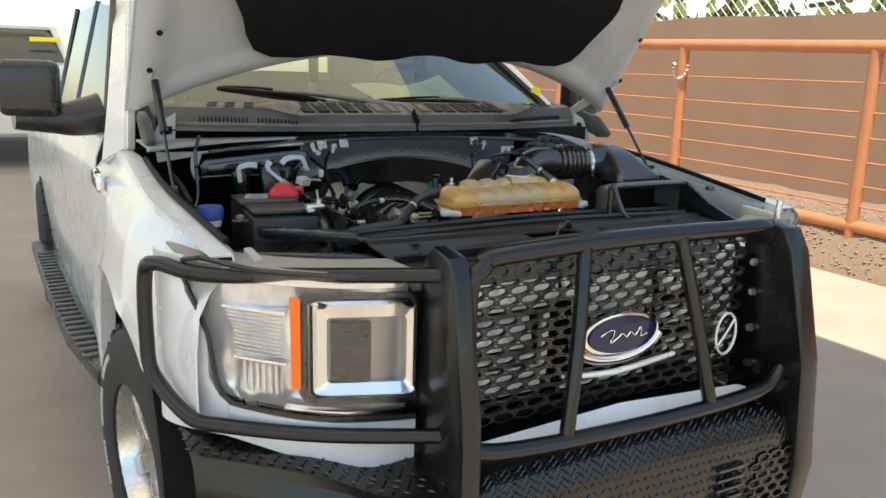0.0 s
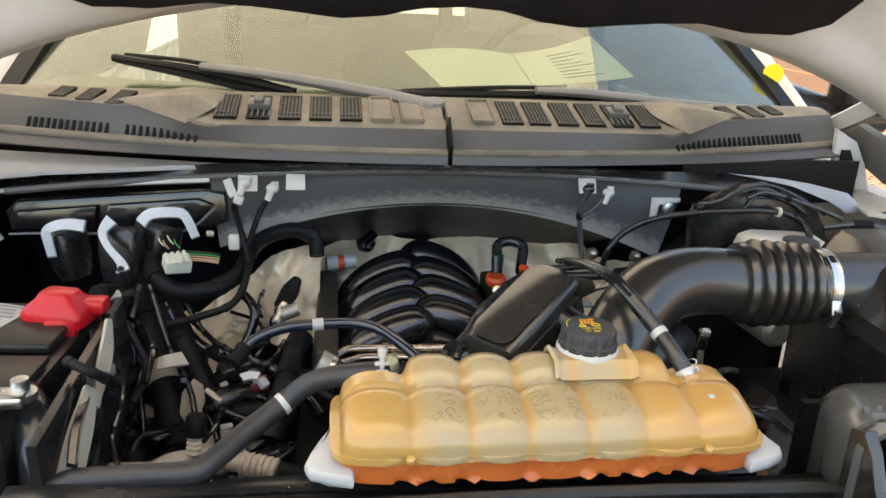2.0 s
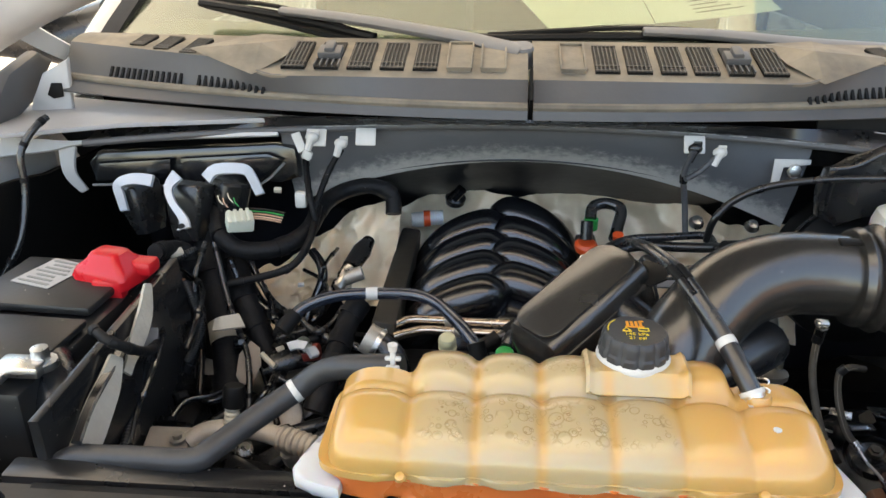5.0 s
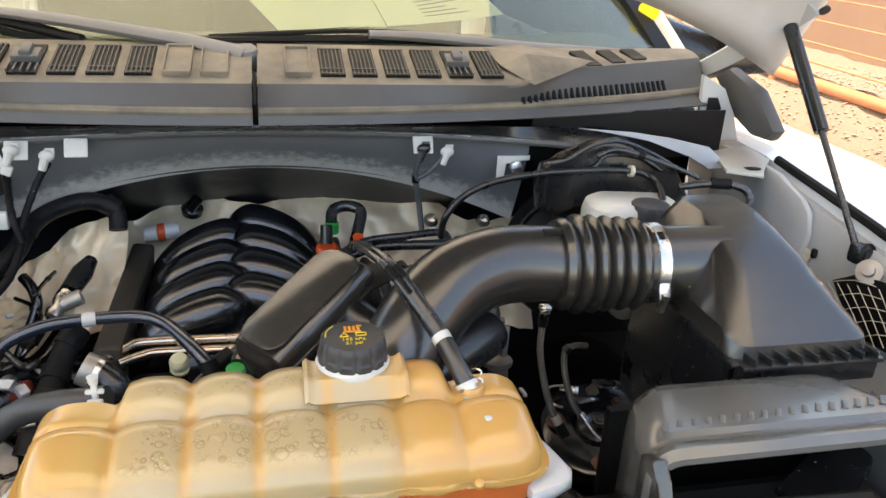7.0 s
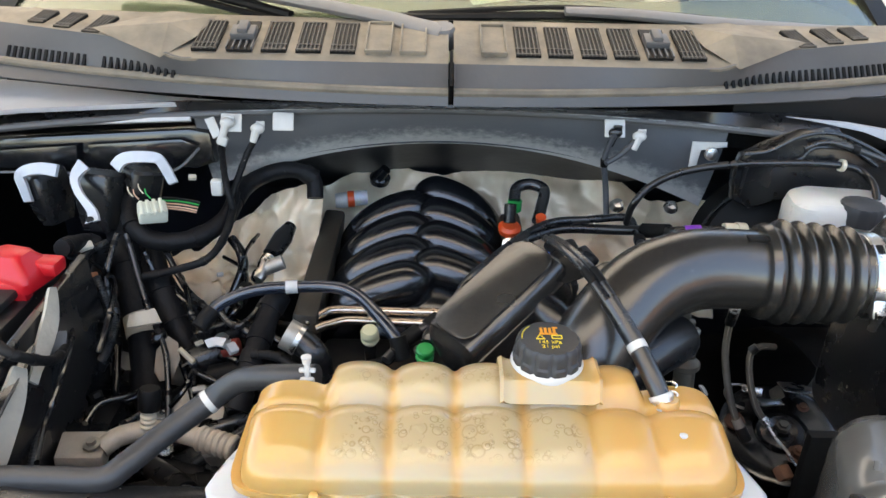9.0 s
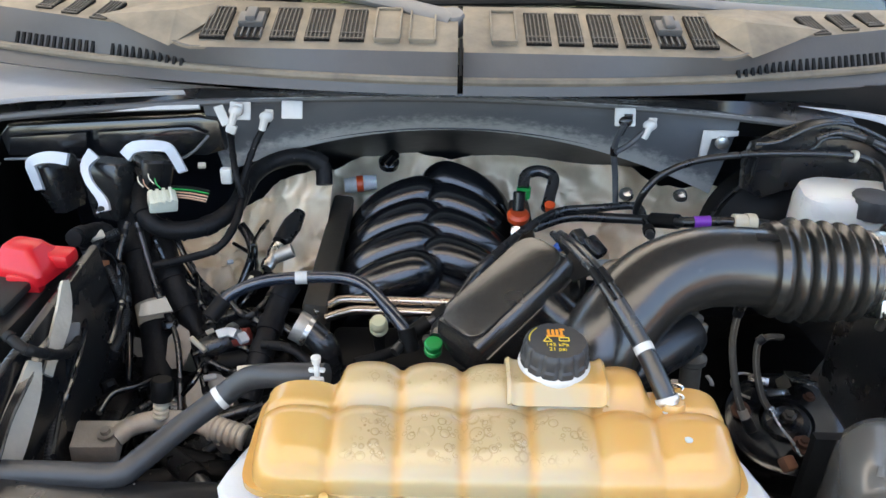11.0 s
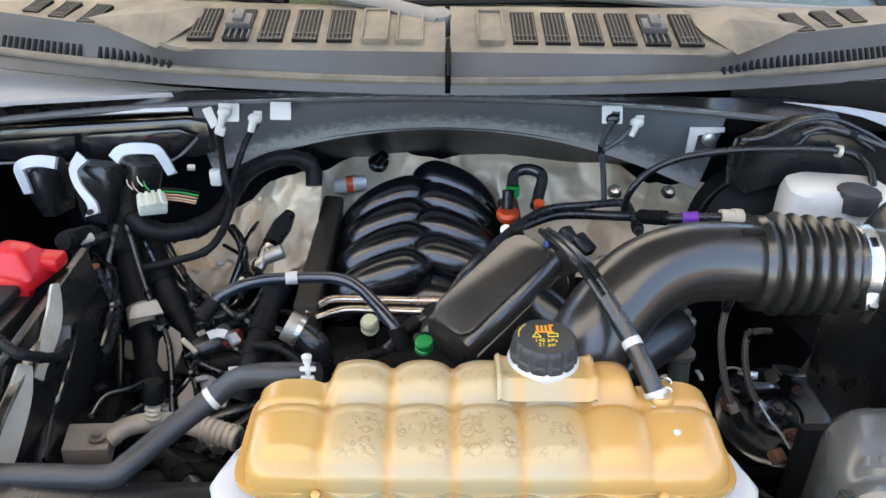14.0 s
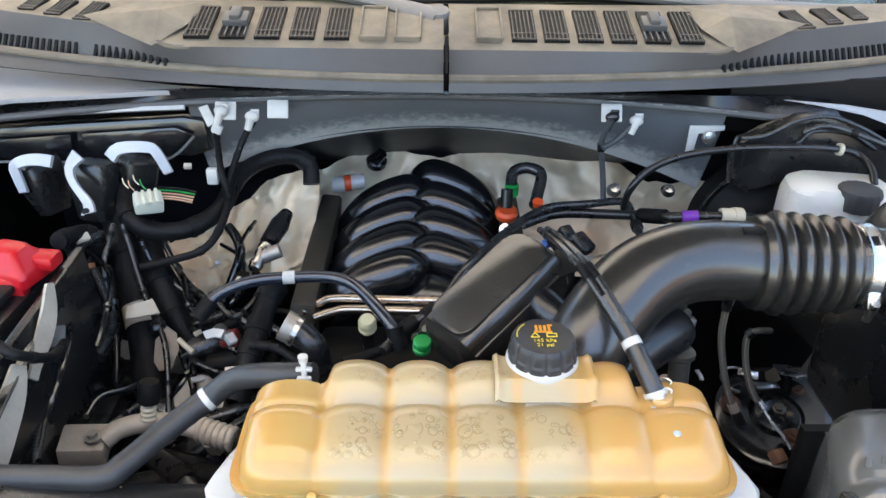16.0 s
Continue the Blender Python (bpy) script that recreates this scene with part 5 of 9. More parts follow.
lathe(bm, [(0.0, 0.0), (0.026, 0.0), (0.027, 0.008), (0.027, 0.100), (0.024, 0.110), (0.0, 0.113)], axis((0.172, 0.678, 1.226), (0.78, 0.57, 0.10)), 28)
part("throttle_motor", bm, BLACK, itb)

bm = B()
prism(bm, [(-0.022, 0.0), (0.004, 0.020), (0.022, 0.018), (0.008, -0.006)], lambda u, v, w: Vector((0.163 + u, 0.757 + v, 1.305 + 0.25 * u + w)), 0.003, 0.001)
part("mount_tab", bm, BLACK, itb)

# air filter housing
fil = thing("air_filter_box", (0.58, 0.75, 0.95), "black plastic air filter housing beside the inner wing", "air filter box")
bm = B()
rings = []
for z, x0, x1, y0, y1, r in ((1.253, 0.488, 0.665, 0.618, 0.883, 0.021), (1.269, 0.490, 0.662, 0.620, 0.883, 0.025), (1.279, 0.489, 0.656, 0.630, 0.879, 0.029), (1.315, 0.506, 0.632, 0.684, 0.875, 0.029), (1.329, 0.514, 0.624, 0.704, 0.871, 0.025), (1.344, 0.526, 0.616, 0.752, 0.868, 0.021), (1.353, 0.536, 0.610, 0.788, 0.862, 0.016)):
    rings.append([Vector(((x0 + x1) / 2 + a, (y0 + y1) / 2 + b, z)) for a, b in rrect((x1 - x0) / 2, (y1 - y0) / 2, r)])
loft(bm, rings)
lid = part("lid", bm, DUST_BLACK, fil, sharp=22)
bm = B()
lathe(bm, [(0.0, 0.0), (0.0445, 0.0), (0.0445, 0.03), (0.0455, 0.075), (0.047, 0.09), (0.0, 0.09)], axis((0.456, 0.768, 1.303), (1, -0.02, -0.02)), 36)
part("outlet", bm, DUST_BLACK, fil)
bm = B()
box(bm, (0.574, 0.760, 1.150), (0.150, 0.25, 0.20), 0.018)
part("lower_case", bm, BLACK, fil)
bm = B()
box(bm, (0.580, 0.612, 1.2515), (0.172, 0.020, 0.006), 0.002)
box(bm, (0.580, 0.614, 1.2365), (0.172, 0.010, 0.026), 0.003)
box(bm, (0.4905, 0.70, 1.2515), (0.012, 0.18, 0.006), 0.002)
part("flange", bm, BLACK, fil)
for k in range(9):
    bm = B()
    box(bm, (0.506 + k * 0.0185, 0.611, 1.2575), (0.0020, 0.018, 0.010), 0.0006, Matrix.Rotation(0.25, 4, "Z"))
    part("flange_rib", bm, BLACK, fil)

# air inlet scoop
sco = thing("air_inlet_scoop", (0.46, 0.48, 1.15), "black plastic air inlet scoop with an open mouth", "air scoop")
# scuffed black plastic, its sky sheen put into the paler grey base
SCOOP = mat("scuffed_sheen_scoop_plastic", (0.105, 0.105, 0.101), 0.2, col2=(0.155, 0.150, 0.138), scale=5, bump=0.05, rvar=0.08, spec=1.0)
bm = B()
rings = []
for y, x0, x1, zt, r in ((0.604, 0.400, 0.560, 1.222, 0.03), (0.600, 0.380, 0.580, 1.240, 0.035), (0.588, 0.362, 0.594, 1.252, 0.035), (0.570, 0.352, 0.602, 1.257, 0.032), (0.520, 0.334, 0.608, 1.2665, 0.028), (0.490, 0.326, 0.610, 1.272, 0.026), (0.484, 0.324, 0.610, 1.2695, 0.026), (0.476, 0.321, 0.611, 1.271, 0.026),
                        (0.466, 0.317, 0.612, 1.279, 0.026), (0.456, 0.313, 0.614, 1.281, 0.026), (0.447, 0.313, 0.614, 1.277, 0.026), (0.447, 0.319, 0.608, 1.271, 0.022), (0.458, 0.321, 0.606, 1.271, 0.022)):
    ring = [(x0, 1.13), (x0, 1.18)]
    for k in range(6):
        t = math.pi - k * math.pi / 10
        ring.append((x0 + r + r * math.cos(t), zt - r + r * math.sin(t)))
    for k in range(6):
        t = math.pi / 2 - k * math.pi / 10
        ring.append((x1 - r + r * math.cos(t), zt - r + r * math.sin(t)))
    ring += [(x1, 1.18), (x1, 1.13)]
    rings.append([Vector((x, y, z)) for x, z in ring])
loft(bm, rings, closed=False)
bm.faces.new([v for v in bm.verts][:len(rings[0])])
sb = part("scoop", bm, SCOOP, sco, sharp=30)
# matt black plate stands for the shade inside the scoop
bm = B()
prism(bm, [(0.336, 1.13), (0.598, 1.13), (0.598, 1.235), (0.336, 1.235)], lambda u, v, w: Vector((u, 0.575 + w, v)), 0.01)
part("mouth", bm, BLACK_MATT, sb)
# arm and wall take darker copies of the scoop plastic for their shaded sides
for nm, x, dx, prof in (("lip_arm", 0.313, 0.013, [(0.470, 1.268), (0.449, 1.277), (0.440, 1.262), (0.428, 1.232), (0.410, 1.207), (0.388, 1.192), (0.372, 1.188), (0.370, 1.175), (0.47, 1.13)]),
                        ("side_wall", 0.602, 0.012, [(0.470, 1.268), (0.449, 1.277), (0.400, 1.252), (0.340, 1.226), (0.270, 1.205), (0.222, 1.196), (0.215, 1.175), (0.47, 1.13)])):
    bm = B()
    prism(bm, prof, lambda u, v, w: Vector((x + w - 0.06 * max(0.0, 0.47 - u) * (-1 if x < 0.5 else 1), u, v)), dx, 0.003)
    part(nm, bm, DUST_BLACK if nm == "lip_arm" else BLACK, sco)
for k in range(17):
    bm = B()
    box(bm, (0.350 + k * 0.0145, 0.499 + 0.0007 * k, 1.2702), (0.0055, 0.011, 0.0028), 0.0006, Euler((0.2, 0, -0.5)).to_matrix().to_4x4())
    part("rib", bm, SCOOP, sco)

# coolant bottle
BOUNDS = (-0.183, -0.115, -0.056, 0.001, 0.061, 0.120, 0.174, 0.244)
PROF = ((0.493, 1.234), (0.492, 1.244), (0.496, 1.256), (0.506, 1.2655), (0.524, 1.2725), (0.544, 1.2775), (0.556, 1.278), (0.563, 1.2735), (0.568, 1.272), (0.574, 1.279), (0.584, 1.2875), (0.598, 1.2905), (0.613, 1.287), (0.623, 1.276), (0.627, 1.255), (0.627, 1.234))


def bottle_ring(x):
    s = 1.0
    for b in BOUNDS[1:-1]:
        s -= 0.07 * math.exp(-(((x - b) / 0.0045) ** 2)) + 0.11 * math.exp(-(((x - b) / 0.014) ** 2))
    d = min(x - BOUNDS[0], BOUNDS[-1] - x)
    e = math.sqrt(max(0.0, 1 - (1 - min(1, d / 0.034)) ** 2))
    s *= 0.45 + 0.55 * e
    # the rear row of lobes stops short of both ends
    k = ease((x + 0.121) / 0.012) * ease((0.178 - x) / 0.012)
    out = []
    for y, z in PROF:
        if y > 0.565:
            y = lerp(0.565 + (y - 0.565) * 0.55, y, k)
            z = lerp(min(z, 1.2755), z, k)
        yy = 0.555 + (y - 0.555) * (0.80 + 0.20 * s)
        if yy < 0.555:
            yy += (1 - e) * 0.016
        out.append(Vector((x, yy, 1.234 + (z - 1.234) * s)))
    return out


bot = thing("coolant_reservoir", (0.02, 0.55, 1.17), "translucent amber coolant reservoir with a lobed top", "coolant reservoir")
bm = B()
xs = [lerp(BOUNDS[0], BOUNDS[-1], k / 150) for k in range(151)]
loft(bm, [bottle_ring(x) for x in xs], closed=False)
bmesh.ops.contextual_create(bm, geom=[v for v in bm.verts if abs(v.co.x - BOUNDS[0]) < 1e-5])
bmesh.ops.contextual_create(bm, geom=[v for v in bm.verts if abs(v.co.x - BOUNDS[-1]) < 1e-5])
upper = part("upper_shell", bm, BOTTLE, bot, sharp=60)
bm = B()
out = []
for k in range(240):
    a = k * math.tau / 240
    c, s = math.cos(a), math.sin(a)
    r = 1 / (abs(c) ** 7 + abs(s) ** 7) ** (1 / 7)
    # the seam swells out before each lobe
    x, y = 0.030 + 0.223 * c * r, 0.560 + 0.071 * s * r
    if s < 0:
        y += 0.006 * max(math.exp(-(((x - q) / 0.012) ** 2)) for q in BOUNDS[1:-1])
    out.append((x, y))
prism(bm, out, lambda u, v, w: Vector((u, v, 1.229 + w)), 0.007, 0.002)
part("seam_flange", bm, BOTTLE, bot)
bm = B()
prism(bm, [(0.030 + (u - 0.030) * 0.97, 0.560 + (v - 0.560) * 0.93) for u, v in out], lambda u, v, w: Vector((u, v, 1.206 + w)), 0.024, 0.008)
part("lower_shell", bm, COOLANT, bot, "amber plastic darkened by orange coolant")
for x, sx in ((-0.190, -1), (0.250, 1)):
    bm = B()
    prism(bm, [(-0.02 * sx, 0.490), (0.006 * sx, 0.494), (0.022 * sx, 0.505), (0.027 * sx, 0.518), (0.022 * sx, 0.536), (0.008 * sx, 0.548), (0.002 * sx, 0.58), (-0.01 * sx, 0.60), (-0.03 * sx, 0.60)], lambda u, v, w: Vector((x + u, v, 1.204 + w + 0.010 * bump01(abs(u), 0.012, 0.0))), 0.016, 0.005)
    part("mounting_lug", bm, MILKY, bot, "milky white mounting lug")
for x in (-0.117, 0.181):
    bm = B()
    lathe(bm, [(0.0, 0.004), (0.004, 0.003), (0.005, 0)], axis((x, 0.490, 1.236), (0, -0.5, 1)), 12)
    part("seam_peg", bm, BOTTLE, bot)
bm = B()
lathe(bm, [(0.0, 0.003), (0.0035, 0.002), (0.0045, -0.002)], axis((0.197, 0.530, 1.272), (0, 0, 1)), 12)
part("moulding_dot", bm, MILKY, bot)
bm = B()
grid(bm, 30, 14, lambda u, v: (lambda x, w: Vector((x, lerp(0.566, 0.626, v), lerp(1.2745, 1.2905, ease(v * 4.5)) + 0.0015 + 0.0035 * w - 0.018 * ease((v - 0.8) * 5))))(lerp(0.041, 0.134, u), math.exp(-((abs(2 * u - 1) - 0.93) / 0.06) ** 2)))
thicken(bm, 0.004)
part("filler_platform", bm, BOTTLE, bot)
CAPM = Matrix.Translation((0.087, 0.610, 1.2935))
bm = B()
lathe(bm, [(0.028, -0.013), (0.0322, -0.011), (0.0342, -0.006), (0.0342, -0.001), (0.0325, 0.002), (0.028, 0.004)], CAPM, 36)
part("filler_neck", bm, WHITE_PL, bot, "white filler neck ring")
bm = B()
rings = []
for s, h in ((1.06, 0.002), (1.06, 0.008), (1.0, 0.010), (1.0, 0.018), (0.96, 0.0225), (0.90, 0.0245), (0.86, 0.024)):
    rings.append([CAPM @ Vector((0.0305 * s * (1 - (0.055 if k % 6 in (0,) and h < 0.03 else 0)) * math.cos(k * math.tau / 72), 0.0305 * s * (1 - (0.055 if k % 6 in (0,) and h < 0.03 else 0)) * math.sin(k * math.tau / 72), h)) for k in range(72)])
loft(bm, rings)
CAP = mat("cap_plastic", (0.03, 0.03, 0.032), 0.5, col2=(0.045, 0.045, 0.045), scale=30, bump=0.1)
cap = part("filler_cap", bm, CAP, bot, "black screw cap with yellow print")


def text_on(name, body, m, size, material, parent, label=""):
    cu = bpy.data.curves.new(name, "FONT")
    cu.body, cu.size, cu.align_x, cu.align_y, cu.extrude = body, size, "CENTER", "CENTER", 0.0002
    tmp = bpy.data.objects.new(name, cu)
    me = bpy.data.meshes.new_from_object(tmp)
    bpy.data.objects.remove(tmp)
    me.transform(m)
    me.materials.append(material)
    ob = new(name, me)
    ob.parent = parent
    if parent.data is None:
        ob.matrix_parent_inverse = Matrix.Translation(-Vector(parent.location))
    return tagged(ob, label)


CT = CAPM @ Matrix.Translation((0, 0, 0.0247))
text_on("pressure_print", "145 kPa\n21 psi", CT @ Matrix.Translation((0, -0.0105, 0)), 0.0068, YELLOW, cap, "yellow pressure rating")
bm = B()
for k in range(4):
    box(bm, CT @ Vector((-0.006 + 0.004 * k, 0.012, 0)), (0.0025, 0.009, 0.0006), 0, CAPM.to_3x3().to_4x4())
box(bm, CT @ Vector((0, 0.0065, 0)), (0.017, 0.0022, 0.0006), 0, CAPM.to_3x3().to_4x4())
box(bm, CT @ Vector((0.007, 0.017, 0)), (0.005, 0.0022, 0.0006), 0, CAPM.to_3x3().to_4x4())
part("coolant_symbol", bm, mat("orange_print", (0.85, 0.33, 0.03), 0.6, bump=0.0), cap)
bm = B()
for a, b in (((-0.012, -0.002), (-0.004, -0.002)), ((-0.012, -0.002), (-0.008, 0.005)), ((-0.004, -0.002), (-0.008, 0.005)), ((0.003, -0.001), (0.012, -0.001)), ((0.003, 0.004), (0.012, 0.004)), ((0.003, -0.001), (0.003, 0.004)), ((0.012, -0.001), (0.012, 0.004))):
    tube(bm, [CT @ Vector((*a, 0)), CT @ Vector((*b, 0))], 0.0006, 4, 1)
part("warning_symbol", bm, YELLOW, cap)
bm = B()
tube(bm, [CT @ Vector((0.025 * math.cos(a), 0.025 * math.sin(a), 0)) for a in (2.3, 2.6, 2.9, 3.2)], 0.0006, 4, 3)
part("turn_arrow", bm, YELLOW, cap)
# nozzle hoses of the bottle
def hose(name, pts, r, material, label, category, base=None, n=12, sub=6, bands=(), group="engine bay hoses"):
    t = thing(name, base or tuple(pts[0]), label, category, group)
    bm = B()
    if "corrugated" in label:
        tube(bm, pts, lambda q: r * (1 + 0.14 * math.sin(q * 260)), n, 40)
    else:
        tube(bm, pts, r, n, sub)
    part("hose_body", bm, material, t)
    line = spline(pts, sub)
    for nm, f, ln, rr, mt in bands:
        i = max(1, min(len(line) - 2, int(f * (len(line) - 1))))
        d = (line[i + 1] - line[i - 1]).normalized()
        bm = B()
        lathe(bm, [(r * 0.9, -ln / 2), (rr, -ln / 2), (rr, ln / 2), (r * 0.9, ln / 2)], axis(line[i], d), 16)
        part(nm, bm, mt, t)
    return t


hose("vent_hose", [(0.194, 0.574, 1.256), (0.191, 0.576, 1.272), (0.184, 0.590, 1.286), (0.170, 0.625, 1.307), (0.150, 0.657, 1.331)], 0.0092, RUBBER, "black rubber vent hose clamped to the coolant reservoir", "hose",
     bands=(("spring_clamp", 0.22, 0.0035, 0.0112, WHITE_PL), ("spring_clamp", 0.34, 0.0045, 0.0112, WHITE_PL), ("clamp_band", 0.28, 0.012, 0.0100, STEEL), ("tape_band", 0.74, 0.008, 0.0097, WHITE_PL)))
for dx, dz in ((-0.0042, 0.0), (0.0042, 0.001)):
    hose("vent_pipe", [(0.153 + dx, 0.652, 1.329 + dz), (0.140 + dx, 0.680, 1.341 + dz), (0.130 + dx, 0.706, 1.345 + dz), (0.119 + dx, 0.750, 1.340 + dz), (0.110 + dx, 0.810, 1.322 + dz)], 0.0040, RUBBER, "thin black pipe taped to the vent hose", "hose", n=10, bands=(("tape_wrap", 0.3, 0.02, 0.0046, BLACK_MATT),))
ear = thing("clamp_ears", (0.200, 0.585, 1.279), "white wire ears of the spring clamp", "clamp")
for dz in (0.0, 0.006):
    bm = B()
    tube(bm, [(0.195, 0.584 + dz, 1.279 + dz), (0.200, 0.582 + dz, 1.2805 + dz), (0.204, 0.580 + dz, 1.279 + dz), (0.203, 0.579 + dz, 1.2765 + dz)], 0.0012, 6, 3)
    part("ear", bm, STEEL, ear)
bm = B()
lathe(bm, [(0.012, 0), (0.012, 0.02), (0.010, 0.024)], axis((0.194, 0.573, 1.254), (0, 0.1, 1)), 16)
part("nozzle", bm, BOTTLE, bot)
DUSTY_HOSE = mat("dusty_rubber_hose", (0.030, 0.030, 0.032), 0.42, col2=(0.062, 0.060, 0.056), scale=22, bump=0.1)
hose("radiator_vent_hose", [Vector((-0.476, 0.563, 1.165)) + Vector((-0.005, -0.02, -0.07)), Vector((-0.476, 0.563, 1.165)) + Vector((-0.012, 0.0, -0.02)), (-0.458, 0.573, 1.168), (-0.430, 0.572, 1.172), (-0.377, 0.566, 1.178), (-0.329, 0.563, 1.182), (-0.311, 0.576, 1.188), (-0.283, 0.608, 1.198), (-0.245, 0.639, 1.215), (-0.218, 0.644, 1.235), (-0.187, 0.634, 1.250), (-0.131, 0.620, 1.262)], 0.0125, DUSTY_HOSE, "smooth black rubber hose running into the coolant reservoir", "hose",
     bands=(("white_band", 0.735, 0.0065, 0.0129, WHITE_PL),))
hc = thing("hose_clip", (-0.146, 0.619, 1.270), "white nylon hose clip on the reservoir", "clip")
bm = B()
box(bm, (-0.138, 0.610, 1.275), (0.005, 0.007, 0.020), 0.0015)
box(bm, (-0.138, 0.610, 1.277), (0.016, 0.005, 0.004), 0.0015)
box(bm, (-0.138, 0.606, 1.266), (0.014, 0.006, 0.010), 0.002)
lathe(bm, [(0.0, 0.008), (0.005, 0.007), (0.004, 0)], axis((-0.138, 0.609, 1.286), (0, 0, 1)), 10)
part("clip", bm, WHITE_PL, hc)
hose("fuel_vapour_hose", [(-0.324, 0.889, 1.150), (-0.306, 0.909, 1.165), (-0.265, 0.922, 1.178), (-0.213, 0.931, 1.180), (-0.155, 0.932, 1.180), (-0.120, 0.915, 1.176), (-0.087, 0.872, 1.168), (-0.066, 0.845, 1.155), (-0.060, 0.836, 1.140)], 0.0085, HOSE_BLUE, "dark blue-black hose with a white tape mark", "hose",
     bands=(("white_tape", 0.395, 0.016, 0.0092, WHITE_PL), ("quick_connector", 0.03, 0.03, 0.0115, BLACK_MATT), ("quick_connector", 0.95, 0.03, 0.0115, BLACK_MATT)))
hose("vacuum_hose", [(-0.079, 0.820, 1.140), (-0.056, 0.850, 1.150), (-0.025, 0.865, 1.165), (0.002, 0.887, 1.180), (0.029, 0.926, 1.200), (0.070, 1.005, 1.195), (0.115, 1.080, 1.190), (0.165, 1.130, 1.190), (0.226, 1.144, 1.190), (0.287, 1.150, 1.192), (0.294, 1.113, 1.190), (0.286, 1.035, 1.200)], 0.0065, RUBBER, "thin black vacuum pipe over the resonator", "hose",
     bands=(("joint", 0.12, 0.035, 0.0105, BLACK_MATT), ("joint", 0.2, 0.02, 0.010, BLACK_MATT), ("joint", 0.97, 0.018, 0.009, BLACK_MATT)))
hose("brake_vacuum_pipe", [(0.124, 1.110, 1.170), (0.182, 1.139, 1.175), (0.261, 1.129, 1.180), (0.311, 1.086, 1.200), (0.339, 1.043, 1.220), (0.379, 1.037, 1.225), (0.420, 1.036, 1.225), (0.456, 1.039, 1.220)], 0.008, BLACK, "black plastic pipe with a purple band and a cream connector", "pipe",
     bands=(("purple_band", 0.66, 0.023, 0.0095, PURPLE), ("cream_connector", 0.84, 0.022, 0.0125, CREAM), ("cream_connector", 0.90, 0.014, 0.0145, CREAM), ("connector", 0.46, 0.05, 0.0115, BLACK_MATT)))
hose("fluid_line", [(0.280, 1.113, 1.200), (0.279, 1.090, 1.240), (0.304, 1.096, 1.270), (0.351, 1.095, 1.295), (0.422, 1.089, 1.310), (0.500, 1.078, 1.318), (0.563, 1.074, 1.318), (0.599, 1.072, 1.310), (0.605, 1.038, 1.300), (0.599, 1.005, 1.280)], 0.0055, BLACK, "thin black line arching past the bulkhead", "hose",
     bands=(("clip", 0.69, 0.006, 0.009, CREAM),))
hose("heater_elbow", [(-0.203, 0.856, 1.150), (-0.185, 0.852, 1.140), (-0.170, 0.844, 1.125), (-0.167, 0.847, 1.090)], 0.018, BLACK, "black elbow hose with a grey clamp end", "hose", bands=(("clamp", 0.08, 0.022, 0.0205, ALU), ("clamp_ring", 0.2, 0.006, 0.0212, STEEL)))
for k, (a, b, c) in enumerate((((-0.202, 0.941, 1.115), (-0.159, 0.970, 1.120), (-0.003, 0.967, 1.120)), ((-0.186, 0.934, 1.110), (-0.137, 0.955, 1.112), (-0.008, 0.953, 1.110)))):
    hose("fuel_pipe", [a, lerp(Vector(a), Vector(b), 0.5) + Vector((0, 0.004, 0)), b, lerp(Vector(b), Vector(c), 0.5), c], 0.0068, mat("fuel_pipe_metal_%s" % "ab"[k], (0.66, 0.57, 0.47), 0.25, 1.0, col2=(0.54, 0.43, 0.33), scale=14, bump=0.0), "bare metal fuel pipe below the manifold", "pipe", bands=(("pipe_clip", 0.68, 0.009, 0.0088, ALU),))
pf = thing("pressure_port", (-0.107, 0.910, 1.090), "cream capped fuel pressure port", "fitting")
bm = B()
lathe(bm, [(0.0, 0.020), (0.010, 0.019), (0.0125, 0.014), (0.0125, 0.006), (0.011, 0.004), (0.013, 0.0), (0.010, -0.006)], axis((-0.106, 0.906, 1.115), (0, -0.3, 1)), 18)
cp = part("cap", bm, mat("yellowed_cap", (0.72, 0.68, 0.42), 0.5, bump=0.05), pf)
bm = B()
lathe(bm, [(0.008, 0.0), (0.008, -0.05), (0.0, -0.05)], axis((-0.107, 0.909, 1.110), (0, -0.3, 1)), 12)
part("stem", bm, BLACK, pf)
gc = thing("green_connector", (-0.026, 0.794, 1.170), "green quick connector collar on a black line", "fitting")
bm = B()
lathe(bm, [(0.0, 0.008), (0.0095, 0.008), (0.0112, 0.006), (0.0112, 0.001), (0.0098, 0.0), (0.0098, -0.003), (0.0112, -0.004), (0.0112, -0.009), (0.0, -0.011)], axis((-0.029, 0.784, 1.178), (0.05, -0.25, 1)), 18)
part("collar", bm, GREEN, gc)
bm = B()
tube(bm, [(-0.027, 0.791, 1.185), (-0.023, 0.815, 1.185), (-0.010, 0.862, 1.170)], 0.008, 10, 4)
part("line", bm, BLACK, gc)

# ---- cowl ----
cowl = thing("cowl_panel", (0, 1.2, 1.38), "dusty grey plastic cowl panel with louvred vents", "cowl panel")


def seal_y(x):
    return 1.122 + 0.26 * x * x


def band_top(x):
    a = abs(x)
    if a < 0.40:
        return Vector((x, 1.150, 1.4345))
    k = bump01(a, 0.40, 0.46)
    s = Vector((x, 1.165 + max(0, a - 0.42) * 0.42, 1.452))
    return lerp(Vector((x, 1.150, 1.4345)), s, k)


def cowl_rear(x):
    return Vector((x, 1.285 + 0.17 * x * x, 1.470 - 0.02 * x * x))


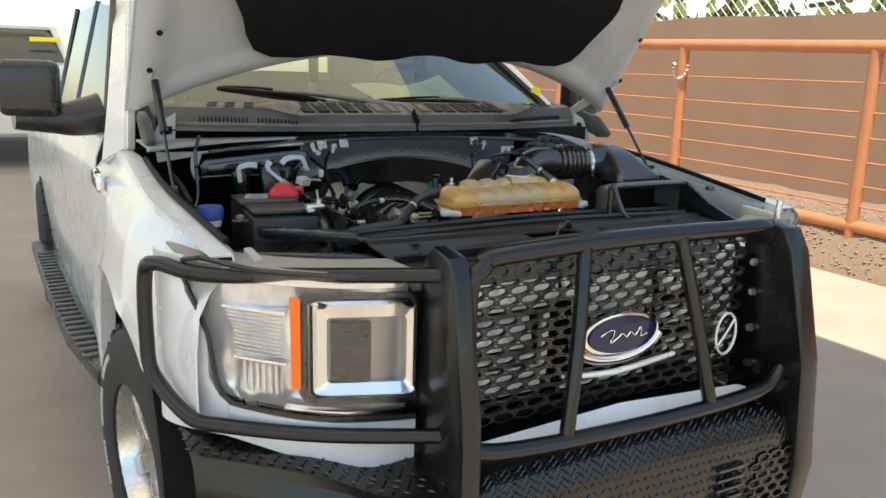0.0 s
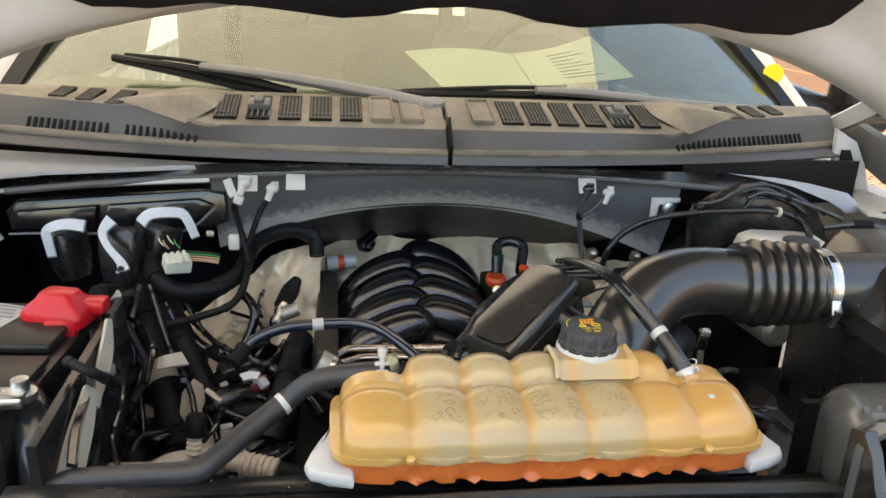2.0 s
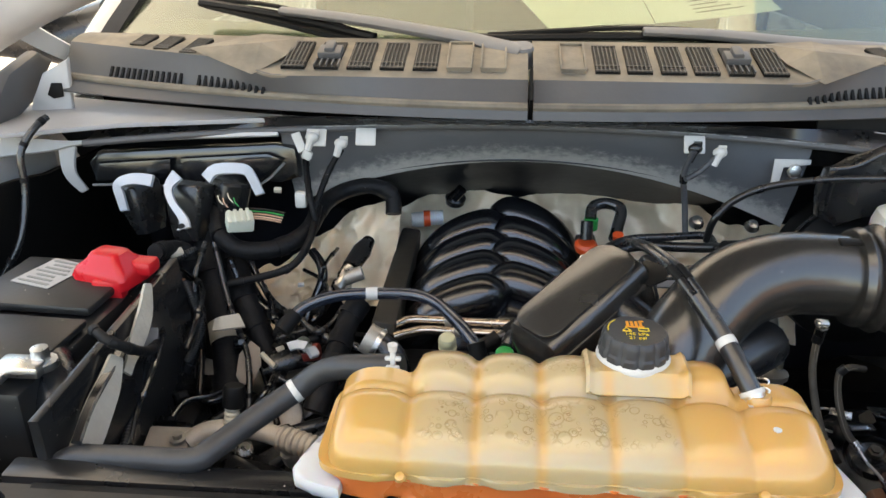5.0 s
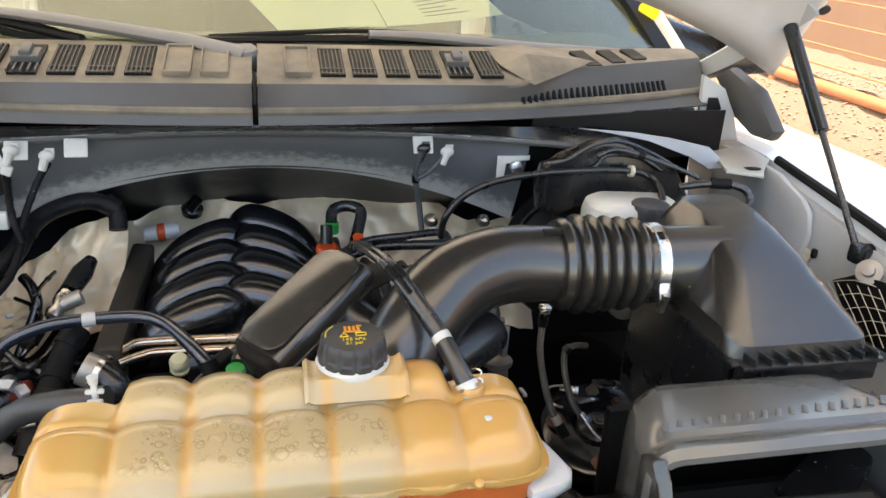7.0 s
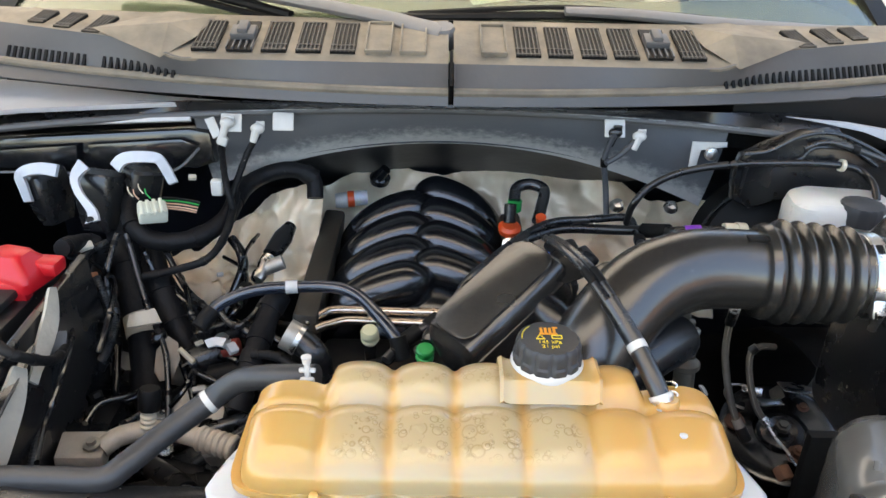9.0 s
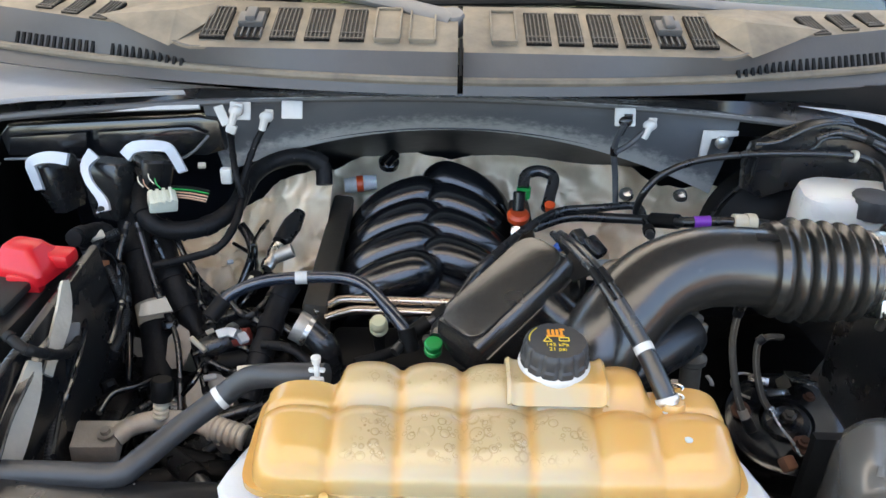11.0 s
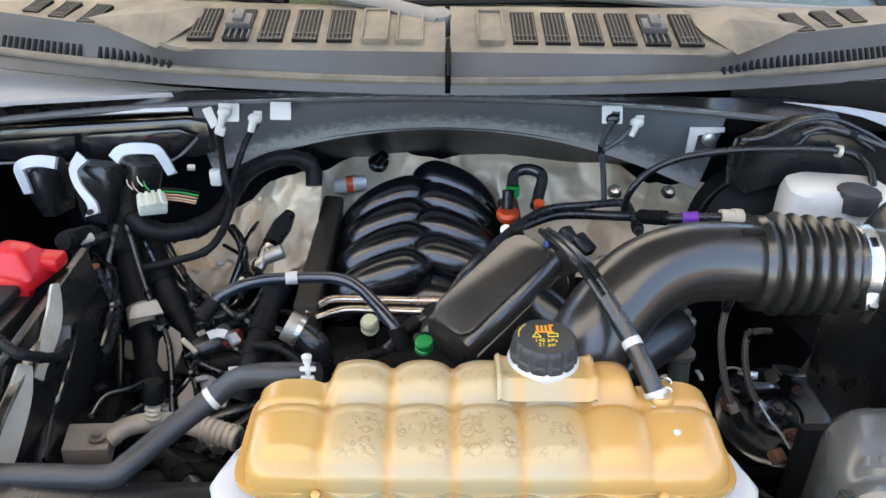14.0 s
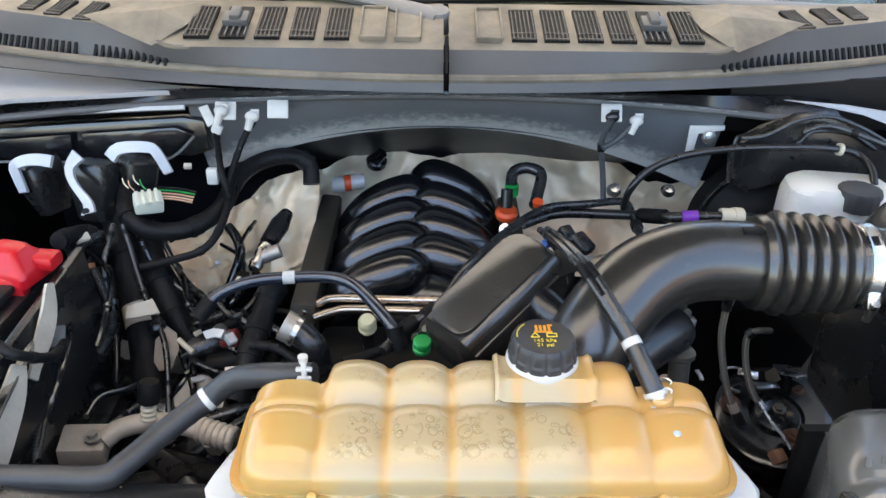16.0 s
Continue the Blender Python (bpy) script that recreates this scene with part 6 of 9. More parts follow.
for sx, xa, xb in ((-1, -0.80, -0.004), (1, 0.004, 0.80)):
    bm = B()
    grid(bm, 60, 6, lambda u, v: (lambda x: lerp(Vector((x, seal_y(x), 1.402)), band_top(x), v))(lerp(xa, xb, u)))
    part("cowl_face", thicken(bm, 0.004), COWL_GREY, cowl)
    bm = B()
    grid(bm, 60, 10, lambda u, v: (lambda x: lerp(band_top(x), cowl_rear(x), v) + Vector((0, 0, 0.004 * math.sin(v * math.pi))))(lerp(xa, xb, u)))
    part("cowl_top", thicken(bm, 0.004), COWL_DUST, cowl, "dust-covered upper surface")
    bm = B()
    tube(bm, [(x, seal_y(x) - 0.004, 1.401) for x in [lerp(xa, xb, k / 12) for k in range(13)]], 0.0065, 8, 3)
    part("hood_seal", bm, COWL_DUST, cowl)
    bm = B()
    grid(bm, 40, 3, lambda u, v: (lambda x: Vector((x, lerp(seal_y(x) - 0.008, 1.110 + 0.22 * x * x, v), lerp(1.396, 1.383, v))))(lerp(xa, xb, u)))
    part("front_lip", thicken(bm, 0.003), COWL_GREY, cowl)
    bm = B()
    a, ia = sx * 0.424, sx
    vs = [bm.verts.new(p) for p in ((a, 1.147, 1.436), (a - ia * 0.04, 1.20, 1.455), (a - ia * 0.055, 1.275, 1.472), (a + ia * 0.02, 1.285, 1.476), (a + ia * 0.12, 1.215, 1.462), (a + ia * 0.07, 1.182, 1.452), (a + ia * 0.0, 1.205, 1.474))]
    for k in range(6):
        bm.faces.new((vs[k], vs[(k + 1) % 6], vs[6]))
    part("wedge", bm, COWL_DUST, cowl, sharp=8)
bm = B()
box(bm, (0.0, 1.136, 1.418), (0.004, 0.06, 0.05), 0, Euler((0.75, 0, 0)).to_matrix().to_4x4())
part("centre_joint", bm, BLACK_MATT, cowl)
SLATS = mat("vent_slats", (0.055, 0.050, 0.044), 0.65, col2=(0.15, 0.13, 0.105), scale=30, bump=0.1)


def vent(x, w, kind, tilt=0.0, y=None, z=None, d=0.092):
    """A louvred opening set into the upper surface."""
    y = y if y is not None else 1.213
    z = z if z is not None else 1.4545
    m = Matrix.Translation((x, y, z)) @ Matrix.Rotation(tilt, 4, "Z") @ Matrix.Rotation(0.257, 4, "X")
    bm = B()
    box(bm, m @ Vector((0, 0, 0)), (w, d, 0.004), 0, m.to_3x3().to_4x4())
    v = part("vent", bm, BLACK_MATT if kind != "blank" else COWL_DUST, cowl)
    bm = B()
    if kind == "slats":
        n = max(4, int(w / 0.0058))
        for k in range(n):
            xx = lerp(-w / 2 + 0.003, w / 2 - 0.003, k / (n - 1))
            box(bm, m @ Vector((xx, 0, 0.0022)), (0.0016, d, 0.004), 0, m.to_3x3().to_4x4())
        for yy in (-d * 0.47, -d * 0.30, d * 0.47):
            box(bm, m @ Vector((0, yy, 0.002)), (w, 0.002, 0.004), 0, m.to_3x3().to_4x4())
    elif kind == "nozzle":
        box(bm, m @ Vector((0, 0.0, 0.006)), (w, d * 0.34, 0.012), 0.002, m.to_3x3().to_4x4())
        box(bm, m @ Vector((0.0, 0.003, 0.013)), (w * 0.45, d * 0.35, 0.012), 0.004, m.to_3x3().to_4x4())
        for k in range(5):
            box(bm, m @ Vector((lerp(-w / 2, w / 2, k / 4), -d * 0.36, 0.003)), (0.0022, d * 0.25, 0.006), 0, m.to_3x3().to_4x4())
    else:
        for s in (-1, 1):
            box(bm, m @ Vector((s * w / 2, 0, 0.004)), (0.003, d, 0.005), 0.001, m.to_3x3().to_4x4())
        box(bm, m @ Vector((0, d / 2, 0.004)), (w, 0.003, 0.005), 0.001, m.to_3x3().to_4x4())
        box(bm, m @ Vector((0, -d / 2, 0.004)), (w, 0.003, 0.005), 0.001, m.to_3x3().to_4x4())
    part("louvre", bm, SLATS if kind == "slats" else (COWL_DUST if kind == "blank" else COWL_GREY), v)


for x, kind in ((-0.366, "slats"), (-0.314, "nozzle"), (-0.263, "slats"), (-0.212, "slats"), (-0.161, "slats"), (-0.109, "blank"), (-0.057, "blank"),
                (0.064, "blank"), (0.115, "slats"), (0.163, "slats"), (0.213, "slats"), (0.262, "slats"), (0.312, "nozzle"), (0.362, "slats")):
    vent(x, 0.037, kind)
for sx in (-1, 1):
    for k, x in enumerate((0.545, 0.60, 0.652)):
        vent(sx * x, 0.030, "slats", sx * 0.30, 1.250 + 0.022 * k, 1.4585 + 0.0005 * k, 0.056 - 0.008 * k)
    n = 16 if sx > 0 else 13
    for k in range(26):
        x = sx * (0.412 + 0.0115 * k)
        if sx < 0 and k in (11, 12):
            continue
        bm = B()
        p = lerp(Vector((x, seal_y(x), 1.402)), band_top(x), 0.24)
        box(bm, p + Vector((0, -0.001, 0.0)), (0.0050, 0.004, 0.018), 0, Euler((-0.55, 0, sx * 0.25)).to_matrix().to_4x4())
        part("drain_slot", bm, BLACK_MATT, cowl)

# wipers
WIPER_GREY = mat("faded_wiper_arm", (0.13, 0.13, 0.135), 0.5, col2=(0.20, 0.195, 0.19), scale=12, bump=0.1)
for name, pv, joint, tipa, tipb in (("a", (0.755, 1.360, 1.441), (0.466, 1.340, 1.462), (-0.089, 1.290, 1.472), (0.458, 1.350, 1.464)), ("b", (-0.012, 1.250, 1.456), (-0.115, 1.285, 1.474), (-0.601, 1.440, 1.506), (-0.259, 1.310, 1.468))):
    wp = thing("windshield_wiper", pv, "grey-black windshield wiper resting at the base of the glass", "wiper", "windshield wipers")
    bm = B()
    mid = lerp(Vector(tipa), Vector(tipb), 0.5)
    tube(bm, [pv, lerp(Vector(pv), Vector(joint), 0.5), joint, lerp(Vector(joint), mid, 0.6) + Vector((0, -0.012, 0.014)), mid + Vector((0, -0.010, 0.016))], lambda t: lerp(0.027, 0.013, t), 12, 4, 0.55)
    lathe(bm, [(0.0, 0.016), (0.016, 0.014), (0.020, 0.004), (0.020, -0.02)], axis(pv, (0, -0.3, 1)), 16)
    part("arm", bm, WIPER_GREY, wp)
    bm = B()
    tube(bm, [tipa, lerp(Vector(tipa), Vector(tipb), 0.5) + Vector((0, -0.004, 0.006)), tipb], 0.010, 8, 8, 0.8)
    bl = part("blade", bm, BLACK_MATT, wp)
    bm = B()
    tube(bm, [Vector(tipa) + Vector((0.02, 0.004, 0.006)), mid + Vector((0, 0.0, 0.02)), Vector(tipb) + Vector((-0.02, 0.004, 0.006))], 0.004, 6, 8)
    part("bow", bm, BLACK_MATT, bl)
    bm = B()
    tube(bm, [Vector(tipa) + Vector((0.01, -0.006, -0.004)), mid + Vector((0, -0.012, -0.006)), Vector(tipb) + Vector((-0.01, -0.006, -0.010))], 0.006, 6, 8)
    part("rubber_edge", bm, BLACK_MATT, bl)
# papers on the dashboard and the sticker in the corner
def sheet(c, sag):
    """A point function of a sheet between four corners: back left, back right, front right, front left."""
    p = [Vector(q) for q in c]
    return lambda u, v: lerp(lerp(p[3], p[2], u), lerp(p[0], p[1], u), v) + Vector((0, 0, sag * math.sin(u * math.pi) * (0.4 + 0.6 * v)))


SHEETS = (((-0.035, 1.65, 1.518), (0.231, 1.75, 1.512), (0.262, 1.64, 1.450), (0.045, 1.52, 1.452)), ((0.232, 1.75, 1.513), (0.430, 1.78, 1.560), (0.541, 1.745, 1.468), (0.264, 1.64, 1.451)))
for c, sag in zip(SHEETS, (0.010, -0.008)):
    bm = B()
    fn = sheet(c, sag)
    grid(bm, 14, 8, fn)
    pp = part("paper_sheet", thicken(bm, 0.0008), PAPER)
    tagged(pp, "printed white paper sheet lying folded on the dashboard", "paper", "papers on the dashboard")
for k in range(8):
    bm = B()
    ribbon(bm, [fn(0.35, 0.16 + 0.09 * k) + Vector((0, -0.001, 0.0015)), fn(0.75 - 0.08 * (k % 3), 0.16 + 0.09 * k) + Vector((0, -0.001, 0.0015))], 0.003, 0.0006, (0, -0.5, 0.85), 3)
    part("text_line", bm, INK, pp)
bm = B()
lathe(bm, [(0.0, 0.002), (0.022, 0.002), (0.023, 0.0), (0.0, 0.0)], axis((0.822, 1.60, 1.503), (-0.3, -0.9, 0.2)), 24)
tagged(part("sticker", bm, mat("yellow_sticker", (0.85, 0.72, 0.02), 0.5, bump=0.02)), "yellow sale sticker inside the corner of the windshield", "sticker")

# ---- battery ----
bat = thing("battery", (-0.602, 0.769, 1.022), "black car battery with a red terminal cover", "battery")
BR = Matrix.Rotation(-0.06, 4, "Z")
bm = B()
box(bm, (-0.608, 0.774, 1.110), (0.175, 0.31, 0.20), 0.008, BR)
case = part("case", bm, BATTERY, bat)
bm = B()
box(bm, (-0.611, 0.847, 1.220), (0.165, 0.135, 0.012), 0.004, BR)
part("lid", bm, BATTERY, bat)
bm = B()
box(bm, (-0.611, 0.701, 1.218), (0.165, 0.12, 0.010), 0.004, BR)
part("lid", bm, BATTERY, bat)
bm = B()
box(bm, (-0.628, 0.865, 1.227), (0.062, 0.075, 0.001), 0, Matrix.Rotation(-0.3, 4, "Z"))
lb = part("label", bm, LABEL, bat, "pale grey printed label")
for k in range(7):
    bm = B()
    box(bm, Vector((-0.628, 0.865, 1.228)) + Matrix.Rotation(-0.3, 3, "Z") @ Vector((0, -0.03 + 0.01 * k, 0)), (0.05 - 0.01 * (k % 3), 0.004, 0.0008), 0, Matrix.Rotation(-0.3, 4, "Z"))
    part("print_line", bm, INK, lb)
bm = B()
rings = []
for z, w, h in ((1.238, 0.040, 0.030), (1.252, 0.042, 0.032), (1.262, 0.038, 0.028), (1.272, 0.026, 0.020), (1.279, 0.022, 0.016), (1.281, 0.016, 0.011)):
    rings.append([Vector((-0.547, 0.871, z - 0.020)) + Matrix.Rotation(-0.25, 3, "Z") @ Vector((a, b, 0)) for a, b in rrect(w, h, 0.009)])
loft(bm, rings)
box(bm, (-0.506, 0.875, 1.238), (0.035, 0.030, 0.020), 0.006, Matrix.Rotation(-0.1, 4, "Z"))
box(bm, (-0.540, 0.844, 1.218), (0.04, 0.02, 0.03), 0.005)
part("terminal_cover", bm, RED, bat, "bright red positive terminal cover")
bm = B()
lathe(bm, [(0.0, 0.016), (0.009, 0.015), (0.010, 0.0), (0.016, 0.0), (0.016, -0.008)], axis((-0.519, 0.649, 1.232), (0, 0, 1)), 14)
box(bm, (-0.535, 0.639, 1.230), (0.05, 0.03, 0.014), 0.004)
box(bm, (-0.556, 0.623, 1.225), (0.02, 0.05, 0.010), 0.003)
part("negative_clamp", bm, STEEL, bat)
tray = thing("battery_tray", (-0.55, 0.74, 0.95), "black battery tray with a tilted side wall", "battery tray")
bm = B()
prism(bm, [(0.56, 1.22), (0.93, 1.225), (0.96, 1.0), (0.56, 1.0)], lambda u, v, w: Vector((-0.487 + (1.22 - v) * 0.02 + w - 0.10 * (u - 0.56) * 0.2, u, v)), 0.012, 0.003)
part("side_wall", bm, BLACK, tray)
bm = B()
box(bm, (-0.58, 0.76, 0.99), (0.26, 0.4, 0.06), 0.01)
part("tray_base", bm, BLACK, tray)
bm = B()
ribbon(bm, [(-0.470, 0.807, 1.246), (-0.470, 0.788, 1.214), (-0.470, 0.751, 1.189), (-0.470, 0.722, 1.171)], lambda t: 0.005 + 0.019 * math.sin(min(1, t * 1.1 + 0.1) * 2.7), 0.004, (1, -0.1, 0.4))
ribbon(bm, [(-0.466, 0.700, 1.208), (-0.466, 0.677, 1.188), (-0.466, 0.643, 1.171), (-0.466, 0.611, 1.154), (-0.466, 0.576, 1.144)], lambda t: 0.008 + 0.030 * math.sin(min(1, t * 0.8 + 0.12) * 2.7), 0.004, (1, -0.1, 0.4))
part("heat_blanket", bm, mat("white_blanket", (0.52, 0.46, 0.37), 0.75, col2=(0.27, 0.24, 0.20), scale=18, bump=0.5), tray, "white insulating blanket on the tray side")

# ---- wiring ----
TAPE = mat("cloth_tape", (0.006, 0.006, 0.007), 0.55, col2=(0.018, 0.017, 0.016), scale=45, bump=1.0, fine=70, spec=0.2, specks=0.14)


def harness(pts, r, label="black cloth-taped wiring harness", bands=(), material=None, category="wiring"):
    ends = (("tape_wrap", 0.10, r * 1.6, r * 1.13, TAPE), ("tape_wrap", 0.36, r * 1.2, r * 1.10, TAPE), ("tape_wrap", 0.55, r * 1.4, r * 1.12, TAPE), ("tape_wrap", 0.88, r * 1.6, r * 1.13, TAPE))
    return hose("wiring_harness", pts, r, material or TAPE, label, category, bands=tuple(bands) + ends, group="wiring", n=10)


harness([(-0.514, 1.114, 1.230), (-0.504, 1.098, 1.180), (-0.480, 1.045, 1.130), (-0.454, 0.997, 1.080), (-0.433, 0.939, 1.030), (-0.416, 0.893, 1.000)], 0.024, bands=(("tape_band", 0.62, 0.05, 0.026, mat("tan_tape", (0.42, 0.37, 0.29), 0.7, bump=0.1)),))
harness([(-0.485, 1.104, 1.230), (-0.463, 1.049, 1.210), (-0.432, 1.042, 1.190), (-0.380, 1.051, 1.190), (-0.343, 1.096, 1.200), (-0.331, 1.155, 1.220), (-0.307, 1.199, 1.230), (-0.264, 1.222, 1.235), (-0.226, 1.226, 1.220), (-0.220, 1.209, 1.190)], 0.014)
harness([(-0.466, 1.098, 1.160), (-0.431, 1.029, 1.120), (-0.390, 0.982, 1.060), (-0.355, 0.951, 1.020)], 0.02)
harness([(-0.330, 1.134, 1.230), (-0.330, 1.059, 1.200), (-0.347, 1.009, 1.180), (-0.398, 1.008, 1.160), (-0.444, 1.004, 1.150)], 0.006, "thin black cable beside the engine")
harness([(-0.359, 1.183, 1.290), (-0.338, 1.109, 1.260), (-0.327, 1.094, 1.220)], 0.005, "thin black cable with white clips")
harness([(-0.296, 1.166, 1.315), (-0.314, 1.160, 1.285), (-0.327, 1.132, 1.250), (-0.336, 1.114, 1.220)], 0.005, "thin black cable with white clips")
harness([(-0.527, 0.955, 1.220), (-0.523, 1.016, 1.200), (-0.508, 1.027, 1.180), (-0.520, 1.029, 1.140), (-0.544, 1.014, 1.100)], 0.012, "thick black battery cable with red end")
harness([(-0.523, 0.975, 1.200), (-0.529, 0.997, 1.140), (-0.539, 1.012, 1.060), (-0.536, 0.924, 0.980)], 0.008, "corrugated black plastic cable conduit")
harness([(-0.514, 1.013, 1.120), (-0.491, 0.983, 1.080), (-0.486, 0.939, 1.030), (-0.518, 0.875, 0.980)], 0.009, "corrugated black plastic cable conduit")
harness([(-0.488, 0.703, 1.240), (-0.458, 0.685, 1.235), (-0.444, 0.725, 1.200), (-0.463, 0.792, 1.170)], 0.006, "thin black battery cable")
harness([(-0.475, 0.785, 1.150), (-0.487, 0.760, 1.100), (-0.500, 0.735, 1.060), (-0.495, 0.691, 1.020)], 0.005, "thin black cable beside the engine")
harness([(-0.275, 0.827, 1.060), (-0.261, 0.872, 1.100), (-0.250, 0.936, 1.130), (-0.236, 0.964, 1.150)], 0.016)
harness([(-0.256, 0.858, 1.120), (-0.221, 0.851, 1.120), (-0.190, 0.834, 1.110)], 0.006, "thin black cable beside the engine")
GREY_CABLE = mat("grey_cable", (0.055, 0.057, 0.062), 0.45, col2=(0.085, 0.086, 0.09), scale=30, bump=0.1)
hose("bulkhead_cable", [(0.254, 1.144, 1.200), (0.250, 1.153, 1.240), (0.241, 1.147, 1.295), (0.249, 1.137, 1.335)], 0.0048, GREY_CABLE, "grey cable rising to a bulkhead clip", "wiring", group="wiring", n=10, bands=(("cable_clip", 0.66, 0.012, 0.0062, BLACK),))
hose("bulkhead_cable", [(0.241, 1.136, 1.290), (0.264, 1.146, 1.300), (0.287, 1.148, 1.325)], 0.0045, GREY_CABLE, "grey cable with a white ball clip", "wiring", group="wiring", n=10)
harness([(0.162, 0.920, 1.120), (0.165, 0.910, 1.200), (0.159, 0.954, 1.210), (0.147, 1.030, 1.200)], 0.007)
harness([(-0.356, 0.953, 1.100), (-0.315, 0.932, 1.100), (-0.276, 0.938, 1.110)], 0.01)
harness([(-0.133, 0.846, 1.100), (-0.082, 0.877, 1.100), (-0.052, 0.902, 1.110)], 0.007)

# black side panel beside the battery
sdp = thing("trim_panel", (-0.80, 0.95, 1.0), "black moulded panel along the inner wing by the battery", "panel")
bm = B()
prism(bm, [(0.80, 0.95), (0.80, 1.235), (0.95, 1.262), (1.06, 1.275), (1.15, 1.262), (1.20, 1.245), (1.40, 1.235), (1.555, 1.235), (1.555, 0.80), (0.95, 0.80)], lambda u, v, w: Vector((-0.815 - w, u, v)), 0.012, 0.004)
part("panel", bm, BLACK_MATT, sdp)
# connectors under the passenger bulkhead
for base, dr, w, h in (((-0.611, 1.110, 1.247), (-0.2, 0.1, 1), 0.030, 0.058), ((-0.522, 1.091, 1.255), (0.05, 0.2, 1), 0.032, 0.066), ((-0.475, 1.125, 1.251), (0.2, 0.2, 1), 0.036, 0.050)):
    cn = thing("wiring_connector", base, "black wiring connector boot with a pale locking lever", "connector", "bulkhead connectors")
    bm = B()
    rings = []
    m = axis(base, dr)
    for z, s in ((-h, 0.70), (-h * 0.7, 0.84), (-h * 0.3, 0.98), (0.0, 1.0), (0.018, 1.0), (0.022, 0.9)):
        rings.append([m @ Vector((a * s, b * s, z)) for a, b in rrect(w, w * 0.72, w * 0.3)])
    loft(bm, rings)
    part("boot", bm, BLACK, cn)
PALE = mat("pale_lever", (0.50, 0.53, 0.58), 0.4, col2=(0.38, 0.40, 0.44), scale=20, bump=0.04)


def lever(pts, r=0.015):
    t = thing("locking_lever", tuple(pts[0]), "pale grey plastic locking lever of a wiring connector", "lever", "connector levers")
    bm = B()
    ribbon(bm, pts, r, 0.008, (0, -0.85, 0.5), 3)
    part("lever_bar", bm, PALE, t)
    return t


lever([(-0.622, 1.072, 1.236), (-0.625, 1.072, 1.259), (-0.626, 1.072, 1.277), (-0.612, 1.072, 1.286), (-0.592, 1.072, 1.289), (-0.570, 1.072, 1.286)], lambda t: 0.012 + 0.006 * t)
lv = lever([(-0.529, 1.072, 1.297), (-0.541, 1.062, 1.281), (-0.531, 1.043, 1.264), (-0.508, 1.024, 1.244), (-0.501, 1.004, 1.237)], lambda t: 0.020 - 0.010 * math.sin(t * 3.1))
bm = B()
lathe(bm, [(0.0, 0.0012), (0.0045, 0.001), (0.0055, 0.0)], axis((-0.504, 1.0035, 1.2405), (0, -0.85, 0.5)), 12)
part("eye", bm, BLACK_MATT, lv)
lever([(-0.489, 1.081, 1.288), (-0.472, 1.081, 1.304), (-0.431, 1.081, 1.306), (-0.419, 1.081, 1.297), (-0.407, 1.081, 1.266)], lambda t: 0.018 - 0.005 * t)
cb = thing("loose_connector", (-0.428, 1.042, 1.235), "cream wiring connector with coloured wires", "connector")
bm = B()
box(bm, (-0.431, 1.045, 1.235), (0.040, 0.028, 0.022), 0.003, Euler((0.3, 0.1, 0.45)).to_matrix().to_4x4())
for k in range(4):
    box(bm, Vector((-0.431, 1.045, 1.235)) + Matrix.Rotation(0.45, 3, "Z") @ Vector((-0.014 + 0.009 * k, -0.004, 0.010)), (0.005, 0.030, 0.006), 0.001, Euler((0.3, 0.1, 0.45)).to_matrix().to_4x4())
part("housing", bm, mat("pale_green_plastic", (0.62, 0.63, 0.52), 0.5, col2=(0.5, 0.5, 0.42), scale=30, bump=0.1), cb)
for k, (mt, dy) in enumerate(((GREEN, 0), (mat("tan_wire", (0.62, 0.36, 0.24), 0.5), 4), (mat("tan_wire", (0.66, 0.42, 0.30), 0.5), 8), (BLACK, -4), (mat("tan_wire", (0.5, 0.3, 0.2), 0.5), 11))):
    p = ((-0.427, 1.077, 1.240), (-0.396, 1.073, 1.240), (-0.369, 1.067, 1.238))
    bm = B()
    tube(bm, [Vector(q) + Vector((0.0, -0.0016 * dy, -0.0004 * dy)) for q in p], 0.0013, 6, 4)
    part("wire", bm, mt, cb)
for k, p in enumerate(((-0.450, 1.019, 1.285), (-0.439, 1.030, 1.285), (-0.429, 1.026, 1.280), (-0.444, 1.022, 1.280))):
    bm = B()
    tube(bm, [p, Vector(p) + Vector((0.004, -0.008, -0.004)), Vector(p) + Vector((0.010, -0.010, -0.010))], 0.0009, 6, 3)
    part("wire", bm, (CREAM, CREAM, GREEN, mat("tan_wire", (0.62, 0.36, 0.24), 0.5))[k], cb)

